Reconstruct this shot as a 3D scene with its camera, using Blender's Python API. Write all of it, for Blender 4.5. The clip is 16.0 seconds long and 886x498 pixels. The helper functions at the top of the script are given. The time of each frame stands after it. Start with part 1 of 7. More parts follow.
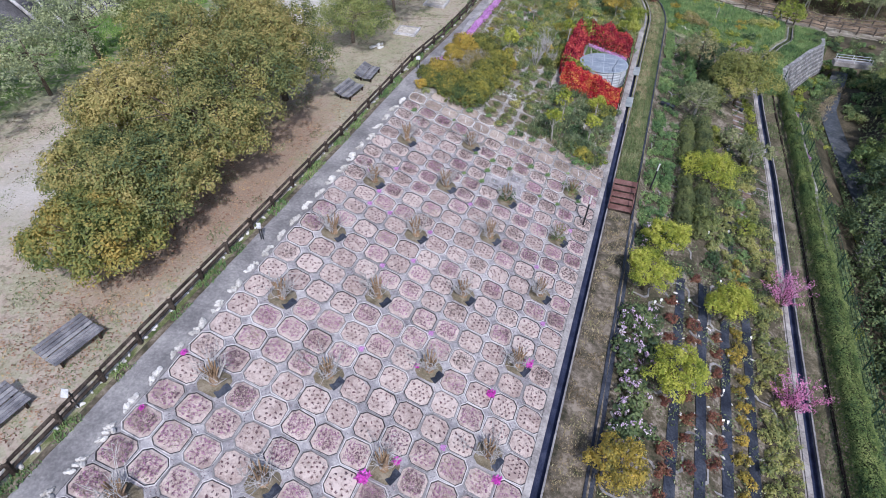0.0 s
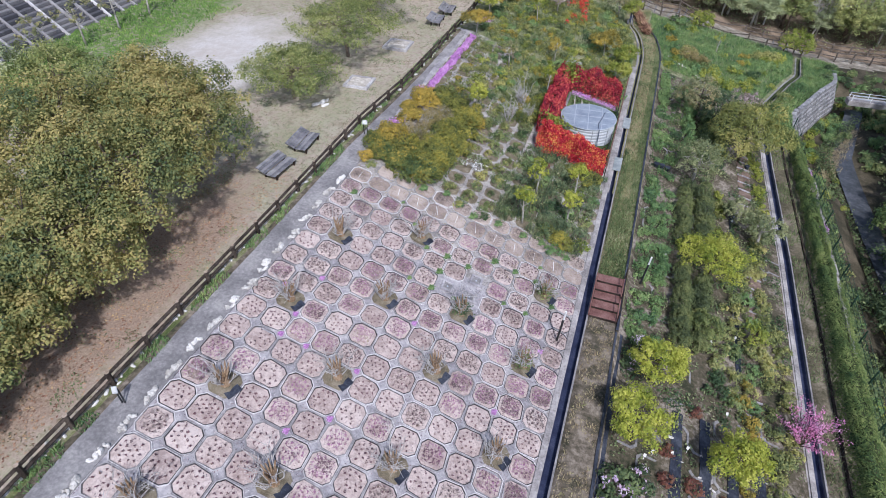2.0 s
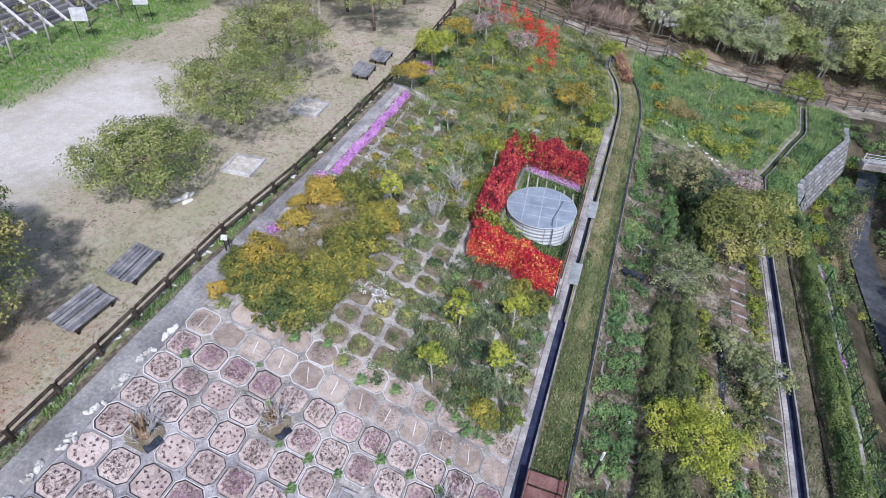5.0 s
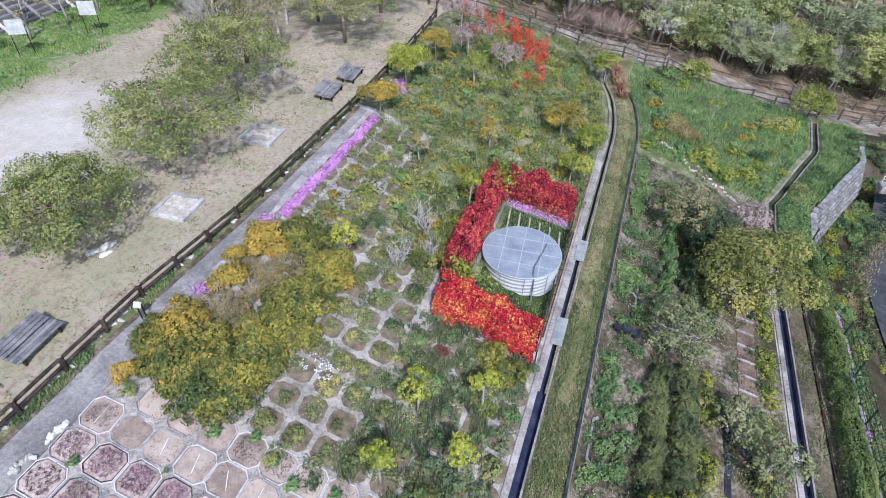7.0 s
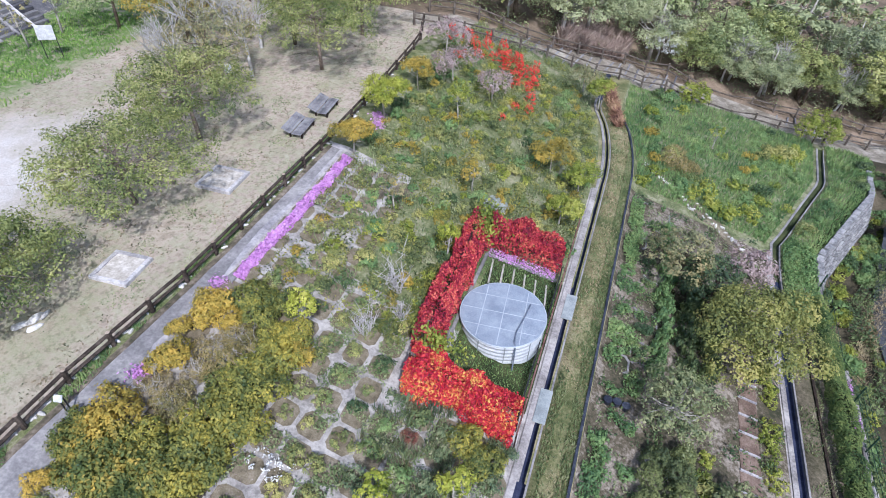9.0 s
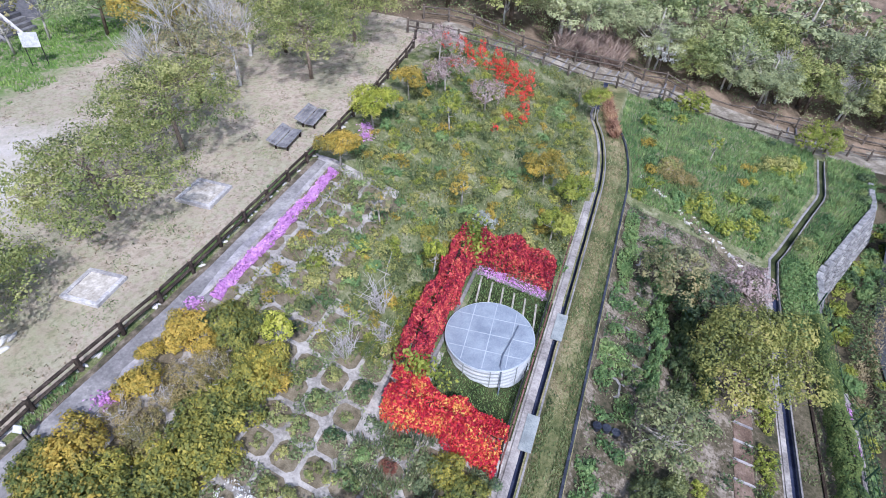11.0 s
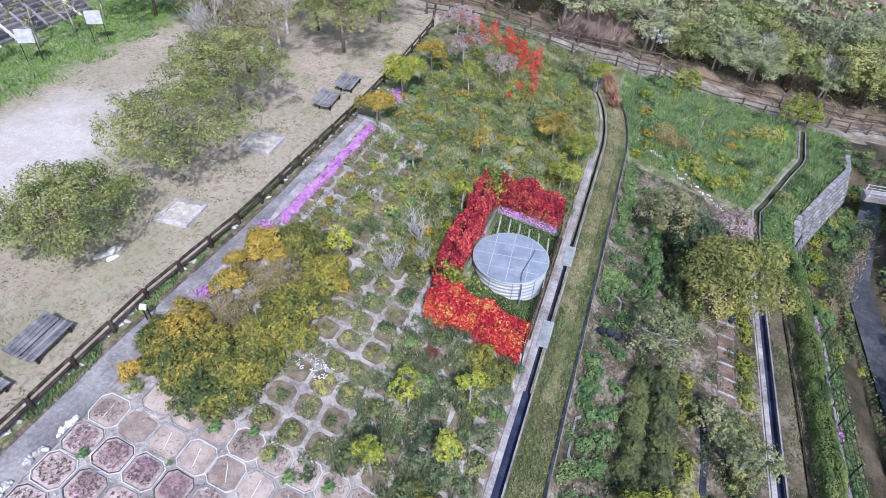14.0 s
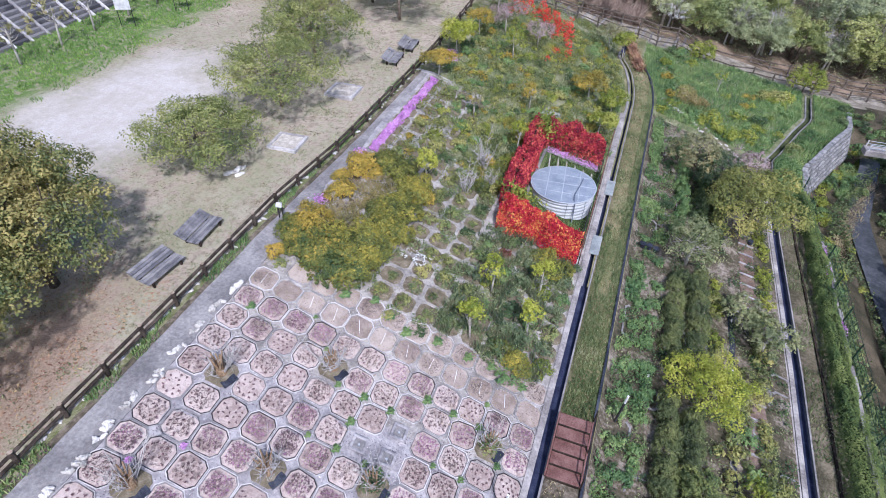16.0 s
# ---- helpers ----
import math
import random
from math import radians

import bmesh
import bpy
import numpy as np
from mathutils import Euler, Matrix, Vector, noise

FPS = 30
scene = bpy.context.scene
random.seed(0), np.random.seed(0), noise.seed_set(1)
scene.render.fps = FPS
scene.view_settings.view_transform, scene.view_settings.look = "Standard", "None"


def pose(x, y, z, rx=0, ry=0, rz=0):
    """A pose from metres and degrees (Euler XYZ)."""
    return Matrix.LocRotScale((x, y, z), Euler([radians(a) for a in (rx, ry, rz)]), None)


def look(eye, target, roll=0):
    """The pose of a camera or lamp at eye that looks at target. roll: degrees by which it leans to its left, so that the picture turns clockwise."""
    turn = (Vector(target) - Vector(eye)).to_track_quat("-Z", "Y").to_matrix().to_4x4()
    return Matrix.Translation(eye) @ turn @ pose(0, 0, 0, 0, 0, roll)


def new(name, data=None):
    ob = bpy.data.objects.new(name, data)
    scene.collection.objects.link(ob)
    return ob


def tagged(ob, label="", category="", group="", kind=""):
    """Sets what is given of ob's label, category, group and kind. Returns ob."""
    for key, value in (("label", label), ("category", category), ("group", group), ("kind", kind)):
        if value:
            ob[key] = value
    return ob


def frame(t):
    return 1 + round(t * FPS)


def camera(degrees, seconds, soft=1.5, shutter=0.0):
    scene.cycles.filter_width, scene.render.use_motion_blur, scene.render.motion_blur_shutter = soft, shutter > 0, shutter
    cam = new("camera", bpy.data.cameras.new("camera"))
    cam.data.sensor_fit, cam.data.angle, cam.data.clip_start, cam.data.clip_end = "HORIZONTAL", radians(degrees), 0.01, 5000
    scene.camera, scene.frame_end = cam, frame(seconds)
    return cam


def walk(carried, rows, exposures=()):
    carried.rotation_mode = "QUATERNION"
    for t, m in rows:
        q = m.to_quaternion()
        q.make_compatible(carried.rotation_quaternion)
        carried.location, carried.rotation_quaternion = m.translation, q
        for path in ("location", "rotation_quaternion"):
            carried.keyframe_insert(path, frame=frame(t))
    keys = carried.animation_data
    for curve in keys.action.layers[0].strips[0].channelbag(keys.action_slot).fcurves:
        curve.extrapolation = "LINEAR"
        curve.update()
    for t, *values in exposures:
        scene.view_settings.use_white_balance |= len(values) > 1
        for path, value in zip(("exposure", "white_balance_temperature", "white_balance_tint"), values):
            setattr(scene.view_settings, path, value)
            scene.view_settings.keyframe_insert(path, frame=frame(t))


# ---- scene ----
cam = camera(75.8, 16.0, 0.7)
PATH = [
    (0, (11.051, -17.815, 15.033), (10.577, -16.391, 13.711), 1.8),
    (0.5, (11.056, -15.882, 15.154), (10.58, -14.455, 13.837), 1.7),
    (1, (11.025, -13.945, 15.248), (10.551, -12.515, 13.932), 1.7),
    (1.5, (11.003, -12.025, 15.248), (10.527, -10.594, 13.936), 1.7),
    (2, (10.868, -10.102, 15.147), (10.393, -8.669, 13.834), 1.7),
    (2.5, (10.863, -8.151, 15.082), (10.388, -6.718, 13.77), 1.8),
    (3, (10.951, -6.14, 15.067), (10.477, -4.706, 13.757), 2.0),
    (3.5, (11.135, -4.194, 15.048), (10.665, -2.758, 13.736), 2.2),
    (4, (11.345, -2.417, 15.04), (10.874, -0.98, 13.73), 2.2),
    (4.2, (11.389, -1.792, 15.017), (10.921, -0.35, 13.712), 2.5),
    (6.3, (11.761, 3.176, 14.434), (11.285, 4.612, 13.125), 2.3),
    (6.5, (11.729, 3.609, 14.42), (11.252, 5.043, 13.11), 2.2),
    (7, (11.63, 4.657, 14.355), (11.157, 6.089, 13.042), 2.4),
    (7.5, (11.579, 5.592, 14.354), (11.106, 7.024, 13.04), 2.5),
    (8, (11.514, 6.461, 14.448), (11.043, 7.893, 13.133), 2.5),
    (8.5, (11.489, 7.272, 14.639), (11.017, 8.703, 13.324), 2.6),
    (9, (11.476, 8.032, 14.812), (11.004, 9.463, 13.495), 2.6),
    (9.5, (11.475, 8.735, 14.884), (11.004, 10.165, 13.567), 2.7),
    (11.8, (11.948, 9.168, 14.856), (11.464, 10.6, 13.547), 2.7),
    (12, (11.984, 8.918, 14.906), (11.503, 10.35, 13.595), 2.7),
    (12.5, (12.152, 8.03, 15.086), (11.67, 9.463, 13.777), 2.7),
    (13, (12.254, 6.905, 15.18), (11.774, 8.337, 13.87), 2.7),
    (13.5, (12.258, 5.62, 15.229), (11.781, 7.053, 13.919), 2.8),
    (14, (12.174, 4.171, 15.187), (11.698, 5.605, 13.876), 2.7),
    (14.5, (11.92, 2.622, 15.246), (11.447, 4.056, 13.934), 2.8),
    (15, (11.639, 1.014, 15.257), (11.169, 2.45, 13.946), 2.9),
    (15.5, (11.336, -0.598, 15.226), (10.868, 0.837, 13.913), 2.9),
    (16, (11.027, -2.284, 15.145), (10.555, -0.853, 13.83), 2.7),
]
walk(cam, [(t, look(eye, target, roll)) for t, eye, target, roll in PATH], [(0.0, -0.07, 5900, 15), (3.5, -0.02, 5900, 14), (8.0, 0.19, 5760, 14), (12.0, 0.28, 5660, 17), (16.0, 0.14, 5740, 18)])

# world, sun and exposure
SUN_AZ, SUN_EL = math.atan2(-0.866, 0.50), radians(50)
world = bpy.data.worlds.new("sky")
scene.world = world
world.use_nodes = True
wn = world.node_tree
sky = wn.nodes.new("ShaderNodeTexSky")
sky.sky_type, sky.sun_disc = "NISHITA", False
sky.sun_elevation, sky.sun_rotation = SUN_EL, math.pi / 2 - SUN_AZ
sky.dust_density = 2.0
wn.nodes["Background"].inputs["Strength"].default_value = 0.125
wn.links.new(sky.outputs[0], wn.nodes["Background"].inputs["Color"])
sun = new("sun", bpy.data.lights.new("sun", "SUN"))
sun.data.energy, sun.data.angle, sun.data.color = 3.4, radians(2.0), (1.0, 0.97, 0.92)
SUN_DIR = Vector((math.cos(SUN_AZ) * math.cos(SUN_EL), math.sin(SUN_AZ) * math.cos(SUN_EL), math.sin(SUN_EL)))
sun.matrix_world = look(SUN_DIR * 80, (0, 0, 0))

# ---- materials ----
def node_of(nt, kind, **given):
    n = nt.nodes.new(kind)
    for k, v in given.items():
        n.inputs[k.replace("_", " ")].default_value = v
    return n


def base_material(name, rough=0.9, metal=0.0):
    m = bpy.data.materials.new(name)
    m.use_nodes = True
    nt = m.node_tree
    b = nt.nodes["Principled BSDF"]
    b.inputs["Roughness"].default_value, b.inputs["Metallic"].default_value = rough, metal
    b.inputs["Specular IOR Level"].default_value = 0.25
    return m, nt, b


def ramp_of(nt, fac, stops):
    r = nt.nodes.new("ShaderNodeValToRGB")
    while len(r.color_ramp.elements) < len(stops):
        r.color_ramp.elements.new(0.5)
    for e, (p, c) in zip(r.color_ramp.elements, stops):
        e.position, e.color = p, (*c, 1)
    nt.links.new(fac, r.inputs[0])
    return r.outputs[0]


def mixed(nt, fac, a, b, blend="MIX"):
    m = nt.nodes.new("ShaderNodeMix")
    m.data_type, m.blend_type = "RGBA", blend
    for sock, v in ((m.inputs[0], fac), (m.inputs[6], a), (m.inputs[7], b)):
        if isinstance(v, bpy.types.NodeSocket):
            nt.links.new(v, sock)
        else:
            sock.default_value = v if not isinstance(v, tuple) else (*v, 1)
    return m.outputs[2]


def maths(nt, op, a, b=0.0, c=0.0, clamp=False):
    m = nt.nodes.new("ShaderNodeMath")
    m.operation, m.use_clamp = op, clamp
    for i, v in enumerate((a, b, c)):
        if isinstance(v, bpy.types.NodeSocket):
            nt.links.new(v, m.inputs[i])
        else:
            m.inputs[i].default_value = v
    return m.outputs[0]


def noise_of(nt, scale, detail=4.0, rough=0.6, vec=None):
    n = node_of(nt, "ShaderNodeTexNoise", Scale=scale, Detail=detail, Roughness=rough)
    if vec is None:
        vec = nt.nodes.new("ShaderNodeNewGeometry").outputs["Position"]
    nt.links.new(vec, n.inputs["Vector"])
    return n.outputs["Fac"]


def bumped(nt, b, height, strength=0.4, distance=0.02):
    n = node_of(nt, "ShaderNodeBump", Strength=strength, Distance=distance)
    nt.links.new(height, n.inputs["Height"])
    nt.links.new(n.outputs[0], b.inputs["Normal"])


def surface(name, dark, mid, light, big=0.6, fine=14.0, rough=0.9, bump=0.4, metal=0.0, per_object=0.0, depth=0.02):
    """Two scales of noise over three colours, with fine relief."""
    m, nt, b = base_material(name, rough, metal)
    f1, f2 = noise_of(nt, big), noise_of(nt, fine, 6.0, 0.7)
    f = maths(nt, "ADD", maths(nt, "MULTIPLY", f1, 0.55), maths(nt, "MULTIPLY", f2, 0.45))
    if per_object:
        rnd = nt.nodes.new("ShaderNodeObjectInfo").outputs["Random"]
        f = maths(nt, "ADD", f, maths(nt, "MULTIPLY", maths(nt, "SUBTRACT", rnd, 0.5), per_object))
    col = ramp_of(nt, f, [(0.39, dark), (0.5, mid), (0.61, light)])
    nt.links.new(col, b.inputs["Base Color"])
    bumped(nt, b, f2, bump, depth)
    return m


def foliage(name, cols, through_light=0.3, patch=0.9, rough=0.6, per_object=0.0, by_leaf=0.38):
    """Leaves whose colour changes leaf by leaf and clump by clump."""
    m, nt, b = base_material(name, rough)
    g = nt.nodes.new("ShaderNodeNewGeometry")
    f = maths(nt, "ADD", maths(nt, "MULTIPLY", g.outputs["Random Per Island"], by_leaf),
              maths(nt, "ADD", maths(nt, "MULTIPLY", maths(nt, "SUBTRACT", noise_of(nt, patch, 2.0), 0.5), 1.3),
                    maths(nt, "MULTIPLY", maths(nt, "SUBTRACT", noise_of(nt, patch * 5.0, 2.0), 0.5), 0.7)))
    f = maths(nt, "ADD", f, 0.52 - 0.5 * by_leaf)
    if per_object:
        rnd = nt.nodes.new("ShaderNodeObjectInfo").outputs["Random"]
        f = maths(nt, "ADD", f, maths(nt, "MULTIPLY", maths(nt, "SUBTRACT", rnd, 0.5), per_object))
    # colours scaled up; the blue offset puts milky haze into every leaf
    cols = [(min(0.85, 1.30 * r), min(0.85, 1.32 * v), min(0.85, 1.3 * u + 0.024)) for r, v, u in cols]
    k = len(cols)
    col = ramp_of(nt, f, [(0.15 + 0.75 * i / (k - 1), c) for i, c in enumerate(cols)])
    nt.links.new(col, b.inputs["Base Color"])
    t = nt.nodes.new("ShaderNodeBsdfTranslucent")
    nt.links.new(col, t.inputs["Color"])
    mx = nt.nodes.new("ShaderNodeMixShader")
    mx.inputs[0].default_value = through_light
    nt.links.new(b.outputs[0], mx.inputs[1])
    nt.links.new(t.outputs[0], mx.inputs[2])
    nt.links.new(mx.outputs[0], nt.nodes["Material Output"].inputs["Surface"])
    return m


def plaza_material():
    m, nt, b = base_material("trodden_plaza", 0.95)
    pos = nt.nodes.new("ShaderNodeNewGeometry").outputs["Position"]
    sep = nt.nodes.new("ShaderNodeSeparateXYZ")
    nt.links.new(pos, sep.inputs[0])
    x, y = sep.outputs[0], sep.outputs[1]
    n1, n2, n3 = noise_of(nt, 0.35, 5.0), noise_of(nt, 2.2, 8.0, 0.72), noise_of(nt, 14.0, 6.0, 0.8)

    def blob(cx, cy, rx, ry, soft, wob):
        dx = maths(nt, "DIVIDE", maths(nt, "SUBTRACT", x, cx), rx)
        dy = maths(nt, "DIVIDE", maths(nt, "SUBTRACT", y, cy), ry)
        d = maths(nt, "SQRT", maths(nt, "ADD", maths(nt, "MULTIPLY", dx, dx), maths(nt, "MULTIPLY", dy, dy)))
        d = maths(nt, "ADD", d, maths(nt, "MULTIPLY", maths(nt, "SUBTRACT", maths(nt, "ADD", maths(nt, "MULTIPLY", n1, 0.7), maths(nt, "MULTIPLY", n2, 0.3)), 0.5), wob))
        return maths(nt, "DIVIDE", maths(nt, "SUBTRACT", 1.0, d), soft, clamp=True)
    dirt = ramp_of(nt, n2, [(0.38, (0.32, 0.245, 0.195)), (0.5, (0.49, 0.40, 0.33)), (0.62, (0.65, 0.56, 0.485))])
    dirt = mixed(nt, maths(nt, "MULTIPLY", n3, 0.5), dirt, (0.58, 0.53, 0.45))
    grass = ramp_of(nt, n3, [(0.3, (0.10, 0.14, 0.05)), (0.55, (0.20, 0.24, 0.10)), (0.75, (0.31, 0.32, 0.17))])
    n4 = noise_of(nt, 5.0, 6.0, 0.75)
    dirt = mixed(nt, maths(nt, "MULTIPLY", ramp_of(nt, n4, [(0.50, (0, 0, 0)), (0.60, (1, 1, 1))]), 0.55), dirt, (0.17, 0.155, 0.11))
    patch = ramp_of(nt, maths(nt, "ADD", maths(nt, "MULTIPLY", n1, 0.3), maths(nt, "MULTIPLY", n2, 0.7)),
                    [(0.475, (0, 0, 0)), (0.53, (1, 1, 1))])
    col = mixed(nt, maths(nt, "MULTIPLY", patch, 0.42), dirt, grass)
    # worn grass between the gravel and the trees
    ring = blob(-12.0, 21.0, 11.5, 16.0, 0.35, 0.5)
    col = mixed(nt, maths(nt, "MULTIPLY", blob(-4.3, 13.0, 2.0, 6.5, 0.5, 1.6), 0.25), col, grass)
    col = mixed(nt, maths(nt, "MULTIPLY", ring, 0.12), col, mixed(nt, n3, (0.21, 0.21, 0.11), (0.40, 0.38, 0.26)))
    sand = ramp_of(nt, n3, [(0.36, (0.46, 0.43, 0.40)), (0.5, (0.60, 0.57, 0.54)), (0.64, (0.72, 0.69, 0.66))])
    streak = ramp_of(nt, maths(nt, "ADD", maths(nt, "MULTIPLY", n1, 0.45), maths(nt, "MULTIPLY", n2, 0.55)), [(0.44, (0, 0, 0)), (0.60, (1, 1, 1))])
    sand = mixed(nt, maths(nt, "MULTIPLY", streak, 0.6), sand, (0.47, 0.41, 0.355))
    col = mixed(nt, blob(-14.0, 18.0, 5.4, 9.5, 0.6, 1.2), col, sand)
    col = mixed(nt, maths(nt, "MULTIPLY", blob(-12.5, -3.5, 3.6, 6.5, 0.7, 1.2), 0.8), col, sand)
    litter = ramp_of(nt, n3, [(0.30, (0.17, 0.105, 0.075)), (0.5, (0.33, 0.235, 0.175)), (0.70, (0.50, 0.395, 0.315))])
    fall = blob(-4.6, -1.0, 2.6, 10.5, 0.4, 0.6)
    col = mixed(nt, maths(nt, "MULTIPLY", fall, 0.85), col, litter)
    bank = maths(nt, "MULTIPLY", maths(nt, "SUBTRACT", -16.6, maths(nt, "ADD", x, maths(nt, "MULTIPLY", n2, 3.0))), 0.7, clamp=True)
    lush = ramp_of(nt, n3, [(0.3, (0.075, 0.14, 0.034)), (0.7, (0.195, 0.29, 0.085))])
    bank = maths(nt, "MULTIPLY", bank, ramp_of(nt, n2, [(0.40, (0.25, 0.25, 0.25)), (0.52, (1, 1, 1))]))
    col = mixed(nt, bank, col, lush)
    nt.links.new(col, b.inputs["Base Color"])
    bumped(nt, b, n3, 0.5, 0.03)
    return m


M = {}
M["plaza"] = plaza_material()
M["verge"] = surface("grassy_verge", (0.06, 0.09, 0.03), (0.17, 0.19, 0.08), (0.36, 0.33, 0.24), 1.5, 22)
M["slab"] = surface("pale_concrete_slope", (0.23, 0.22, 0.24), (0.36, 0.345, 0.365), (0.52, 0.495, 0.51), 1.6, 9, 0.9, 0.4)
M["slabtan"] = surface("worn_tan_concrete_slope", (0.205, 0.193, 0.184), (0.365, 0.343, 0.327), (0.53, 0.502, 0.48), 1.6, 9, 0.9, 0.5)
M["path"] = surface("grey_concrete_path", (0.17, 0.165, 0.17), (0.265, 0.255, 0.26), (0.40, 0.385, 0.38), 0.9, 9, 0.9, 0.4)
M["strip"] = surface("light_concrete_strip", (0.20, 0.186, 0.184), (0.345, 0.322, 0.316), (0.51, 0.48, 0.47), 0.9, 9, 0.9, 0.3)
# drain concrete far darker and bluer than its kerbs: trench shade in the colour
M["ditch"] = surface("shaded_ditch_concrete", (0.016, 0.021, 0.045), (0.032, 0.04, 0.085), (0.07, 0.08, 0.135), 1.5, 20, 0.5, 0.3)
M["berm"] = surface("berm_grass", (0.085, 0.105, 0.04), (0.195, 0.195, 0.092), (0.38, 0.33, 0.205), 0.8, 12)
M["low"] = surface("lower_slope_soil", (0.04, 0.045, 0.025), (0.12, 0.10, 0.07), (0.36, 0.315, 0.27), 0.7, 7)
M["dirtpath"] = surface("brown_dirt_path", (0.08, 0.075, 0.045), (0.17, 0.145, 0.10), (0.31, 0.265, 0.20), 0.9, 9)
M["redearth"] = surface("red_brown_earth", (0.11, 0.075, 0.058), (0.19, 0.135, 0.108), (0.30, 0.225, 0.185), 1.5, 14)
M["drysoil"] = surface("mottled_dry_terrace", (0.055, 0.055, 0.035), (0.145, 0.12, 0.09), (0.31, 0.265, 0.215), 1.6, 7)
# dark green soil whose colour also carries shade round the tank
M["under"] = surface("dark_soil_and_shade", (0.02, 0.03, 0.012), (0.05, 0.065, 0.025), (0.10, 0.11, 0.05), 0.8, 14)
M["bank"] = surface("stream_bank_soil", (0.03, 0.03, 0.018), (0.075, 0.065, 0.042), (0.16, 0.13, 0.09), 0.6, 12)
M["hillpath"] = surface("sandy_hill_path", (0.15, 0.13, 0.10), (0.27, 0.24, 0.195), (0.45, 0.41, 0.355), 0.9, 6)
M["forest"] = surface("forest_litter", (0.085, 0.066, 0.047), (0.19, 0.145, 0.105), (0.33, 0.25, 0.185), 0.6, 12)
M["hillgrass"] = surface("hill_grass_soil", (0.08, 0.105, 0.045), (0.17, 0.19, 0.09), (0.33, 0.32, 0.215), 0.9, 7)
M["soil"] = surface("pinkish_dry_soil", (0.37, 0.29, 0.27), (0.525, 0.43, 0.40), (0.66, 0.565, 0.53), 3.0, 14, 0.95, 0.5, per_object=0.12)
M["sandbed"] = surface("tan_sandy_soil", (0.27, 0.215, 0.185), (0.41, 0.335, 0.295), (0.54, 0.46, 0.41), 1.8, 36, 0.95, 0.5, per_object=0.2)
# dark colour for the shade line inside each bed's raised lip
M["edging"] = surface("dark_inner_shade_ring", (0.04, 0.036, 0.04), (0.085, 0.077, 0.082), (0.28, 0.265, 0.27), 2.4, 7, 0.8, 0.2, per_object=0.3)
M["lip"] = surface("pale_block_lip", (0.29, 0.28, 0.29), (0.455, 0.44, 0.45), (0.69, 0.67, 0.68), 1.6, 12, 0.9, 0.3, per_object=0.3)
M["rock"] = surface("whitish_rock", (0.40, 0.38, 0.355), (0.62, 0.60, 0.575), (0.80, 0.78, 0.755), 3.0, 18, 0.85, 0.6, per_object=0.15)
M["darkwood"] = surface("dark_brown_wood", (0.016, 0.011, 0.009), (0.036, 0.025, 0.02), (0.075, 0.055, 0.044), 2.5, 24, 0.8, 0.4)
M["greywood"] = surface("weathered_grey_wood", (0.12, 0.12, 0.135), (0.225, 0.22, 0.24), (0.34, 0.335, 0.34), 2.5, 30, 0.85, 0.4, per_object=0.15)
M["fencewood"] = surface("weathered_brown_fence_wood", (0.06, 0.05, 0.042), (0.125, 0.105, 0.09), (0.22, 0.19, 0.165), 2.5, 20, 0.9, 0.4)
M["redwood"] = surface("red_brown_painted_wood", (0.12, 0.055, 0.047), (0.20, 0.10, 0.088), (0.29, 0.165, 0.148), 2.0, 22, 0.75, 0.3)
M["bark"] = surface("brown_bark", (0.06, 0.045, 0.035), (0.14, 0.11, 0.085), (0.24, 0.20, 0.165), 3, 26, 0.95, 0.8)
M["palebark"] = surface("pale_bark", (0.28, 0.26, 0.23), (0.45, 0.42, 0.38), (0.62, 0.59, 0.55), 4, 30, 0.9, 0.5)
M["twig"] = surface("grey_brown_twigs", (0.15, 0.115, 0.095), (0.27, 0.215, 0.18), (0.40, 0.33, 0.28), 4, 30, 0.9, 0.4)
M["palegravel"] = surface("pale_gravelly_soil", (0.34, 0.30, 0.255), (0.52, 0.48, 0.43), (0.72, 0.68, 0.64), 2.2, 12, 0.9, 0.6)
# blue-grey of the pole shadow drawn across the tank
M["shadowblue"] = surface("dull_blue_roof_shadow", (0.10, 0.125, 0.17), (0.15, 0.18, 0.235), (0.21, 0.245, 0.30), 4, 30, 0.6, 0.1)
M["logwood"] = surface("weathered_dark_log", (0.024, 0.018, 0.015), (0.055, 0.042, 0.035), (0.125, 0.10, 0.083), 2.5, 20, 0.85, 0.5)
M["sawn"] = surface("pale_sawn_log_end", (0.26, 0.20, 0.15), (0.40, 0.32, 0.25), (0.54, 0.45, 0.37), 6, 40, 0.9, 0.3)
M["straw"] = surface("straw_wrap", (0.20, 0.13, 0.075), (0.34, 0.235, 0.15), (0.47, 0.35, 0.245), 5, 40, 0.95, 0.7)
M["fabric"] = surface("black_weed_fabric", (0.018, 0.021, 0.032), (0.038, 0.044, 0.064), (0.085, 0.094, 0.12), 1.2, 12, 0.5, 0.4)
M["steel"] = surface("galvanised_steel", (0.42, 0.45, 0.49), (0.53, 0.56, 0.595), (0.64, 0.66, 0.69), 1.5, 20, 0.4, 0.12, 0.1)
M["roofpane"] = surface("milky_blue_roof_sheet", (0.22, 0.265, 0.33), (0.29, 0.335, 0.405), (0.36, 0.41, 0.475), 1.6, 24, 0.32, 0.06)
M["roofrib"] = surface("whitish_roof_rib", (0.37, 0.41, 0.47), (0.44, 0.49, 0.55), (0.52, 0.57, 0.62), 2, 30, 0.4, 0.1)
M["plate"] = surface("grey_steel_plate", (0.24, 0.27, 0.28), (0.34, 0.375, 0.385), (0.45, 0.48, 0.48), 2, 26, 0.6, 0.2)
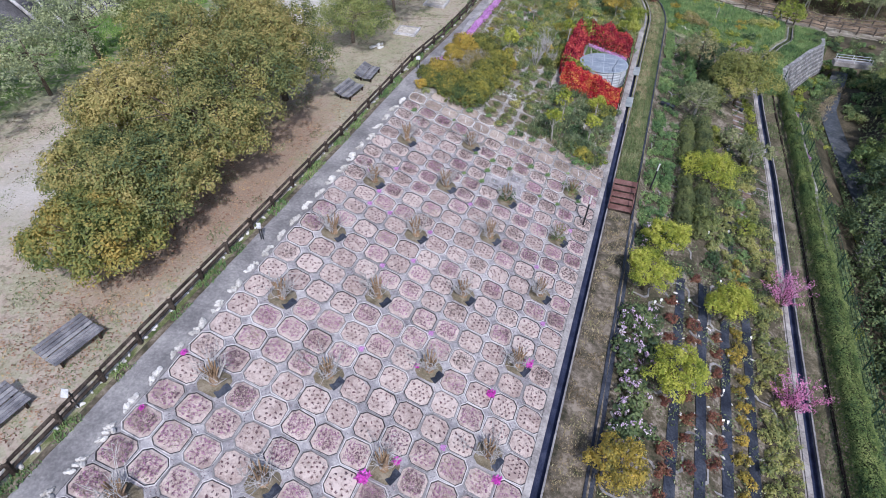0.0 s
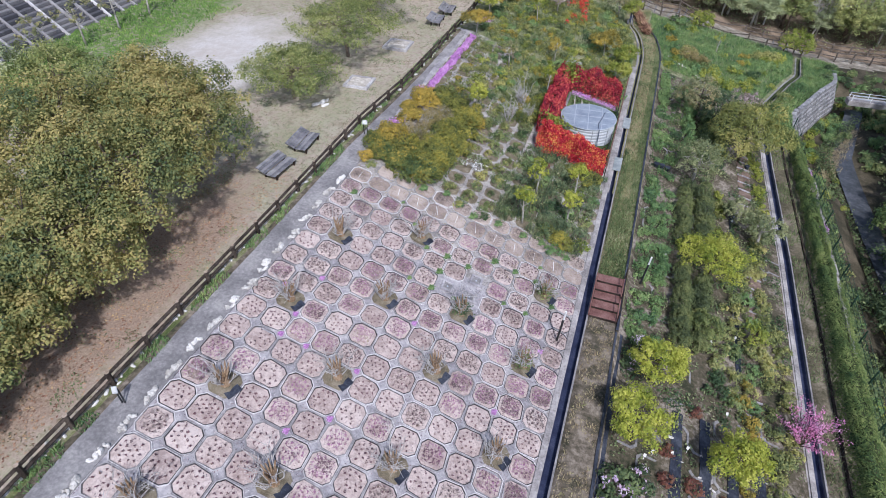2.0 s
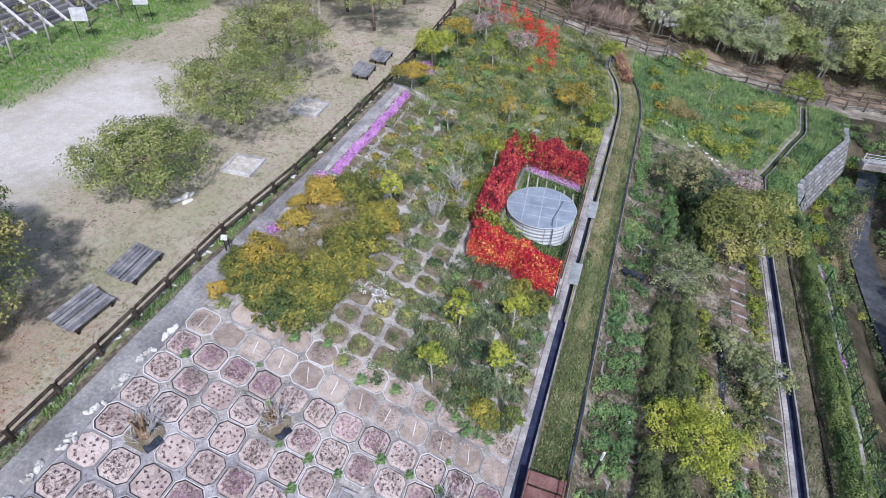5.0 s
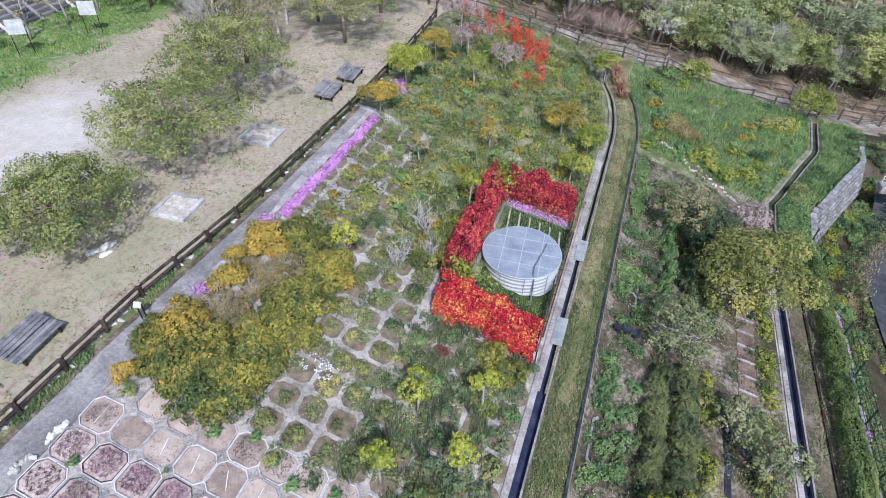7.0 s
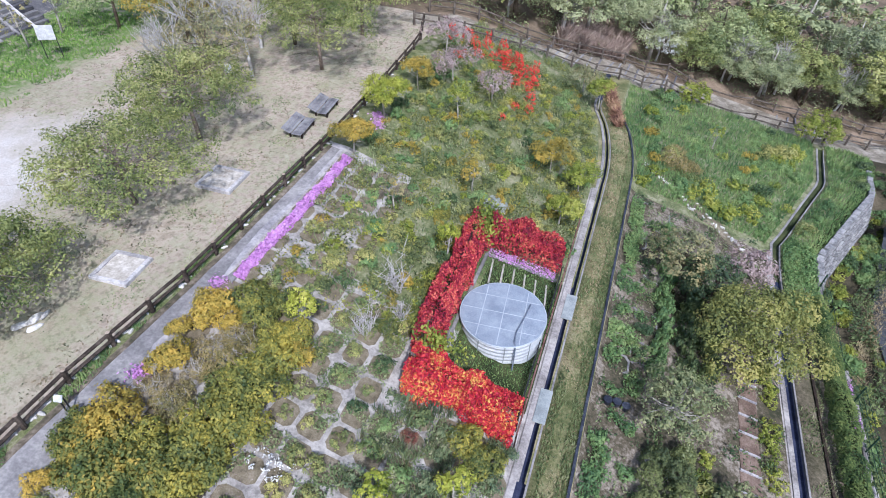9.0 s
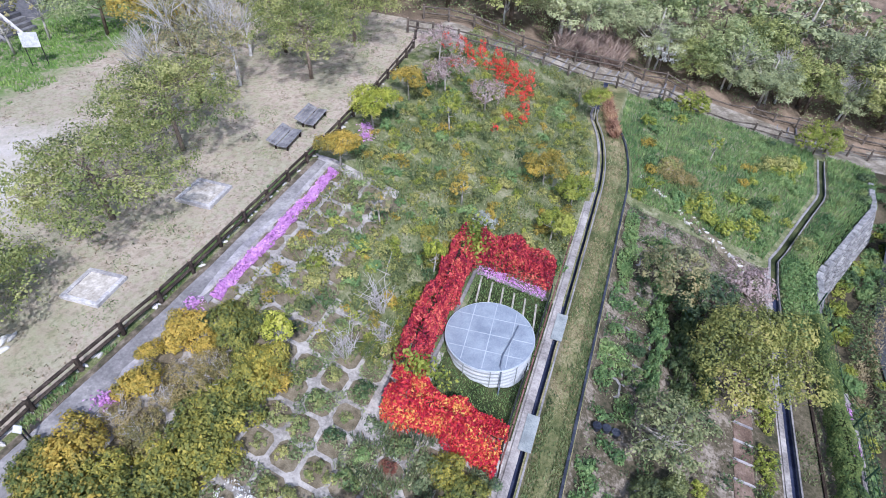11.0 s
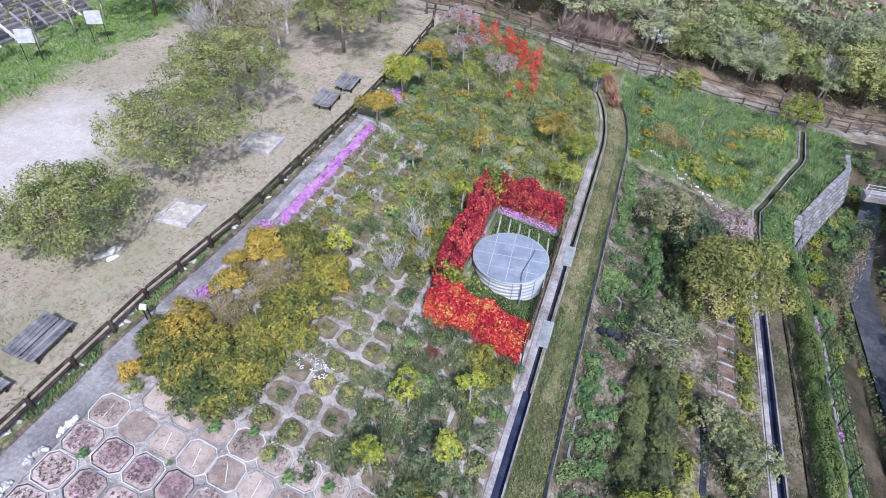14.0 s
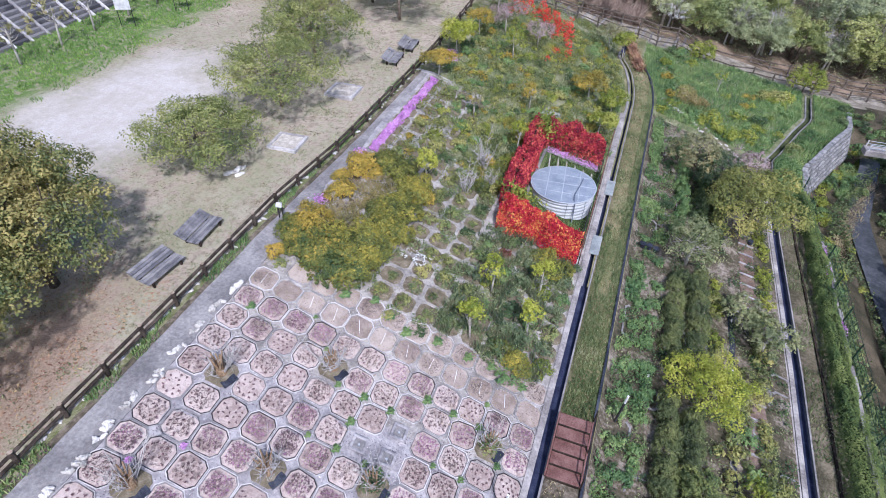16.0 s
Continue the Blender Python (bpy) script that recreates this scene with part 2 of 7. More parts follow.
M["white"] = surface("white_painted_panel", (0.72, 0.72, 0.72), (0.80, 0.80, 0.80), (0.86, 0.86, 0.85), 2, 30, 0.5, 0.05)
M["signface"] = surface("faded_sign_face", (0.42, 0.43, 0.45), (0.56, 0.57, 0.59), (0.66, 0.67, 0.68), 5, 40, 0.5, 0.05)
M["blackmetal"] = surface("black_metal", (0.015, 0.016, 0.018), (0.03, 0.031, 0.034), (0.055, 0.056, 0.06), 3, 30, 0.5, 0.1)
M["block"] = surface("grey_wall_block", (0.085, 0.085, 0.098), (0.15, 0.148, 0.162), (0.225, 0.22, 0.228), 1.5, 18, 0.9, 0.5, per_object=0.35)
M["stonewall"] = surface("grey_stone_cladding", (0.14, 0.14, 0.145), (0.25, 0.25, 0.258), (0.40, 0.395, 0.395), 2.2, 9, 0.9, 0.6, per_object=0.05)
M["water"] = surface("dark_stream_water", (0.05, 0.055, 0.06), (0.075, 0.08, 0.09), (0.12, 0.125, 0.14), 0.5, 3, 0.25, 0.2)
M["greennet"] = surface("green_fence_paint", (0.012, 0.03, 0.02), (0.022, 0.055, 0.036), (0.045, 0.10, 0.065), 3, 30, 0.5, 0.1)

M["oak"] = foliage("olive_brown_oak_leaves", [(0.07, 0.105, 0.032), (0.155, 0.175, 0.048), (0.25, 0.245, 0.07), (0.34, 0.28, 0.09), (0.43, 0.36, 0.13)], 0.25, 0.5, per_object=0.25)
M["oak_yellow"] = foliage("yellowing_oak_leaves", [(0.075, 0.11, 0.025), (0.17, 0.19, 0.04), (0.31, 0.26, 0.06), (0.42, 0.29, 0.06)], 0.25, 0.6)
M["olivetree"] = foliage("olive_yellow_leaves", [(0.09, 0.115, 0.028), (0.19, 0.21, 0.05), (0.30, 0.30, 0.075), (0.42, 0.37, 0.12)], 0.33, 0.6)
M["cherry"] = foliage("dull_green_leaves", [(0.085, 0.12, 0.035), (0.18, 0.215, 0.06), (0.30, 0.32, 0.10), (0.43, 0.41, 0.17)], 0.35, 0.5)
M["sparse"] = foliage("sparse_grey_olive_leaves", [(0.13, 0.14, 0.065), (0.20, 0.21, 0.095), (0.30, 0.27, 0.12), (0.38, 0.31, 0.14)], 0.25, 0.5)
M["greyleaf"] = foliage("grey_green_leaves", [(0.11, 0.14, 0.06), (0.19, 0.22, 0.095), (0.28, 0.30, 0.13), (0.39, 0.38, 0.20)], 0.35, 0.9)
M["woods"] = foliage("woodland_leaves", [(0.10, 0.14, 0.06), (0.20, 0.25, 0.10), (0.32, 0.36, 0.155), (0.46, 0.47, 0.24)], 0.35, 0.35, per_object=0.35)
M["woodlime"] = foliage("yellowish_woodland_leaves", [(0.11, 0.145, 0.05), (0.22, 0.255, 0.08), (0.35, 0.37, 0.12), (0.50, 0.48, 0.20)], 0.35, 0.35, per_object=0.3)
M["pine"] = foliage("grey_green_pine", [(0.14, 0.17, 0.09), (0.25, 0.285, 0.145), (0.37, 0.40, 0.21), (0.50, 0.50, 0.30)], 0.35, 0.4, per_object=0.2)
M["lime"] = foliage("bright_yellow_green_leaves", [(0.11, 0.155, 0.018), (0.21, 0.255, 0.032), (0.33, 0.35, 0.055), (0.46, 0.44, 0.12)], 0.35, 0.9, per_object=0.2)
M["limetree"] = foliage("sunlit_yellow_green_leaves", [(0.14, 0.19, 0.02), (0.27, 0.31, 0.035), (0.41, 0.42, 0.055), (0.56, 0.53, 0.13)], 0.35, 0.9)
M["gold"] = foliage("golden_yellow_leaves", [(0.13, 0.13, 0.03), (0.27, 0.225, 0.036), (0.42, 0.315, 0.05), (0.55, 0.39, 0.075)], 0.3, 0.9, per_object=0.15)
M["olivegold"] = foliage("olive_to_gold_bush_leaves", [(0.06, 0.09, 0.022), (0.14, 0.16, 0.03), (0.28, 0.265, 0.045), (0.47, 0.385, 0.06)], 0.3, 0.8, per_object=0.25)
M["frontgreen"] = foliage("green_bush_leaves_with_gold_tips", [(0.04, 0.07, 0.018), (0.095, 0.13, 0.026), (0.18, 0.19, 0.035), (0.44, 0.32, 0.05)], 0.28, 0.9, per_object=0.15)
M["twiggy"] = foliage("thin_yellowing_leaves", [(0.12, 0.12, 0.045), (0.21, 0.19, 0.07), (0.34, 0.27, 0.09), (0.36, 0.31, 0.22)], 0.3, 0.9, per_object=0.3)
M["oliveherb"] = foliage("olive_green_herb_leaves", [(0.085, 0.115, 0.04), (0.185, 0.215, 0.065), (0.32, 0.32, 0.10), (0.47, 0.425, 0.15)], 0.3, 0.9, per_object=0.35)
M["shrub"] = foliage("mid_green_shrub_leaves", [(0.055, 0.095, 0.03), (0.11, 0.165, 0.05), (0.19, 0.24, 0.075), (0.31, 0.31, 0.11)], 0.25, 1.2, per_object=0.7)
M["silver"] = foliage("silvery_grey_leaves", [(0.20, 0.22, 0.18), (0.33, 0.35, 0.31), (0.46, 0.48, 0.44)], 0.25, 1.5)
M["herb"] = foliage("dull_bluish_green_herbs", [(0.05, 0.085, 0.04), (0.10, 0.145, 0.065), (0.17, 0.215, 0.095), (0.27, 0.28, 0.14)], 0.25, 1.2)
M["evergreen"] = foliage("dark_evergreen_leaves", [(0.034, 0.06, 0.02), (0.07, 0.105, 0.033), (0.122, 0.162, 0.05), (0.19, 0.225, 0.075)], 0.15, 0.9, per_object=0.3)
M["clipped"] = foliage("dark_olive_clipped_leaves", [(0.05, 0.07, 0.02), (0.095, 0.12, 0.034), (0.15, 0.175, 0.05), (0.22, 0.235, 0.075)], 0.2, 0.9, per_object=0.3)
M["hedge"] = foliage("clipped_hedge_leaves", [(0.04, 0.075, 0.015), (0.09, 0.135, 0.026), (0.155, 0.20, 0.045), (0.24, 0.27, 0.08)], 0.25, 0.8)
M["weed"] = foliage("weedy_grass", [(0.08, 0.12, 0.042), (0.155, 0.205, 0.075), (0.26, 0.295, 0.13), (0.42, 0.40, 0.25)], 0.3, 0.5)
M["freshgrass"] = foliage("fresh_green_grass", [(0.075, 0.14, 0.05), (0.135, 0.225, 0.075), (0.215, 0.31, 0.105), (0.33, 0.39, 0.15)], 0.3, 0.5)
M["lushgrass"] = foliage("lush_green_grass", [(0.08, 0.15, 0.035), (0.14, 0.245, 0.05), (0.21, 0.33, 0.07), (0.32, 0.39, 0.11)], 0.3, 0.4)
M["drygrass"] = foliage("dry_tan_grass", [(0.16, 0.12, 0.06), (0.28, 0.22, 0.12), (0.40, 0.34, 0.20), (0.22, 0.22, 0.09)], 0.25, 0.7)
M["redvine"] = foliage("scarlet_vine_leaves", [(0.13, 0.016, 0.022), (0.31, 0.03, 0.036), (0.50, 0.06, 0.058), (0.62, 0.19, 0.11)], 0.22, 1.6, by_leaf=0.6)
M["redmix"] = foliage("red_and_orange_vine_leaves", [(0.30, 0.018, 0.026), (0.48, 0.03, 0.032), (0.58, 0.07, 0.05), (0.62, 0.36, 0.09)], 0.22, 1.0, by_leaf=0.75)
M["redflower"] = foliage("coral_red_blossom", [(0.55, 0.05, 0.03), (0.75, 0.08, 0.045), (0.80, 0.16, 0.09)], 0.3, 2.0)
M["magenta"] = foliage("magenta_blossom", [(0.45, 0.05, 0.35), (0.66, 0.10, 0.52), (0.75, 0.22, 0.66)], 0.3, 2.0)
M["phlox"] = foliage("lilac_pink_carpet", [(0.40, 0.18, 0.42), (0.54, 0.28, 0.55), (0.64, 0.42, 0.64)], 0.25, 1.2)
M["pinktree"] = foliage("pink_blossom", [(0.50, 0.16, 0.32), (0.66, 0.26, 0.45), (0.76, 0.42, 0.58)], 0.3, 1.5)
M["lilac"] = foliage("pale_lilac_blossom", [(0.44, 0.30, 0.44), (0.60, 0.46, 0.60), (0.75, 0.66, 0.74)], 0.3, 2.0)
M["whitebloom"] = foliage("white_blossom", [(0.62, 0.63, 0.66), (0.76, 0.77, 0.79), (0.84, 0.84, 0.85)], 0.25, 2.0)
M["palepink"] = foliage("pale_pink_blossom", [(0.25, 0.185, 0.165), (0.37, 0.285, 0.265), (0.52, 0.43, 0.41)], 0.3, 1.0)
M["rosette"] = foliage("maroon_rosettes", [(0.06, 0.04, 0.036), (0.11, 0.066, 0.06), (0.19, 0.10, 0.105), (0.17, 0.13, 0.085)], 0.15, 2.0, per_object=0.2)
M["purplebed"] = foliage("mauve_sprigs", [(0.13, 0.085, 0.085), (0.22, 0.13, 0.15), (0.40, 0.20, 0.33), (0.30, 0.26, 0.17)], 0.2, 1.5, per_object=0.3)
M["drytangle"] = foliage("dead_brown_and_mauve_sprigs", [(0.09, 0.07, 0.058), (0.18, 0.145, 0.12), (0.31, 0.25, 0.215), (0.26, 0.20, 0.21)], 0.1, 1.5, per_object=0.35)
M["brownleaf"] = foliage("fallen_brown_leaves", [(0.12, 0.06, 0.03), (0.24, 0.13, 0.07), (0.36, 0.23, 0.13), (0.42, 0.31, 0.14)], 0.1, 1.0)
M["rust"] = foliage("rusty_red_leaves", [(0.10, 0.04, 0.02), (0.18, 0.075, 0.035), (0.25, 0.13, 0.06)], 0.25, 1.5)
M["pebble"] = foliage("pale_and_dark_grit", [(0.05, 0.045, 0.05), (0.18, 0.16, 0.16), (0.42, 0.39, 0.40), (0.66, 0.64, 0.63)], 0.0, 1.0, 0.9)
M["speck"] = foliage("dry_leaf_bits", [(0.07, 0.055, 0.055), (0.15, 0.11, 0.11), (0.30, 0.23, 0.23), (0.58, 0.52, 0.50)], 0.1, 1.0, 0.9)
M["drybits"] = foliage("dead_leaves_and_tufts", [(0.07, 0.085, 0.035), (0.14, 0.13, 0.06), (0.22, 0.165, 0.095), (0.38, 0.31, 0.22)], 0.1, 0.8, 0.9)
M["drybrush"] = foliage("dry_tan_brush", [(0.19, 0.14, 0.11), (0.33, 0.25, 0.20), (0.47, 0.38, 0.31)], 0.15, 0.9)
M["pit"] = surface("brown_pit_soil", (0.11, 0.092, 0.062), (0.195, 0.165, 0.115), (0.30, 0.26, 0.20), 3.0, 30, 0.95, 0.6)
M["greytwig"] = surface("whitish_grey_twigs", (0.33, 0.31, 0.30), (0.48, 0.46, 0.45), (0.62, 0.60, 0.59), 4, 30, 0.9, 0.3)

# ---- building helpers ----
def mesh_of(name, verts, faces, mats, index=None, smooth=False):
    me = bpy.data.meshes.new(name)
    me.from_pydata([tuple(v) for v in verts], [], faces)
    for m in mats:
        me.materials.append(m)
    if index is not None:
        me.polygons.foreach_set("material_index", index)
    if smooth:
        me.polygons.foreach_set("use_smooth", [True] * len(me.polygons))
    me.update()
    return me


def leaf_mesh(name, pts, size, material, up=0.6, slim=0.55, rng=None):
    """One small pointed leaf at every point."""
    rng = rng or np.random.default_rng(1)
    pts = np.asarray(pts, float)
    n = len(pts)
    nrm = rng.normal(size=(n, 3))
    nrm /= np.linalg.norm(nrm, axis=1)[:, None]
    if pts.shape[1] == 6:
        nrm = 0.75 * nrm + 1.5 * pts[:, 3:]
        pts = pts[:, :3]
    nrm[:, 2] += up
    nrm /= np.linalg.norm(nrm, axis=1)[:, None]
    u = np.cross(nrm, rng.normal(size=(n, 3)))
    u /= np.linalg.norm(u, axis=1)[:, None]
    v = np.cross(nrm, u)
    s = (size * rng.uniform(0.65, 1.35, n))[:, None]
    quad = np.stack([pts + u * s, pts + v * s * slim + nrm * s * 0.15, pts - u * s, pts - v * s * slim + nrm * s * 0.15], 1).reshape(-1, 3)
    me = bpy.data.meshes.new(name)
    me.vertices.add(4 * n)
    me.vertices.foreach_set("co", quad.ravel())
    me.loops.add(4 * n)
    me.loops.foreach_set("vertex_index", np.arange(4 * n, dtype=np.int32))
    me.polygons.add(n)
    me.polygons.foreach_set("loop_start", np.arange(0, 4 * n, 4, dtype=np.int32))
    me.materials.append(material)
    me.update(calc_edges=True)
    return me


def blade_mesh(name, pts, height, width, material, lean=0.35, rng=None):
    """One bent grass blade (two triangles) at every point."""
    rng = rng or np.random.default_rng(2)
    pts = np.asarray(pts, float)
    n = len(pts)
    a = rng.uniform(0, 2 * np.pi, n)
    w = np.stack([np.cos(a), np.sin(a), np.zeros(n)], 1) * width * rng.uniform(0.6, 1.4, n)[:, None]
    b = rng.uniform(0, 2 * np.pi, n)
    h = (height * rng.uniform(0.5, 1.4, n))[:, None]
    tilt = np.stack([np.cos(b) * lean, np.sin(b) * lean, np.ones(n)], 1) * h
    verts = np.stack([pts - w, pts + w, pts + w * 0.5 + tilt, pts - w * 0.2 + tilt], 1).reshape(-1, 3)
    me = bpy.data.meshes.new(name)
    me.vertices.add(4 * n)
    me.vertices.foreach_set("co", verts.ravel())
    me.loops.add(4 * n)
    me.loops.foreach_set("vertex_index", np.arange(4 * n, dtype=np.int32))
    me.polygons.add(n)
    me.polygons.foreach_set("loop_start", np.arange(0, 4 * n, 4, dtype=np.int32))
    me.materials.append(material)
    me.update(calc_edges=True)
    return me


def add_tube(bm, path, radii, sides=6):
    """A tapered tube along a path, closed at both ends."""
    rings = []
    for i, p in enumerate(path):
        p = Vector(p)
        d = (Vector(path[min(i + 1, len(path) - 1)]) - Vector(path[max(i - 1, 0)])).normalized()
        a = d.cross(Vector((0.3, 0.9, 0.2))).normalized()
        c = d.cross(a)
        rings.append([bm.verts.new(p + (a * math.cos(t) + c * math.sin(t)) * radii[i]) for t in [2 * math.pi * k / sides for k in range(sides)]])
    for r, q in zip(rings, rings[1:]):
        for k in range(sides):
            bm.faces.new((r[k], r[(k + 1) % sides], q[(k + 1) % sides], q[k]))
    bm.faces.new(rings[0][::-1])
    bm.faces.new(rings[-1])


def add_box(bm, cx, cy, cz, sx, sy, sz, bevel=0.0, turn=None):
    out = bmesh.ops.create_cube(bm, size=1.0)
    vs = out["verts"]
    for v in vs:
        v.co = Vector((v.co.x * sx, v.co.y * sy, v.co.z * sz))
        if turn is not None:
            v.co = turn @ v.co
        v.co += Vector((cx, cy, cz))
    if bevel:
        es = list({e for v in vs for e in v.link_edges})
        bmesh.ops.bevel(bm, geom=es, offset=bevel, segments=1, affect="EDGES")


def bm_mesh(name, bm, material, smooth=False):
    me = bpy.data.meshes.new(name)
    bmesh.ops.recalc_face_normals(bm, faces=bm.faces)
    bm.to_mesh(me)
    bm.free()
    for m in (material if isinstance(material, (list, tuple)) else [material]):
        me.materials.append(m)
    if smooth:
        me.polygons.foreach_set("use_smooth", [True] * len(me.polygons))
    return me


def part(name, data, parent, label="", m=None):
    """A mesh (or bmesh with a material) as one part under a thing."""
    ob = new(name, data)
    ob.parent = parent
    if m is not None:
        ob.matrix_local = m
    if label:
        tagged(ob, label)
    return ob


def thing(name, label, category, m, group="", kind="", data=None):
    ob = new(name, data)
    ob.matrix_world = m
    return tagged(ob, label, category, group, kind)


# ---- lie of the land ----
PROFILE = [(-90, 0.3), (-1.5, 0.2), (-0.5, 0.13), (0.0, 0.0), (10.9, -3.13), (11.25, -3.17), (13.0, -3.25), (13.3, -3.5), (21.0, -5.5), (22.9, -5.58),
           (24.0, -5.75), (24.5, -6.6), (26.6, -7.5), (27.5, -8.6), (30.5, -8.6), (34.0, -6.8), (90, -2.0)]
RISE = [(-90, 0), (5, 0), (50, 0.5), (58, 0.7), (90, 6.5), (140, 15.5)]
FALL = [(-5, 0.0), (10, -1.1), (20, -1.9), (30, -2.4), (90, -2.4)]


def along(v, pts):
    return float(np.interp(v, [p[0] for p in pts], [p[1] for p in pts]))


def bend1(y):
    return -0.02 * max(0.0, min(y, 45.0) - 36.0) ** 2


def bend2(y):
    return 0.41 * max(0.0, min(y, 45.5) - 37.0) + 0.16 * max(0.0, min(y, 52) - 45.5) + along(y, [(18, 0.0), (28, -0.22), (35, -0.2), (38, 0.0)])


def window1(x):
    return along(x, [(3.0, 0), (9.5, 1), (13.6, 1), (17.0, 0)])


def window2(x):
    return along(x, [(14.5, 0), (20.0, 1), (21.6, 1), (23.6, 1.2), (26.0, 1.2), (60.0, 0)])


def moved(xc, y):
    """The place across the slope of a line of the plan that bends with the terrace."""
    return xc + bend1(y) * window1(xc) + bend2(y) * window2(xc)


def unmoved(x, y):
    xc = x
    for _ in range(4):
        xc = x - bend1(y) * window1(xc) - bend2(y) * window2(xc)
    return xc


def lie(xc, y):
    """Height of the land; the stream's hollow closes where the hill path crosses it."""
    back = along(y, [(28.5, 0.0), (30.5, 0.55), (47.5, 0.55), (49.5, 0.0)])
    z = along(xc + back * along(xc, [(22.9, 0.0), (23.7, 1.0), (26.0, 1.0), (28.0, 0.0)]), PROFILE)
    deep = along(y, [(29.0, 0.0), (30.5, 1.5), (46.0, 1.5), (48.0, 0.0)])
    z = max(-8.7, z - deep * along(xc, [(23.45, 0.0), (23.75, 1.0), (26.3, 1.0), (27.3, 0.0)])) if 23.4 < xc < 27.4 else z
    if xc > 24.0:
        f = along(y, [(45.5, 0.0), (49.5, 1.0)])
        z = z * (1 - f) + f * max(z, -5.85)
    z += along(y, RISE)
    low = z + along(xc, FALL) * along(y, [(42, 0.0), (56, 1.0)])
    return max(low, -9.0) if xc > 25.0 else low


def H(x, y):
    return lie(unmoved(x, y), y)


LOWER_LINE = [(-4, 44.6), (0, 44.9), (3.3, 46.9), (5.8, 48.9), (11.3, 51.9), (14.6, 52.4), (17.6, 53.2), (23.6, 53.1), (26.2, 53.6), (31.4, 56.0), (42, 58.0)]
UPPER_LINE = [(-4, 47.4), (4.1, 49.3), (9.2, 54.7), (12.5, 55.8), (15.5, 56.2), (18.3, 56.7), (23.4, 56.5), (28.2, 57.6), (31.4, 57.9), (42, 60.0)]
SLOPE = 16.0
rng = np.random.default_rng(7)


def ground_points(n, x0, x1, y0, y1, keep=None, lift=0.0):
    """Random places on the land within a stretch of the plan."""
    out = []
    while len(out) < n:
        xc, y = rng.uniform(x0, x1), rng.uniform(y0, y1)
        x = moved(xc, y)
        if keep is None or keep(x, y):
            out.append((x, y, lie(xc, y) + lift))
    return np.array(out)


def build_ground():
    xs = sorted(set([-90, -70, -55, -45, -38] + [-34 + i * 1.0 for i in range(32)] + [-1.95, -1.5, -1.2, -0.8, -0.5] + [i * 0.96 for i in range(0, 12)]
                    + [10.9, 11.24, 11.27, 11.58, 11.61, 12.0, 12.4, 12.85, 13.0, 13.3] + [14 + i * 1.0 for i in range(7)]
                    + [20.9, 21.19, 21.22, 21.55, 21.58, 22.2, 22.9, 23.5, 24.3, 24.6, 25.5, 26.5, 27.5, 28.2, 29, 29.8, 30.5, 31.2, 32, 33, 34, 35, 36, 37, 38.5, 40, 42, 46, 52, 60, 75, 90]))
    ys = sorted(set([-90, -70, -55, -45, -38, -32] + [-28 + i for i in range(86)] + [60, 64, 70, 78, 90, 110, 140]))
    verts, faces, idx = [], [], []
    for y in ys:
        for xc in xs:
            z = lie(xc, y)
            if (11.26 < xc < 11.6 and y < 46.5) or (21.2 < xc < 21.57 and y < 52.0):
                z -= 0.22 if xc < 15 or y < 34 else 0.12
            amp = 0.10 if xc < -3 or (xc > 24 and not 27.3 < xc < 30.7) or y > 54 else 0.02
            z += amp * (noise.noise(Vector((xc * 0.35, y * 0.35, 0.0))))
            verts.append((moved(xc, y), y, z))
    names = ["plaza", "verge", "slab", "strip", "ditch", "berm", "low", "dirtpath", "under", "bank", "hillpath", "forest", "hillgrass", "drysoil", "slabtan"]
    w = len(xs)
    for j in range(len(ys) - 1):
        for i in range(w - 1):
            faces.append((j * w + i, j * w + i + 1, (j + 1) * w + i + 1, (j + 1) * w + i))
            x, y = (xs[i] + xs[i + 1]) / 2, (ys[j] + ys[j + 1]) / 2
            if y > along(x, UPPER_LINE) - 0.3:
                k = "forest"
            elif y > along(x, LOWER_LINE) and x > -5:
                k = "hillpath"
            elif x < -1.95:
                k = "plaza"
            elif x < -0.5:
                k = "verge" if x < -1.3 or y > 29 else "slab"
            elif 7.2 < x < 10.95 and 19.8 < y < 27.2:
                # dark grass ground, with the shade between tank and vines in its colour
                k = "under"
            elif x < 10.95:
                k = "slab" if y < 7 else "slabtan" if y < 22 or (x < 3.2 and y < 29) else "hillgrass"
            elif x < 11.24:
                k = "strip" if y < 35 else "berm"
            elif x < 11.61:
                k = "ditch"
            elif x < 13.0:
                k = "berm" if y > 9 else "drysoil"
            elif x < 20.9:
                k = "low" if y < 36.5 else "hillgrass"
            elif x < 21.2:
                k = "strip" if y < 36 else "hillgrass"
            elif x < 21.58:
                # far drain bottom borrows the dark soil for its shade
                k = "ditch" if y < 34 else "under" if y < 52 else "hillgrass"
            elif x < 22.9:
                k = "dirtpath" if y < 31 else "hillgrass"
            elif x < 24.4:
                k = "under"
            else:
                k = "bank"
            idx.append(names.index(k))
    ob = new("ground", mesh_of("ground", verts, faces, [M[k] for k in names], idx, True))
    tagged(ob, "hillside ground of concrete, soil, grass and dirt", "ground", kind="structure")


build_ground()


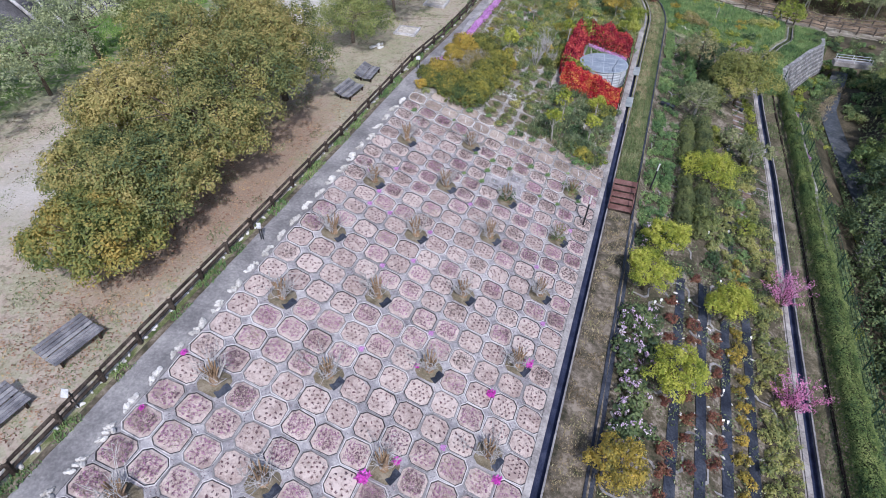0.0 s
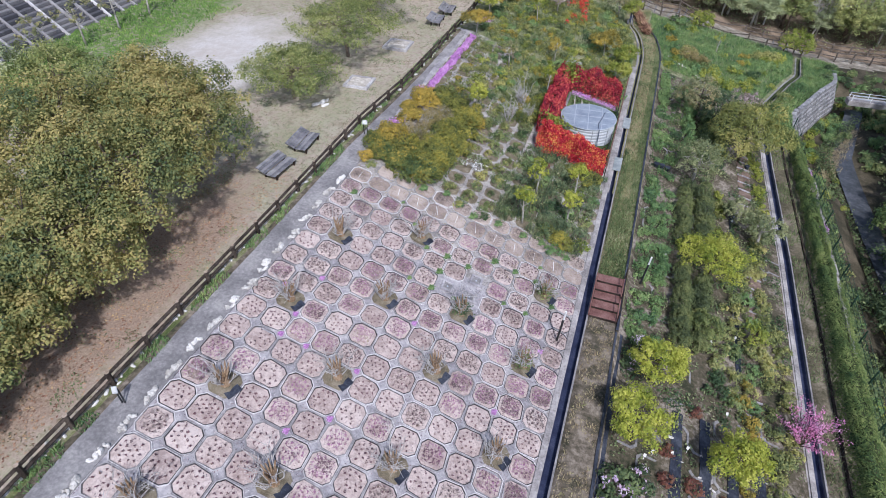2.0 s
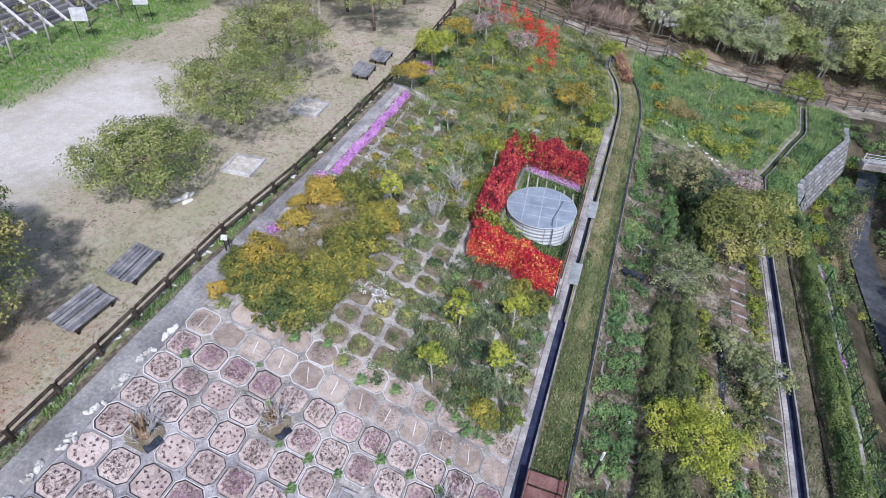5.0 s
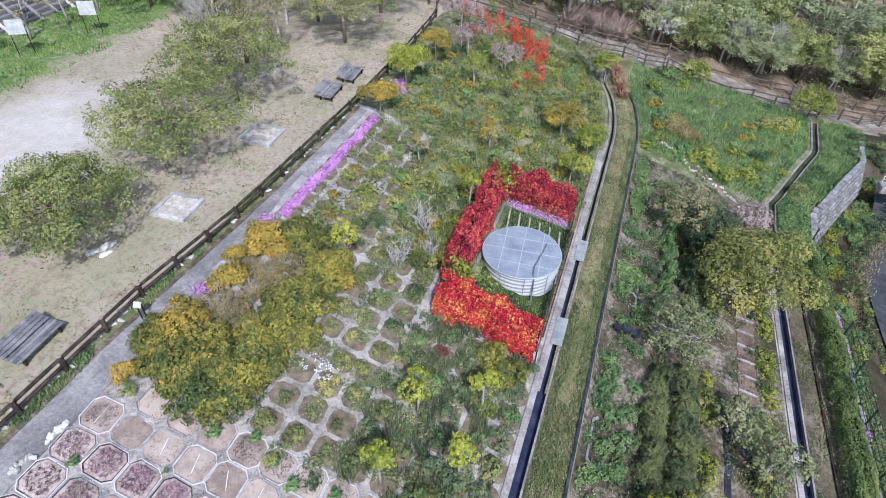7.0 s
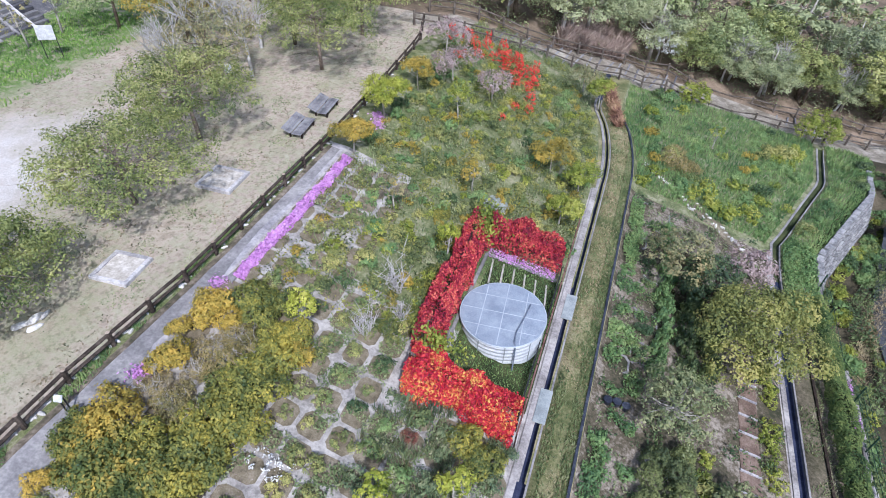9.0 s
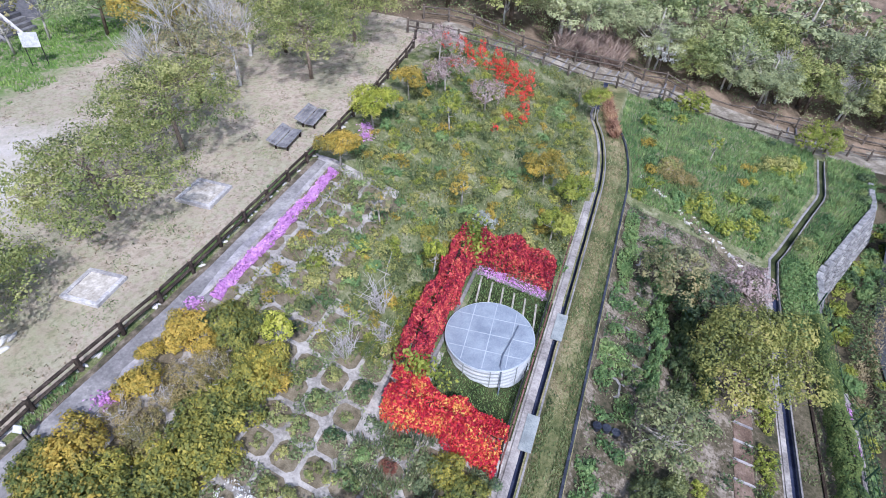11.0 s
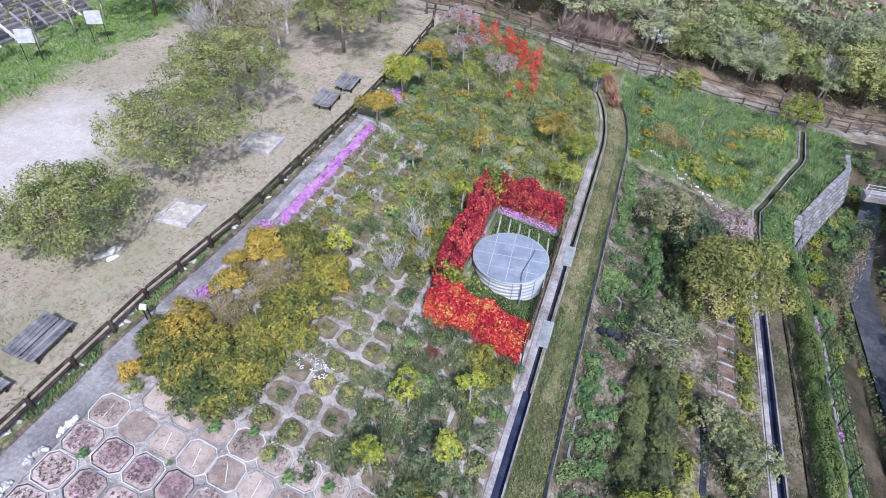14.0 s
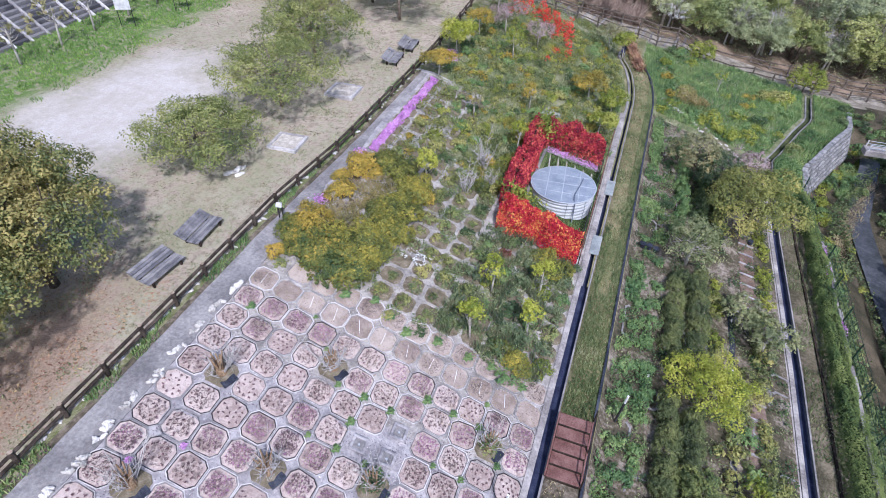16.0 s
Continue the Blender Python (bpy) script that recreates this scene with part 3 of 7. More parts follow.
def ribbon(name, label, category, xa, xb, y0, y1, material, lift=0.03, step=1.0, wob=0.0, shift=None):
    """A strip with thickness that lies on the land along the slope."""
    verts, faces = [], []
    n = max(2, int((y1 - y0) / step) + 1)
    for i in range(n):
        y = y0 + (y1 - y0) * i / (n - 1)
        s = along(y, shift) if shift else 0.0
        a = xa + s + wob * noise.noise(Vector((y * 0.8, 1.0, 0)))
        b = xb + s + wob * noise.noise(Vector((y * 0.8, 9.0, 0)))
        for xc, dz in ((a, -0.12), (a, lift), (b, lift), (b, -0.12)):
            verts.append((moved(xc, y), y, lie(xc, y) + dz))
    for i in range(n - 1):
        for k in range(3):
            p = i * 4 + k
            faces.append((p, p + 1, p + 5, p + 4))
    ob = new(name, mesh_of(name, verts, faces, [material]))
    return tagged(ob, label, category, kind="structure")


FENCE_SHIFT = [(-40, 0.0), (14, 0.0), (19, 0.45), (30, 0.55), (36, 0.35), (42, 0.0), (47, -1.6)]
ribbon("path", "grey concrete footpath along the top of the slope", "path", -1.55, -0.50, -40, 28.6, M["path"], 0.035, wob=0.05, shift=[(-40, 0), (12, 0.05), (20, 0.4), (30, 0.45)])
ribbon("path_kerb", "brown earthy strip between the footpath and the fence", "kerb", -1.74, -1.53, -40, 28.6, M["drysoil"], 0.05, wob=0.05, shift=[(-40, 0), (12, 0.05), (20, 0.4), (30, 0.45)])
# dark ribbon put in for the hedge's shade along the path
ribbon("hedge_shade_strip", "thin dark strip drawn as shade between the lower dirt path and the hedge", "edging", 22.36, 22.46, -20, 33, M["darkwood"], 0.08, wob=0.02)
ribbon("drain_kerb", "light concrete kerb of the upper drain", "kerb", 11.0, 11.24, -40, 35, M["strip"], 0.05)
ribbon("drain_kerb", "narrow concrete kerb of the upper drain", "kerb", 11.13, 11.24, 35, 46.5, M["path"], 0.05)
ribbon("drain_ledge", "pale concrete ledge narrowing the upper drain", "kerb", 11.235, 11.31, 17.5, 46.5, M["strip"], 0.02)
ribbon("drain_ledge", "grassy soil slumped into the upper drain", "kerb", 11.49, 11.57, 17.5, 46.5, M["berm"], 0.02, wob=0.03)
ribbon("drain_ledge", "grass creeping over the rim of the upper drain", "kerb", 11.29, 11.36, 27.0, 46.5, M["berm"], 0.03, wob=0.04)
ribbon("drain_kerb", "thin concrete kerb of the upper drain", "kerb", 11.56, 11.63, -40, 46.5, M["path"], 0.04)
ribbon("drain_kerb", "light concrete kerb of the lower drain", "kerb", 20.98, 21.19, -40, 36, M["strip"], 0.05)
ribbon("drain_kerb", "narrow concrete kerb of the lower drain", "kerb", 21.06, 21.19, 36, 52, M["path"], 0.05)
ribbon("drain_kerb", "thin concrete kerb of the lower drain", "kerb", 21.53, 21.60, -40, 52, M["path"], 0.04)
ribbon("weed_sheet", "black sheet hanging over the terrace edge", "sheet", 12.86, 13.2, -40, 7.5, M["fabric"], 0.05, wob=0.05)
ribbon("terrace_edge", "thin black edging along the terrace", "edging", 12.86, 12.96, 7.5, 46, M["fabric"], 0.12, wob=0.02)

# ---- field of octagonal beds ----
def octagon(r, cut, z):
    a, b = r, r - cut
    return [(a, -b, z), (a, b, z), (b, a, z), (-b, a, z), (-a, b, z), (-a, -b, z), (-b, -a, z), (b, -a, z)]


def ring_mesh(name, r0, r1, cut, z0, z1, material):
    v = octagon(r0, cut * 0.95, z0) + octagon(r0, cut * 0.95, z1) + octagon(r1, cut, z1) + octagon(r1, cut, z0)
    f = [(8 * k + i, 8 * k + (i + 1) % 8, 8 * (k + 1) + (i + 1) % 8, 8 * (k + 1) + i) for k in range(3) for i in range(8)]
    return mesh_of(name, v, f, [material])


def soil_mesh(name, r, cut, z, material, dome=0.02):
    v = octagon(r, cut, z) + octagon(r * 0.6, cut * 0.6, z + dome) + [(0, 0, z + dome * 1.2)]
    f = [(i, (i + 1) % 8, 8 + (i + 1) % 8, 8 + i) for i in range(8)] + [(8 + i, 8 + (i + 1) % 8, 16) for i in range(8)]
    return mesh_of(name, v, f, [material], smooth=True)


def uneven(me, seed, amount):
    """Settle the corners of a bed's ring by a few centimetres."""
    for v in me.vertices:
        a = math.atan2(v.co.y, v.co.x)
        n = noise.noise(Vector((3.0 * math.cos(a), 3.0 * math.sin(a), seed)))
        v.co.x *= 1 + amount * n
        v.co.y *= 1 + amount * n
        v.co.z += 0.012 * n if v.co.z > 0 else 0.0
    return me


# thin dark rings draw the shade between soil and pale lip
SHADE_RINGS = [uneven(ring_mesh("edging", 0.436, 0.460, 0.178, -0.03, 0.028, M["edging"]), k, 0.05) for k in range(6)]
LIPS = [uneven(ring_mesh("lip", 0.463, 0.487, 0.186, -0.03, 0.034, M["lip"]), k, 0.05) for k in range(6)]
SOILS = [uneven(soil_mesh("soil", 0.435, 0.17, 0.004, M["soil"]), k, 0.05) for k in range(6)]


def bed_plants(k):
    """Rows of small rosettes, or a thicker tangle of sprigs."""
    g = np.random.default_rng(100 + k)
    pts = []
    spots = [(0.17 * i + 0.085 * (j % 2), 0.155 * j) for i in (-2, -1, 0, 1) for j in (-2, -1, 0, 1, 2)]
    spots = [s for s in spots if abs(s[0]) + abs(s[1]) < 0.5 and g.random() < 0.88]
    for x, y in spots:
        x, y = x + g.normal(0, 0.016), y + g.normal(0, 0.016)
        for _ in range(int(g.integers(9, 15))):
            pts.append((x + g.normal(0, 0.019), y + g.normal(0, 0.019), 0.04 + abs(g.normal(0, 0.02))))
    if k >= 4:
        pts += [(*g.uniform(-0.33, 0.33, 2), 0.03 + abs(g.normal(0, 0.05))) for _ in range(90 + 60 * (k - 3))]
    return leaf_mesh("bed_plant", pts, 0.024 if k < 4 else 0.024, M["rosette"] if k < 4 else M["purplebed"], 0.9, 0.6, g)


def bed_tangle(k):
    """A brownish tangle of dead sprigs that covers most of a bed."""
    g = np.random.default_rng(160 + k)
    pts = [(*g.uniform(-0.36, 0.36, 2), 0.03 + abs(g.normal(0, 0.05))) for _ in range(330)]
    pts = [p for p in pts if abs(p[0]) + abs(p[1]) < 0.56]
    return leaf_mesh("bed_plant", pts, 0.032, M["drytangle"], 0.9, 0.35, g)


PLANTS = [bed_plants(k) for k in range(8)]
TANGLES = [bed_tangle(k) for k in range(4)]
COVERS = {(7, 7), (7, 6), (6, 6)}
SHRUB_CELLS = {(1, -14), (1, -10), (1, -6), (1, -2), (1, 2), (1, 6), (4, -16), (4, -12), (4, -8), (4, -4), (4, 0), (4, 4), (4, 8), (7, -14), (7, -10),
               (7, -6), (7, -2), (7, 2), (10, -12), (10, -8), (10, -4), (10, 0)}
GREEN_CELLS = {(7, 5), (10, 4), (10, 8)}
BED_TURN = pose(0, 0, 0, 0, SLOPE, 0)


def cell_pose(i, j, turn=0.0):
    x, y = 0.961 * i, 1.0 * j
    return pose(x, y, H(x, y) + 0.004) @ BED_TURN @ pose(0, 0, 0, 0, 0, turn)


for j in range(-15, 10):
    for i in range(12):
        if (i, j) in SHRUB_CELLS or (i, j) in GREEN_CELLS or (i, j) in COVERS:
            continue
        a = noise.noise(Vector((i * 0.35, j * 0.35, 3.0))) + rng.normal(0, 0.25)
        k = int(rng.integers(0, 4)) if a > -0.06 else int(4 + min(3, rng.integers(0, 5)))
        label = "octagonal bed of dry pinkish soil with small maroon rosettes" if k < 4 else "octagonal soil bed overgrown with mauve sprigs"
        bed = thing("planting_bed", label, "planting bed", cell_pose(i, j, float(rng.normal(0, 2.0))), "octagonal beds on the slope", data=SOILS[(5 * i + 3 * j) % 6])
        # dark ring: the lip's inner shade as geometry
        part("edging", SHADE_RINGS[(5 * i + 3 * j) % 6], bed)
        part("lip", LIPS[(5 * i + 3 * j) % 6], bed)
        tagged(part("bed_planting", PLANTS[k], bed, m=pose(0, 0, 0, 0, 0, 90 * int(rng.integers(0, 4)))), kind="stuff")
        if rng.random() < (0.16 if j < 2 else 0.7):
            tagged(part("bed_planting", TANGLES[int(rng.integers(0, 4))], bed, m=pose(0, 0, 0, 0, 0, 90 * int(rng.integers(0, 4)))), kind="stuff")
for i, j in sorted(COVERS):
    cover = thing("access_cover", "square concrete access cover with a sunk lid between the beds", "access cover", cell_pose(i, j, 4.0) @ Matrix.Scale(0.82, 4), "access covers among the beds")
    for k in range(4):
        bm = bmesh.new()
        add_box(bm, 0, 0.27, 0.05, 0.66 if k % 2 else 0.418, 0.12, 0.16, 0.015)
        part("frame_side", bm_mesh("frame_side", bm, M["slab"]), cover, "", pose(0, 0, 0, 0, 0, 90 * k))
    bm = bmesh.new()
    add_box(bm, 0, 0, 0.03, 0.41, 0.41, 0.06, 0.01)
    part("lid", bm_mesh("lid", bm, M["path"]), cover, "grey concrete lid")
    bm = bmesh.new()
    add_tube(bm, [(0, 0, 0.05), (0, 0, 0.09)], [0.05, 0.04], 8)
    part("knob", bm_mesh("knob", bm, M["roofrib"]), cover, "pale lifting knob")

SANDS = [uneven(soil_mesh("soil", 0.435, 0.17, 0.004, M["sandbed"]), k, 0.05) for k in range(6)]
for j in range(10, 12):
    for i in range(12):
        if j == 11 and i < 1:
            continue
        bed = thing("planting_bed", "octagonal bed of bare tan sandy soil", "planting bed", cell_pose(i, j, float(rng.normal(0, 2.0))), "octagonal beds on the slope", data=SANDS[(5 * i + 3 * j) % 6])
        part("lip", LIPS[(5 * i + 3 * j) % 6], bed)
        if (j == 11 and i > 3) or rng.random() < 0.3:
            tagged(part("bed_planting", TANGLES[int(rng.integers(0, 4))], bed, m=pose(0, 0, 0, 0, 0, 90 * int(rng.integers(0, 4)))), kind="stuff")

grit = ground_points(16000, -0.45, 10.9, -17.5, 11, None, 0.012)
tagged(new("grit", leaf_mesh("grit", grit, 0.022, M["pebble"], 2.5, 0.8)), "grit and gravel between the beds", "gravel", kind="stuff")
bits = ground_points(30000, -0.45, 10.9, -17.5, 14, lambda x, y: rng.random() < 0.25 + 1.2 * max(0.0, noise.noise(Vector((x * 0.7, y * 0.7, 4.0)))), 0.035)
tagged(new("dry_bits", leaf_mesh("dry_bits", bits, 0.03, M["speck"], 1.5, 0.3)), "dry leaf bits and sprigs over the beds", "litter", kind="stuff")

bits = ground_points(14000, -0.4, 10.9, 8.0, 12.5, None, 0.03)
bits[:, 2] += np.abs(rng.normal(0, 0.04, len(bits)))
bits = bits[:5500]
tagged(new("dry_bits", leaf_mesh("dry_bits", bits, 0.03, M["drygrass"], 0.8, 0.35)), "dry stalks over the sandy beds", "litter", kind="stuff")

# farther beds, empty and sandy or lost under plants
DARKS = [uneven(soil_mesh("soil", 0.42, 0.16, 0.012, M["pit"]), k, 0.08) for k in range(6)]
lattice = tagged(new("pavement"), "worn concrete lattice with octagons of dark weedy soil", "pavement", kind="structure")
for j in range(12, 29):
    for i in range(12 if j < 22 else 4):
        if rng.random() < 0.12 or (6.6 < i * 0.961 < 10.9 and j > 18):
            continue
        part("soil", DARKS[(5 * i + 3 * j) % 6], lattice, m=cell_pose(i, j, float(rng.normal(0, 2.0))))

# label stakes lying across the empty beds
STAKE = bmesh.new()
add_box(STAKE, 0, 0, 0.03, 0.025, 0.55, 0.02, 0.004)
STAKE = bm_mesh("plant_stake", STAKE, M["white"])
for i in range(0, 12):
    for j in (10,):
        if rng.random() < 0.9:
            thing("plant_stake", "thin white stake lying across an empty bed", "stake", cell_pose(i, j, float(rng.normal(10, 8))) @ pose(0, 0, 0.02), "stakes in the sandy beds", data=STAKE)


def bare_shrub(k, green=False):
    """A pruned shrub: straw-wrapped foot, many grey stems that fan out."""
    g = np.random.default_rng(300 + k)
    stems, wrap = bmesh.new(), bmesh.new()
    for s in range(15):
        a, lean = g.uniform(0, 6.28), g.uniform(0.12, 0.75)
        h = g.uniform(0.7, 1.5)
        p = [(0.07 * math.cos(a), 0.07 * math.sin(a), 0.0)]
        for q in (0.3, 0.6, 1.0):
            p.append((math.cos(a) * (0.07 + lean * q * h) + g.normal(0, 0.07), math.sin(a) * (0.07 + lean * q * h) + g.normal(0, 0.07), h * q * (1 - 0.2 * lean)))
        add_tube(stems, p, [0.02, 0.016, 0.011, 0.005], 4)
        for _ in range(5):
            t = Vector(p[1]).lerp(Vector(p[3]), g.uniform(0, 0.9))
            e = t + Vector((g.normal(0, 0.2), g.normal(0, 0.2), g.uniform(0.05, 0.3)))
            add_tube(stems, [t, e], [0.011, 0.005], 4)
    for s in range(11):
        a, h = 6.28 * s / 11, g.uniform(0.6, 1.0)
        f = g.uniform(0.16, 0.32)
        add_tube(wrap, [(0.15 * math.cos(a), 0.15 * math.sin(a), -0.05), (0.085 * math.cos(a + .2), 0.085 * math.sin(a + .2), 0.30), (f * math.cos(a + .4), f * math.sin(a + .4), h)],
                 [0.05, 0.045, 0.02], 6)
    return bm_mesh("branchwork", stems, M["greytwig"]), bm_mesh("straw_wrap", wrap, M["straw"])


# flat dark slab added for the shaded patch on each pit's downhill side
SHADE_SLAB = bmesh.new()
add_box(SHADE_SLAB, 0, 0, 0, 0.27, 0.52, 0.06, 0.012)
SHADE_SLAB = bm_mesh("shade_slab", SHADE_SLAB, M["fabric"])
PIT = soil_mesh("pit", 0.45, 0.17, 0.004, M["pit"], 0.03)
SHRUBS = [bare_shrub(k) for k in range(4)]
GREENS = leaf_mesh("leaves", [(*np.random.default_rng(5 + i).normal(0, 0.16, 2), abs(np.random.default_rng(50 + i).normal(0.3, 0.2))) for i in range(420)], 0.05, M["shrub"], 0.3)
for n, (i, j) in enumerate(sorted(SHRUB_CELLS | GREEN_CELLS)):
    x, y = 0.961 * i, 1.0 * j
    green = (i, j) in GREEN_CELLS
    stems, wrap = SHRUBS[n % 4]
    sh = thing("bare_shrub", "leafy small shrub with grey stems in a sandy pit" if green else "leafless pruned shrub with straw-wrapped foot in a sandy pit", "shrub",
               pose(x, y, H(x, y) + 0.0, 0, 0, float(rng.uniform(0, 360))), "pruned shrubs among the beds")
    part("branchwork", stems, sh)
    part("straw_wrap", wrap, sh, "tan straw wrapping")
    part("pit", PIT, sh, "sandy planting pit", m=pose(0, 0, 0.03) @ sh.matrix_world.to_3x3().to_4x4().inverted() @ BED_TURN)
    part("shade_slab", SHADE_SLAB, sh, "dark blue-grey slab standing in for shade beside the foot", m=sh.matrix_world.to_3x3().to_4x4().inverted() @ BED_TURN @ pose(0.36, -0.12, 0.03, 0, 0, -20))
    if green:
        part("leaves", GREENS, sh, "fresh green leaves")

# magenta and mauve flower tufts
TUFT = leaf_mesh("flower_tuft", [tuple(np.clip(np.random.default_rng(900 + i).normal(0, 1, 3), -1.5, 1.5) * (0.075, 0.075, 0.05) + (0, 0, 0.1)) for i in range(130)], 0.04, M["magenta"], 0.4)
TUFT2 = leaf_mesh("flower_tuft", [tuple(np.clip(np.random.default_rng(1900 + i).normal(0, 1, 3), -1.3, 1.3) * (0.06, 0.06, 0.03) + (0, 0, 0.07)) for i in range(90)], 0.035, M["phlox"], 0.5)
for x, y, s in ((6.3, -10.6, 1.5), (7.0, -9.65, 1.0), (9.05, -5.8, 1.15), (10.0, -3.8, 1.3), (10.1, -8.7, 1.1), (-0.4, -9.6, 0.8), (-0.25, -11.7, 0.7), (6.3, -6.1, 0.7)):
    thing("flower_tuft", "small tuft of bright magenta blossom", "flowers", pose(x, y, H(x, y)) @ Matrix.Scale(s, 4), "magenta tufts", data=TUFT)
for i, j in ((1.5, 3.5), (1.5, 1.5), (1.5, 0.5), (6.5, -4.5), (2.5, 0.5), (4.5, 0.5), (4.5, -1.5), (10.5, 5.0), (10.5, -1.5), (9.5, 1.5), (3.5, -2.5), (0.5, 2.5), (5.5, 3.5), (8.5, -8.5), (4.5, -6.5)):
    x, y = 0.961 * i, float(j)
    thing("flower_tuft", "small lilac flower tuft between the beds", "flowers", pose(x, y, H(x, y)), "lilac tufts", data=TUFT2)

# ---- rocks along the path ----
def rock_mesh(k, rx, ry, rz):
    bm = bmesh.new()
    bmesh.ops.create_icosphere(bm, subdivisions=2, radius=1.0)
    for v in bm.verts:
        n = 1 + 0.28 * noise.noise(v.co * 1.4 + Vector((k * 7.3, 0, 0))) + 0.12 * noise.noise(v.co * 3.5 + Vector((0, k * 3.1, 0)))
        v.co = Vector((v.co.x * rx * n, v.co.y * ry * n, max(-0.4, v.co.z) * rz * n))
    return bm_mesh("rock", bm, M["rock"])


def pile_mesh(k):
    """A long low heap of broken white quartz."""
    g = np.random.default_rng(2600 + k)
    bm = bmesh.new()
    for q in range(16):
        r = g.uniform(0.05, 0.10)
        m = pose(g.normal(0, 0.05), g.uniform(-0.30, 0.30), 0.01 + 0.3 * r, *g.uniform(0, 360, 3)) @ Matrix.Diagonal((r * g.uniform(0.8, 1.3), r * g.uniform(0.9, 1.7), r * 0.75, 1))
        bmesh.ops.create_icosphere(bm, subdivisions=1, radius=1.0, matrix=m)
    for v in bm.verts:
        v.co += Vector((noise.noise(v.co * 17), noise.noise(v.co * 17 + Vector((5, 0, k))), noise.noise(v.co * 17 + Vector((0, 9, k))))) * 0.022
    return bm_mesh("edging_stone", bm, M["rock"])


ROCKS = [rock_mesh(k, 0.16, 0.36, 0.14) for k in range(5)]
PILES = [pile_mesh(k) for k in range(6)]
y = -20.0
while y < 9.3:
    x = -0.62 + rng.normal(0, 0.03)
    thing("edging_stone", "long low heap of broken white stone on the path edge", "stone", pose(x, y, H(x, y) + 0.02, 0, 0, float(rng.normal(0, 6))) @ Matrix.Scale(float(rng.uniform(0.9, 1.15)), 4),
          "stones along the path", data=PILES[int(rng.integers(0, 6))])
    y += 1.04
for x, y, s in ((-4.9, 15.4, 0.9), (-4.6, 15.1, 0.7), (-5.1, 15.0, 0.8), (-4.75, 15.65, 0.6)):
    thing("rock", "whitish rock lying on the grass", "rock", pose(x, y, H(x, y) + 0.05, 0, 0, 70 * y) @ Matrix.Scale(s, 4), "rock pile under the tree", data=ROCKS[int(y * 7) % 5])

# ---- fences ----
def post_mesh(h, r, cap):
    bm = bmesh.new()
    add_tube(bm, [(0, 0, -0.1), (0, 0, h - 0.02), (0, 0, h)], [r, r * 0.97, r * 0.86], 8)
    bm.normal_update()
    for f in bm.faces:
        f.material_index = int(f.calc_center_median().z > h - 0.005)
    return bm_mesh("post", bm, [cap, M["sawn"]])


def rail_mesh(length, r):
    bm = bmesh.new()
    add_tube(bm, [(0, 0, 0), (0, length / 2, 0.0), (0, length, 0)], [r, r * 1.05, r], 6)
    return bm_mesh("rail", bm, M["logwood"])


POST, RAIL = post_mesh(0.62, 0.085, M["logwood"]), rail_mesh(1.0, 0.058)


def rail_between(parent, a, b, mesh, name="rail"):
    a, b = Vector(a), Vector(b)
    q = (b - a).to_track_quat("Y", "Z").to_matrix().to_4x4()
    part(name, mesh, parent, m=parent.matrix_world.inverted() @ Matrix.Translation(a) @ q @ Matrix.Diagonal((1, (b - a).length, 1, 1)))


def post_fence(label, spots, heights=(0.24, 0.52), post=POST, rail=RAIL):
    f = thing("fence", label, "fence", pose(spots[0][0], spots[0][1], H(*spots[0])))
    inv = f.matrix_world.inverted()
    for (x, y) in spots:
        part("post", post, f, m=inv @ pose(x, y, H(x, y), 0, 0, float(rng.uniform(0, 90))))
    for (x0, y0), (x1, y1) in zip(spots, spots[1:]):
        for h in heights:
            rail_between(f, (x0, y0, H(x0, y0) + h), (x1, y1, H(x1, y1) + h), rail)
    return f


spots, y = [], -24.0
while y < 46.5:
    spots.append((-1.92 + along(y, FENCE_SHIFT), y))
    y += 1.58
post_fence("low dark brown log fence along the footpath", spots)
# stones and grass under the fence
for _ in range(260):
    y = rng.uniform(-18, 40)
    x = -2.02 + along(y, FENCE_SHIFT) + rng.normal(0, 0.08)
    thing("fence_stone", "pale fist-sized stone under the fence", "stone", pose(x, y, H(x, y) + 0.02, 0, 0, float(rng.uniform(0, 180))) @ Matrix.Scale(float(rng.uniform(0.2, 0.42)), 4),
          "stones under the fence", data=ROCKS[int(rng.integers(0, 5))])
lower = [(-3.4 + i * 1.75, 0) for i in range(26)]
HPOST = post_mesh(1.0, 0.08, M["fencewood"])
HRAIL_BM = bmesh.new()
add_tube(HRAIL_BM, [(0, 0, 0), (0, 0.5, 0), (0, 1, 0)], [0.05, 0.055, 0.05], 6)
HRAIL = bm_mesh("rail", HRAIL_BM, M["fencewood"])
post_fence("grey-brown log handrail on the lower side of the hill path", [(x, along(x, LOWER_LINE)) for x, _ in lower], (0.45, 0.85), HPOST, HRAIL)
post_fence("grey-brown log handrail on the upper side of the hill path", [(x, along(x, UPPER_LINE)) for x, _ in lower], (0.45, 0.85), HPOST, HRAIL)
# log steps of the hill path
STEP_BM = bmesh.new()
add_tube(STEP_BM, [(0, -1.5, 0), (0, 0, 0.02), (0, 1.5, 0)], [0.07, 0.075, 0.07], 6)
STEP = bm_mesh("log_step", STEP_BM, M["greywood"])
for i in range(34):
    x = 2.0 + i * 0.75
    y = (along(x, LOWER_LINE) + along(x, UPPER_LINE)) / 2
    thing("log_step", "weathered log step across the sandy hill path", "step", pose(x, y, H(x, y) + 0.03, 0, 0, float(rng.normal(-8, 3))), "log steps of the hill path", data=STEP)

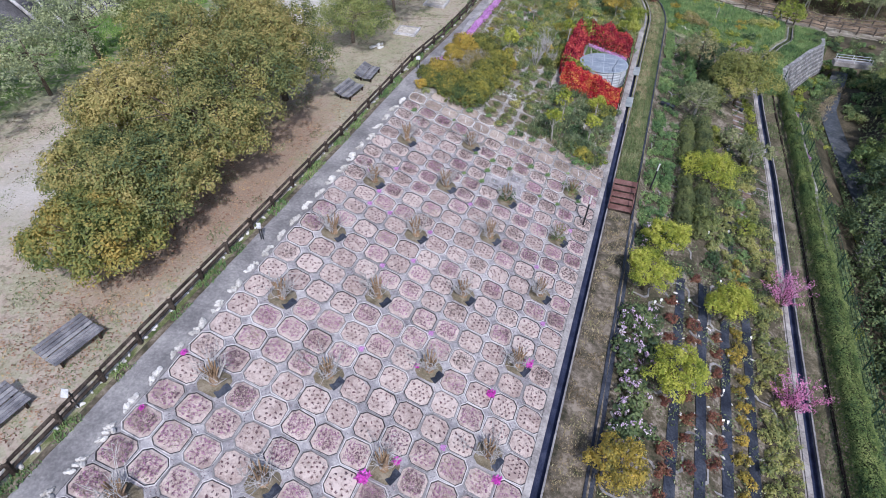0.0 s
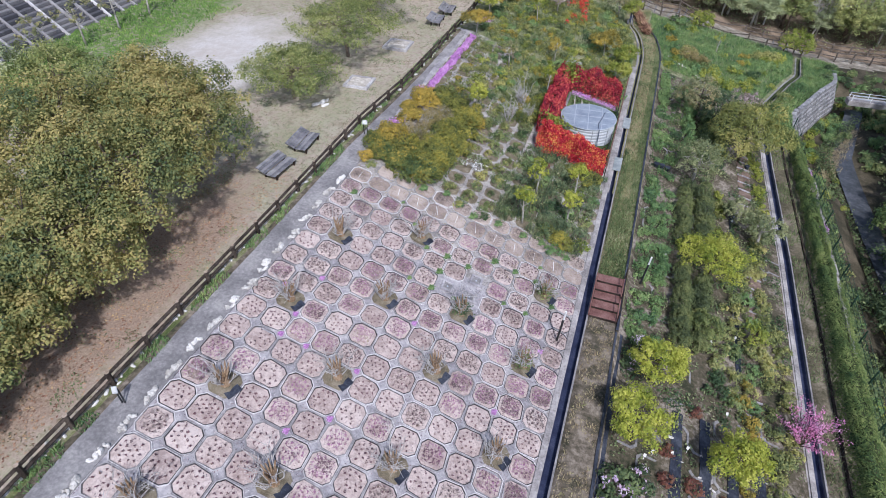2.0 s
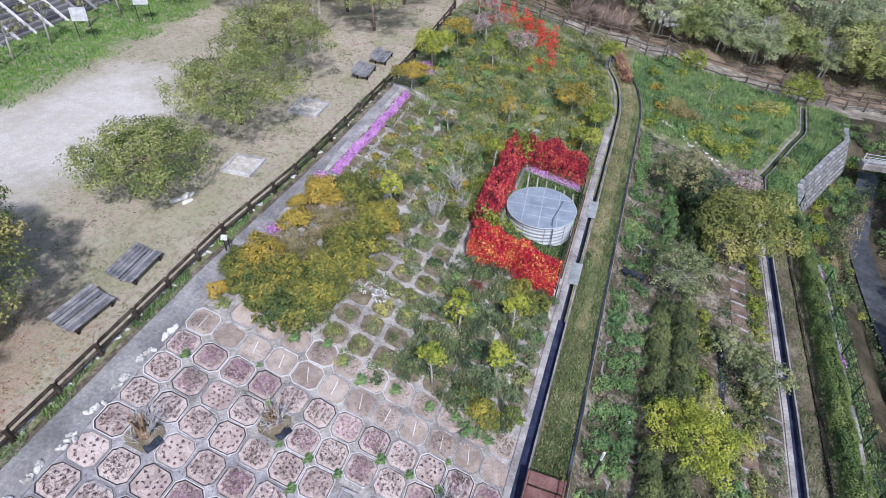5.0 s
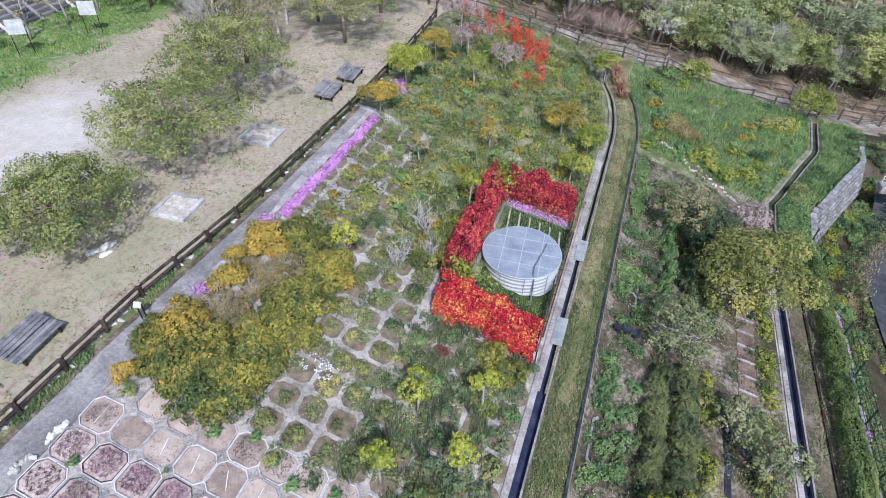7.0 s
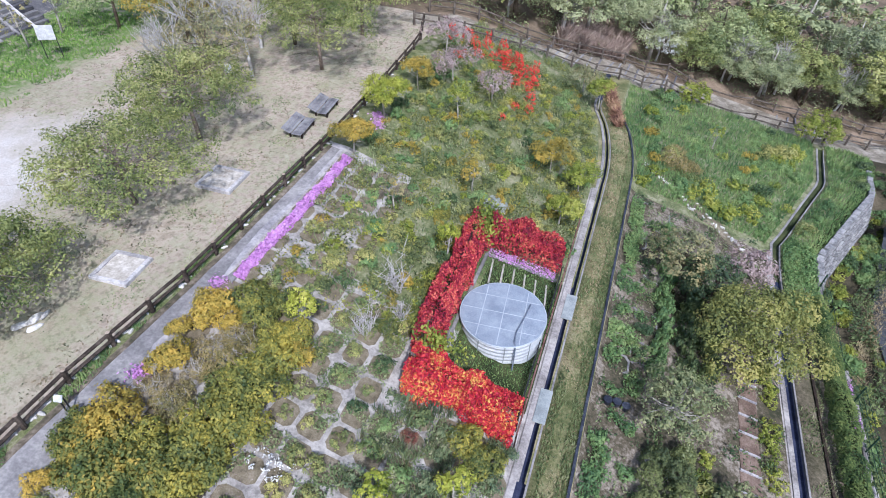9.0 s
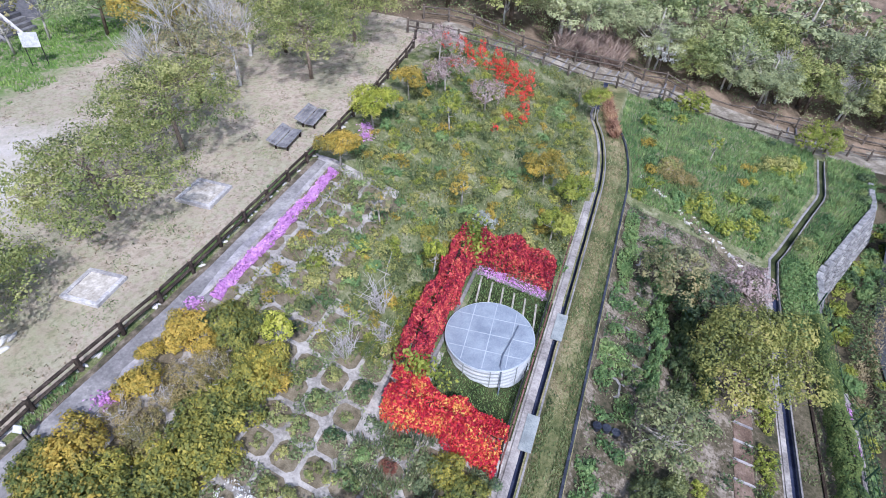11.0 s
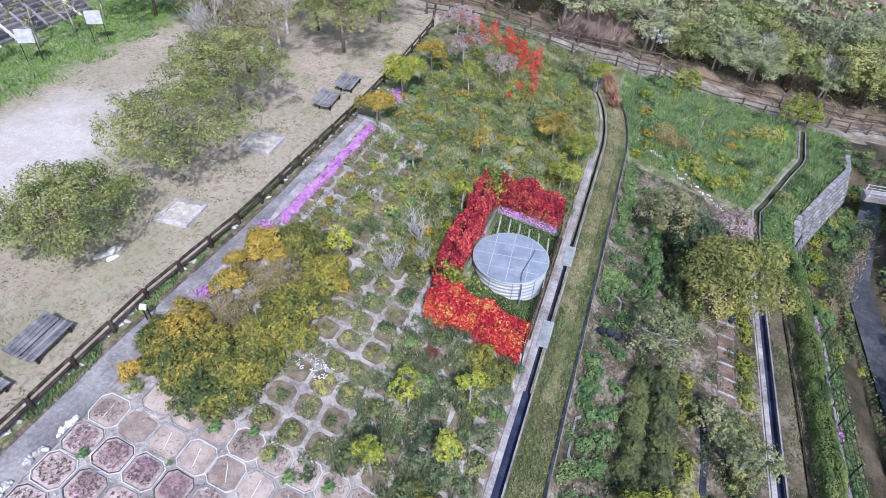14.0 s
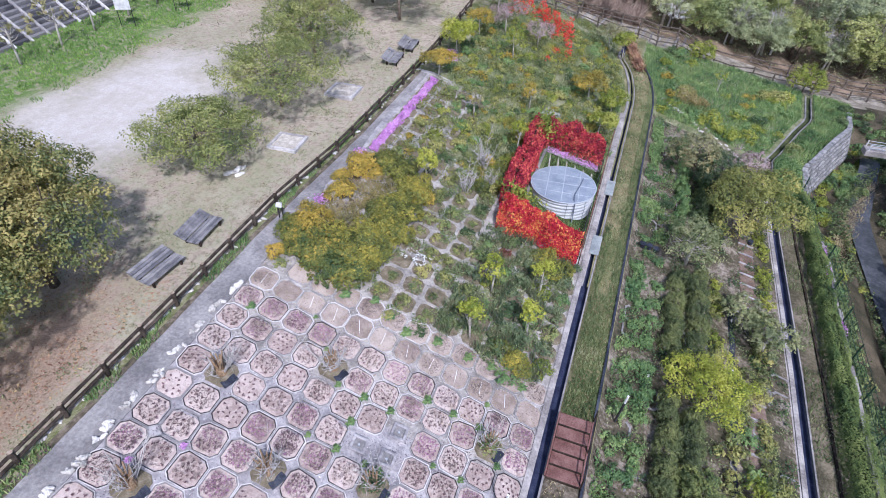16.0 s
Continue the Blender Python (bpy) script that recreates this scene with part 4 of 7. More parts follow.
# ---- water tank and its vine trellis ----
def build_tank(x, y, z, r, h):
    t = thing("water_tank", "round ribbed steel tank with flat milky roof", "tank", pose(x, y, z))
    prof, n = [], 48
    rows = 48
    for k in range(rows + 1):
        prof.append((r + 0.022 * math.sin(2 * math.pi * 7 * k / rows), h * k / rows))
    v = [(a * math.cos(2 * math.pi * i / n), a * math.sin(2 * math.pi * i / n), b) for a, b in prof for i in range(n)]
    f = [(k * n + i, k * n + (i + 1) % n, (k + 1) * n + (i + 1) % n, (k + 1) * n + i) for k in range(rows) for i in range(n)]
    part("wall", mesh_of("wall", v, f, [M["steel"]], smooth=True), t)
    bm = bmesh.new()
    bmesh.ops.create_cone(bm, cap_ends=True, segments=64, radius1=r + 0.05, radius2=r + 0.03, depth=0.06)
    roof = part("roof", bm_mesh("roof", bm, M["roofpane"]), t, "milky blue flat roof sheet", pose(0, 0, h + 0.03))
    for k in (-1, 0, 1):
        for turn in (0, 90):
            d = 0.82 * k
            half = math.sqrt(r * r - d * d) - 0.02
            bm = bmesh.new()
            add_box(bm, 0, 0, 0, 0.035, 2 * half, 0.012, 0.003)
            part("roof_rib", bm_mesh("roof_rib", bm, M["roofrib"]), roof, "", pose(0, 0, 0.034 + 0.003 * (turn > 0), 0, 0, turn + 6) @ pose(d, 0, 0))
    # fine corrugation of the sheet
    bm = bmesh.new()
    for k in range(-26, 27):
        d = k * r / 27
        half = math.sqrt(r * r - d * d) - 0.03
        add_box(bm, d, 0, 0, 0.016, 2 * half, 0.008)
    part("corrugation", bm_mesh("corrugation", bm, M["roofpane"]), roof, "", pose(0, 0, 0.032, 0, 0, 96))
    bm = bmesh.new()
    for k in range(64):
        a, b = 2 * math.pi * k / 64, 2 * math.pi * (k + 1) / 64
        add_tube(bm, [((r + .05) * math.cos(a), (r + .05) * math.sin(a), 0), ((r + .05) * math.cos(b), (r + .05) * math.sin(b), 0)], [0.028, 0.028], 5)
    part("rim", bm_mesh("rim", bm, M["roofrib"]), roof, "whitish rim hoop", pose(0, 0, 0))
    for k in range(10):
        a = 2 * math.pi * k / 10
        bm = bmesh.new()
        add_box(bm, 0, 0, h / 2, 0.02, 0.03, h, 0.004)
        part("stay", bm_mesh("stay", bm, M["plate"]), t, "", pose((r + .03) * math.cos(a), (r + .03) * math.sin(a), 0, 0, 0, math.degrees(a)))


build_tank(9.08, 23.15, -3.02, 1.63, 1.40)
# thin tube stands in for a pole's shadow on roof and wall
bm = bmesh.new()
add_tube(bm, [(9.98, 23.95, -1.52), (9.93, 23.3, -1.51), (9.80, 22.35, -1.51), (9.86, 21.85, -1.51), (9.94, 21.70, -1.60), (9.97, 21.62, -2.3), (10.0, 21.4, -2.85)], [0.03] * 7, 6)
thing("hose", "thin blue tube drawn as a pole's shadow over the tank's roof and side", "hose", pose(0, 0, 0), data=bm_mesh("hose", bm, M["shadowblue"]))
for ax, ay, bx, by in ((7.42, 20.3, 7.42, 26.6), (7.42, 26.6, 10.6, 27.0), (7.6, 20.2, 10.7, 20.1)):
    bm = bmesh.new()
    mid, ln = Vector(((ax + bx) / 2, (ay + by) / 2, 0)), math.hypot(bx - ax, by - ay)
    rise = H(bx, by) - H(ax, ay)
    add_box(bm, 0, 0, 0, math.hypot(ln, rise), 0.14, 0.12, 0.012)
    turn = Vector((bx - ax, by - ay, rise)).to_track_quat("X", "Z").to_matrix().to_4x4()
    thing("lawn_kerb", "pale concrete kerb of the lawn round the tank", "kerb", Matrix.Translation((mid.x, mid.y, (H(ax, ay) + H(bx, by)) / 2 + 0.03)) @ turn, "kerbs round the tank", data=bm_mesh("lawn_kerb", bm, M["path"]))


def hedge_points(n, ax, ay, bx, by, half, height, g, base=0.0, lump=0.45):
    """Leaf places on the skin of a long vine-covered frame."""
    t = g.uniform(0, 1, n)
    dx, dy = bx - ax, by - ay
    ln = math.hypot(dx, dy)
    nx, ny = -dy / ln, dx / ln
    ang = g.uniform(0, np.pi, n)
    edge = np.abs(np.cos(ang)) ** 0.6 * np.sign(np.cos(ang)) * half
    up = np.sin(ang) ** 0.6 * height
    out = np.empty((n, 6))
    for i in range(n):
        wide = 1 + 0.9 * lump * noise.noise(Vector((t[i] * ln * 0.8, ax, 2.0 + np.sign(edge[i]))))
        edge[i] *= wide
        up[i] *= 1 + 0.5 * lump * noise.noise(Vector((t[i] * ln * 0.9, ay, 7.0)))
        x, y = ax + dx * t[i] + nx * edge[i], ay + dy * t[i] + ny * edge[i]
        q = 1 + lump * noise.noise(Vector((x * 1.3, y * 1.3, up[i] * 1.5))) + g.normal(0, 0.05)
        x, y = ax + dx * t[i] + nx * edge[i] * q, ay + dy * t[i] + ny * edge[i] * q
        side, bulge = math.cos(ang[i]), 0.8 * noise.noise(Vector((x * 2.6, y * 2.6, up[i] * 2.6)))
        out[i] = (x, y, H(x, y) + base + (up[i] * q if g.random() > 0.15 else g.uniform(0.1, 1) * up[i]), nx * side + dx / ln * bulge, ny * side + dy / ln * bulge, math.sin(ang[i]) + 0.2)
    return out


def vine_wall(label, ax, ay, bx, by, half, height, n, material, seed, size=0.075, category="vine"):
    g = np.random.default_rng(seed)
    v = thing("vine_wall", label, category, pose(ax, ay, H(ax, ay)))
    inv = v.matrix_world.inverted()
    pts = hedge_points(n, ax, ay, bx, by, half, height, g)[:, :3] - np.array((ax, ay, H(ax, ay)))
    part("leaves", leaf_mesh("leaves", pts, size, material, 0.5, 0.6, g), v)
    k = max(2, int(math.hypot(bx - ax, by - ay) / 1.3))
    for i in range(k + 1):
        x, y = ax + (bx - ax) * i / k, ay + (by - ay) * i / k
        bm = bmesh.new()
        add_tube(bm, [(0, 0, -0.1), (0, 0, height)], [0.035, 0.035], 6)
        part("trellis_post", bm_mesh("trellis_post", bm, M["darkwood"]), v, "dark trellis post", inv @ pose(x, y, H(x, y)))
    for h in (0.35, 0.75, 1.1):
        if h < height:
            bm = bmesh.new()
            add_tube(bm, [(ax, ay, H(ax, ay) + h), (bx, by, H(bx, by) + h)], [0.02, 0.02], 5)
            part("trellis_rail", bm_mesh("trellis_rail", bm, M["darkwood"]), v, "", inv)
    return v


vine_wall("trellis covered with scarlet autumn vine beside the tank", 6.85, 20.2, 6.75, 27.6, 0.44, 1.25, 15000, M["redvine"], 41, 0.055)
vine_wall("trellis covered with red and orange vine below the tank", 6.75, 19.3, 10.75, 19.2, 0.66, 1.2, 15000, M["redmix"], 42, 0.055)
pts = np.concatenate([np.random.default_rng(9).normal((7.15, 27.3, 1.1), (0.3, 0.5, 0.25), (620, 3)), np.random.default_rng(8).normal((7.4, 20.3, 1.05), (0.5, 0.22, 0.15), (420, 3)), np.random.default_rng(7).normal((8.1, 27.6, 0.7), (0.6, 0.3, 0.35), (200, 3))])
for p in pts:
    p[2] += H(p[0], p[1]) + 0.15
thing("climber", "yellow-green climber trailing over the trellis corners", "vine", pose(0, 0, 0), kind="stuff", data=leaf_mesh("climber", pts, 0.085, M["lime"], 0.6))
vine_wall("trellis covered with scarlet vine above the tank", 7.3, 27.4, 10.6, 27.9, 0.42, 1.45, 8500, M["redvine"], 43, 0.055)


def clump(g, n, rx, ry, rz, lumps=9, tight=0.42, base=0.35, flat=1.0, spray=10):
    """Leaf places, with the way each one faces: small sprays of leaves on the skin of an uneven crown of lumps."""
    c = g.normal(size=(lumps, 3))
    c /= np.linalg.norm(c, axis=1)[:, None]
    c[:, 2] = np.abs(c[:, 2]) * 0.9 - 0.15
    c *= g.uniform(0.35, 0.72, (lumps, 1))
    size = tight * g.uniform(0.55, 1.0, lumps)
    squash = np.array((1.0, 1.0, flat))
    m = max(5, n // spray)
    k = g.choice(lumps, 4 * m, p=size ** 2 / np.sum(size ** 2))
    d = g.normal(size=(4 * m, 3))
    d /= np.linalg.norm(d, axis=1)[:, None]
    p = c[k] + d * size[k][:, None] * g.uniform(0.86, 1.1, (4 * m, 1)) * squash
    inside = np.linalg.norm((p[:, None, :] - c[None]) / (size[None, :, None] * squash), axis=2).min(1)
    good = np.nonzero((inside > 0.8) & ((d[:, 2] > -0.4) | (g.random(4 * m) < 0.25)))[0][:m]
    p, d, s = p[good], d[good], size[k[good]]
    m, spray = len(p), int(round(n / max(1, len(p))))
    p, d, s = np.repeat(p, spray, 0), np.repeat(d, spray, 0), np.repeat(s, spray)
    reach = min(0.17, 0.045 + 0.036 * rx)
    j = g.normal(size=(len(p), 3))
    deep = np.where(g.random(len(p)) < 0.3, g.uniform(0.0, 0.45, len(p)), 0.0) * s
    p = p - d * deep[:, None] * squash
    out = np.stack([p[:, 0] * rx, p[:, 1] * ry, (p[:, 2] * (1 - base) + base) * rz], 1) + j * reach * 0.62
    way = d + 0.55 * j
    way /= np.linalg.norm(way, axis=1)[:, None]
    return np.concatenate([out, way], 1)


def trunk_mesh(g, h, r, limbs, spread, material, start=0.35, sides=7):
    bm = bmesh.new()
    bend = g.normal(0, 0.05 * h, 2)
    path = [(0, 0, -0.15), (bend[0] * .3, bend[1] * .3, h * 0.3), (bend[0] * .7, bend[1] * .7, h * 0.6), (bend[0], bend[1], h * 0.8)]
    add_tube(bm, path, [r * 1.25, r * 0.9, r * 0.6, r * 0.2], sides)
    for k in range(limbs):
        a = 6.28 * k / limbs + g.uniform(-0.4, 0.4)
        q = g.uniform(start, 0.66)
        s = Vector((bend[0] * q, bend[1] * q, h * q))
        e = s + Vector((math.cos(a) * spread * g.uniform(0.6, 1), math.sin(a) * spread * g.uniform(0.6, 1), h * g.uniform(0.06, 0.18)))
        mid = s.lerp(e, 0.5) + Vector((0, 0, -0.04 * h))
        add_tube(bm, [s, mid, e], [r * 0.42, r * 0.28, r * 0.08], 5)
        for _ in range(2):
            b = s.lerp(e, g.uniform(0.4, 0.9))
            add_tube(bm, [b, b + Vector((g.normal(0, 0.3) * spread, g.normal(0, 0.3) * spread, h * g.uniform(0.03, 0.1)))], [r * 0.16, r * 0.04], 4)
    return bm_mesh("trunk", bm, material, True)


def tree(label, x, y, h, rx, ry, n, leaf, leaf_mat, bark, seed, low=0.25, lumps=16, trunk_r=0.12, category="tree", tight=0.42, up=0.6, limbs=7, group="", turn=0.0, flat=1.0):
    g = np.random.default_rng(seed)
    t = thing("tree", label, category, pose(x, y, H(x, y), 0, 0, turn), group)
    part("trunk", trunk_mesh(g, h * 0.85, trunk_r, limbs, 0.6 * (rx + ry) / 2, bark), t)
    pts = clump(g, n, 1.18 * rx, 1.18 * ry, h * (1 - low), lumps, tight, 0.3, flat, 14)
    pts[:, 2] += h * low
    part("crown", leaf_mesh("crown", pts, leaf, leaf_mat, up, 0.55, g), t)
    return t


# ---- left side: oaks, spreading trees, plaza ----
OAKS = [(-5.5, -7.2, 4.0, 2.5, "oak_yellow"), (-5.4, -4.3, 5.0, 2.7, "oak"), (-5.6, -0.8, 5.6, 3.0, "oak"), (-6.1, 2.9, 6.7, 3.5, "oak"), (-6.6, 6.8, 7.0, 3.4, "oak"), (-7.9, -4.4, 4.6, 2.3, "oak"),
        (-9.3, -1.0, 6.1, 2.7, "oak"), (-10.2, 3.8, 7.0, 3.3, "oak"), (-8.6, 7.4, 7.2, 3.0, "oak")]
for k, (x, y, h, r, mname) in enumerate(OAKS):
    tree("dense round oak with olive and brown leaves" if mname == "oak" else "lower oak with yellowing leaves at the row's end", x, y, h, r, r, 26000, 0.056, M[mname], M["bark"], 500 + k,
         0.12, 170, 0.16, tight=0.16, limbs=12, group="row of oaks")
for k, (x, y, h, r) in enumerate([(-6.7, 15.4, 3.6, 3.2), (-6.4, 21.6, 4.6, 3.9), (-7.2, 26.8, 5.6, 3.6), (-5.6, 35.8, 6.4, 3.7), (-5.8, 41.5, 7.0, 3.6)]):
    tree("spreading dull-green tree on the dry grass", x, y, h, 1.05 * r, 1.05 * r, 15000, 0.054, M["cherry"], M["twig"], 540 + k, 0.2, 120, 0.1, tight=0.16, up=0.8, limbs=26, flat=0.4, group="trees beside the plaza")
for k, (x, y, h, r, mname) in enumerate([(-9.5, 31.0, 5.0, 3.0, "sparse"), (-12.5, 34.5, 5.5, 2.6, "sparse"), (-9.0, 38.5, 6.5, 3.0, "cherry"), (-15.5, 36.5, 6.0, 2.6, "gold"), (-17.5, 38.0, 6.5, 3.2, "woods"),
                                         (-12.0, 42.0, 7.0, 3.2, "sparse"), (-8.0, 45.5, 7.0, 3.2, "woods"), (-16.0, 44.0, 7.5, 3.5, "woods"), (-20.5, 36.0, 5.0, 2.6, "woods"),
                                         (-18.6, 2.4, 4.6, 3.2, "pine"), (-18.0, -2.6, 4.6, 3.2, "pine"), (-19.5, 7.0, 5.0, 3.2, "pine"), (-22.5, 0.5, 5.0, 3.2, "pine"), (-16.8, 9.5, 4.4, 2.6, "cherry")]):
    tree("thinly leafed tree at the plaza's edge" if mname == "sparse" else "leafy tree at the plaza's edge", x, y, h, r, r, 4200 if mname == "sparse" else 8500, 0.062, M[mname], M["bark"], 560 + k, 0.25, 16,
         0.1, tight=0.38, limbs=10, group="trees round the plaza")
def bare_tree(x, y, h, seed, label="leafless tree with a haze of pale grey twigs", group="trees round the plaza"):
    """A leafless tree: limbs that fork three times into pale twigs."""
    g = np.random.default_rng(seed)
    t = thing("tree", label, "tree", pose(x, y, H(x, y)), group)
    bm = bmesh.new()

    def fork(p, d, ln, r, level):
        e = p + d * ln
        add_tube(bm, [p, p.lerp(e, 0.5) + Vector((g.normal(0, 0.04), g.normal(0, 0.04), 0)) * ln, e], [r, r * 0.8, r * 0.55], 6 if level < 2 else 4)
        if level == 4:
            return
        for _ in range(4 if level < 3 else 3):
            q = (d + Vector((g.normal(0, 0.5), g.normal(0, 0.5), g.uniform(-0.1, 0.35)))).normalized()
            fork(p.lerp(e, g.uniform(0.55, 1.0)), q, ln * g.uniform(0.6, 0.85), max(0.008, r * 0.5), level + 1)
    fork(Vector((0, 0, -0.1)), Vector((0, 0, 1)), h * 0.32, 0.11, 0)
    part("branchwork", bm_mesh("branchwork", bm, M["greytwig"]), t)


for k, (x, y, h) in enumerate(((-9.8, 29.6, 6.4), (-11.8, 33.0, 7.0), (-8.8, 33.5, 6.4), (-13.5, 38.0, 6.0), (-10.5, 37.0, 6.0))):
    bare_tree(x, y, h, 3000 + k)
for k, y in enumerate((14.0, 16.8, 19.8, 22.8, 25.5, 28.6, 31.5, 34.0)):
    tree("young tree with pale trunk and few leaves before the block wall", -22.8 - 0.05 * k, y, 3.6, 1.3, 1.3, 320, 0.09, M["sparse"], M["palebark"], 590 + k, 0.35, 9, 0.07, limbs=8, group="young trees by the block wall")


def bench(x, y, turn):
    b = thing("bench", "weathered grey wooden bench with slatted seat and back", "bench", pose(x, y, H(x, y) - 0.09, 0, 0, turn) @ Matrix.Scale(1.12, 4), "benches beside the fence")
    slat = bmesh.new()
    add_box(slat, 0, 0, 0, 0.105, 1.55, 0.03, 0.006)
    slat = bm_mesh("seat_slat", slat, M["greywood"])
    for k in range(4):
        part("seat_slat", slat, b, "", pose(0.06 + 0.118 * k, 0, 0.32))
    for k in range(4):
        part("back_slat", slat, b, "", pose(-0.07 - 0.106 * k, 0, 0.36 + 0.052 * k, 0, 26, 0))
    for s in (-0.6, 0.6):
        bm = bmesh.new()
        add_box(bm, 0.24, s, 0.28, 0.5, 0.06, 0.05, 0.008)
        add_box(bm, 0.42, s, 0.13, 0.07, 0.07, 0.28, 0.008)
        add_box(bm, -0.12, s, 0.17, 0.07, 0.07, 0.36, 0.008)
        part("bench_leg", bm_mesh("bench_leg", bm, M["darkwood"]), b, "dark bench leg")
        bm = bmesh.new()
        add_box(bm, -0.235, s, 0.405, 0.05, 0.06, 0.44, 0.008, Euler((0, radians(-64), 0)).to_matrix())
        part("back_support", bm_mesh("back_support", bm, M["darkwood"]), b, "dark back support")


for x, y, a in ((-3.65, 8.7, -4), (-3.65, 11.1, 4), (-3.85, -10.65, -8), (-3.8, -13.5, -6), (-3.3, 29.3, 6), (-3.2, 31.6, 6)):
    bench(x, y, a)


def square_bed(x, y, s, turn):
    b = thing("square_bed", "square concrete frame filled with pale soil", "planting bed", pose(x, y, H(x, y), 0, 0, turn), "concrete frames on the grass")
    for k in range(4):
        bm = bmesh.new()
        add_box(bm, 0, s / 2 - 0.07, 0.05, s - 0.001 if k % 2 else s - 0.281, 0.16, 0.22, 0.012)
        part("frame_side", bm_mesh("frame_side", bm, M["lip"]), b, "", pose(0, 0, 0, 0, 0, 90 * k))
    bm = bmesh.new()
    bmesh.ops.create_grid(bm, x_segments=8, y_segments=8, size=s / 2 - 0.13)
    for v in bm.verts:
        v.co.z = 0.12 + 0.04 * noise.noise(v.co * 4)
    part("soil", bm_mesh("soil", bm, M["palegravel"], True), b, "pale gravelly soil")


square_bed(-4.1, 24.3, 1.65, 3)
square_bed(-4.05, 18.3, 1.5, 5)


def sign_board(x, y, w, h, top, label, turn, tilt=0.0, back="signface"):
    s = thing("sign_board", label, "sign", pose(x, y, H(x, y), 0, 0, turn))
    for q in (-w / 2 + 0.04, w / 2 - 0.04):
        bm = bmesh.new()
        add_box(bm, q, 0.03, top / 2 - 0.06, 0.04, 0.04, top - 0.12, 0.006)
        part("sign_post", bm_mesh("sign_post", bm, M["blackmetal"]), s, "black post")
    bm = bmesh.new()
    add_box(bm, 0, -0.035, top - h / 2 + 0.04, w, 0.03, h, 0.006, Euler((radians(tilt), 0, 0)).to_matrix())
    part("panel", bm_mesh("panel", bm, M[back]), s, "white panel")


sign_board(-1.2, 13.15, 0.25, 0.21, 0.8, "small white sign on the fence", 15, -40)
sign_board(-1.15, -3.9, 0.16, 0.24, 0.85, "small white sign beside the fence", 25, -20)
sign_board(-1.95, -12.4, 0.22, 0.26, 0.9, "small white sign on the fence", 15, -40)
sign_board(-21.6, 27.0, 0.95, 0.8, 1.9, "white notice board on two black posts by the grass bank", 30, -8)
sign_board(-20.4, 30.9, 0.95, 0.8, 1.9, "white notice board on two black posts by the grass bank", 30, -8)
sign_board(-9.6, 32.6, 0.35, 0.5, 0.9, "small grey-white marker among the trees", 20, -8)

# stacked block wall on the left
wall = tagged(new("wall_west"), "battered retaining wall of stacked grey blocks", "wall", kind="structure")
BLOCK = bmesh.new()
add_box(BLOCK, 0, 0, 0, 0.44, 1.10, 0.24, 0.03)
BLOCK = bm_mesh("block", BLOCK, M["block"])
RIB = bmesh.new()
add_box(RIB, 0, 0, 0, 6.0, 0.15, 0.20, 0.02)
RIB = bm_mesh("rib", RIB, M["lip"])
for k in range(21):
    y = 9.5 + 1.25 * k
    part("rib", RIB, wall, "pale concrete rib", m=pose(-27.5, y - 0.625, H(-25, y) + 1.75, 0, math.degrees(math.atan2(0.235, 0.32)), 0))
    for r in range(14):
        part("block", BLOCK, wall, m=pose(-25.5 - 0.32 * r, y, H(-25, y) + 0.08 + 0.235 * r, 0, 0, float(rng.normal(0, 0.8))))
bm = bmesh.new()
v = [bm.verts.new(p) for p in ((-25.75, 4, -0.5), (-30.3, 4, 3.1), (-30.3, 40, 3.3), (-25.75, 40, -0.3), (-45, 4, 3.1), (-45, 40, 3.3))]
bm.faces.new((v[0], v[1], v[2], v[3]))
bm.faces.new((v[1], v[4], v[5], v[2]))
tagged(new("wall_backing", bm_mesh("wall_backing", bm, M["block"])), "joint backing behind the stacked blocks", "wall", kind="structure")

# ---- shrub garden beyond the beds ----
def shrub_set(name, mname, count, n, leaf, rx, rz, seed, up=0.6, lumps=7):
    return [leaf_mesh(name, clump(np.random.default_rng(seed + k), n, rx, rx, rz, lumps, 0.45, 0.3), leaf, M[mname], up, 0.55, np.random.default_rng(seed + k)) for k in range(count)]


GREEN_SH = shrub_set("low_shrub", "shrub", 6, 620, 0.045, 0.55, 0.62, 700)
OLIVE_SH = shrub_set("low_shrub", "oliveherb", 5, 620, 0.045, 0.55, 0.65, 720)
YELLOW_SH = shrub_set("low_shrub", "gold", 3, 520, 0.044, 0.5, 0.62, 740)
DARK_SH = shrub_set("low_shrub", "evergreen", 5, 680, 0.046, 0.58, 0.62, 760)
CLIPPED = shrub_set("evergreen_shrub", "clipped", 4, 2600, 0.031, 0.5, 1.15, 770, lumps=40)
FRESH_SH = shrub_set("low_shrub", "freshgrass", 3, 560, 0.048, 0.55, 0.5, 790)
LIME_SH = shrub_set("low_shrub", "lime", 3, 500, 0.043, 0.48, 0.55, 780)
RUST_SH = shrub_set("low_shrub", "rust", 3, 520, 0.036, 0.42, 0.45, 800)
HERB_SH = shrub_set("low_shrub", "herb", 4, 700, 0.038, 0.55, 0.75, 810)
BIG_OLIVE = shrub_set("bush", "olivegold", 5, 2900, 0.048, 0.95, 1.15, 820, lumps=16)
BIG_GOLD = shrub_set("bush", "gold", 3, 2900, 0.048, 0.95, 1.2, 840, lumps=16)


def plant(name, label, category, mesh, x, y, s=1.0, group="", sz=None, sink=0.04):
    m = pose(x, y, H(x, y) - sink, 0, 0, float(rng.uniform(0, 360))) @ Matrix.Diagonal((s, s, sz or s, 1))
    return thing(name, label, category, m, group, data=mesh)


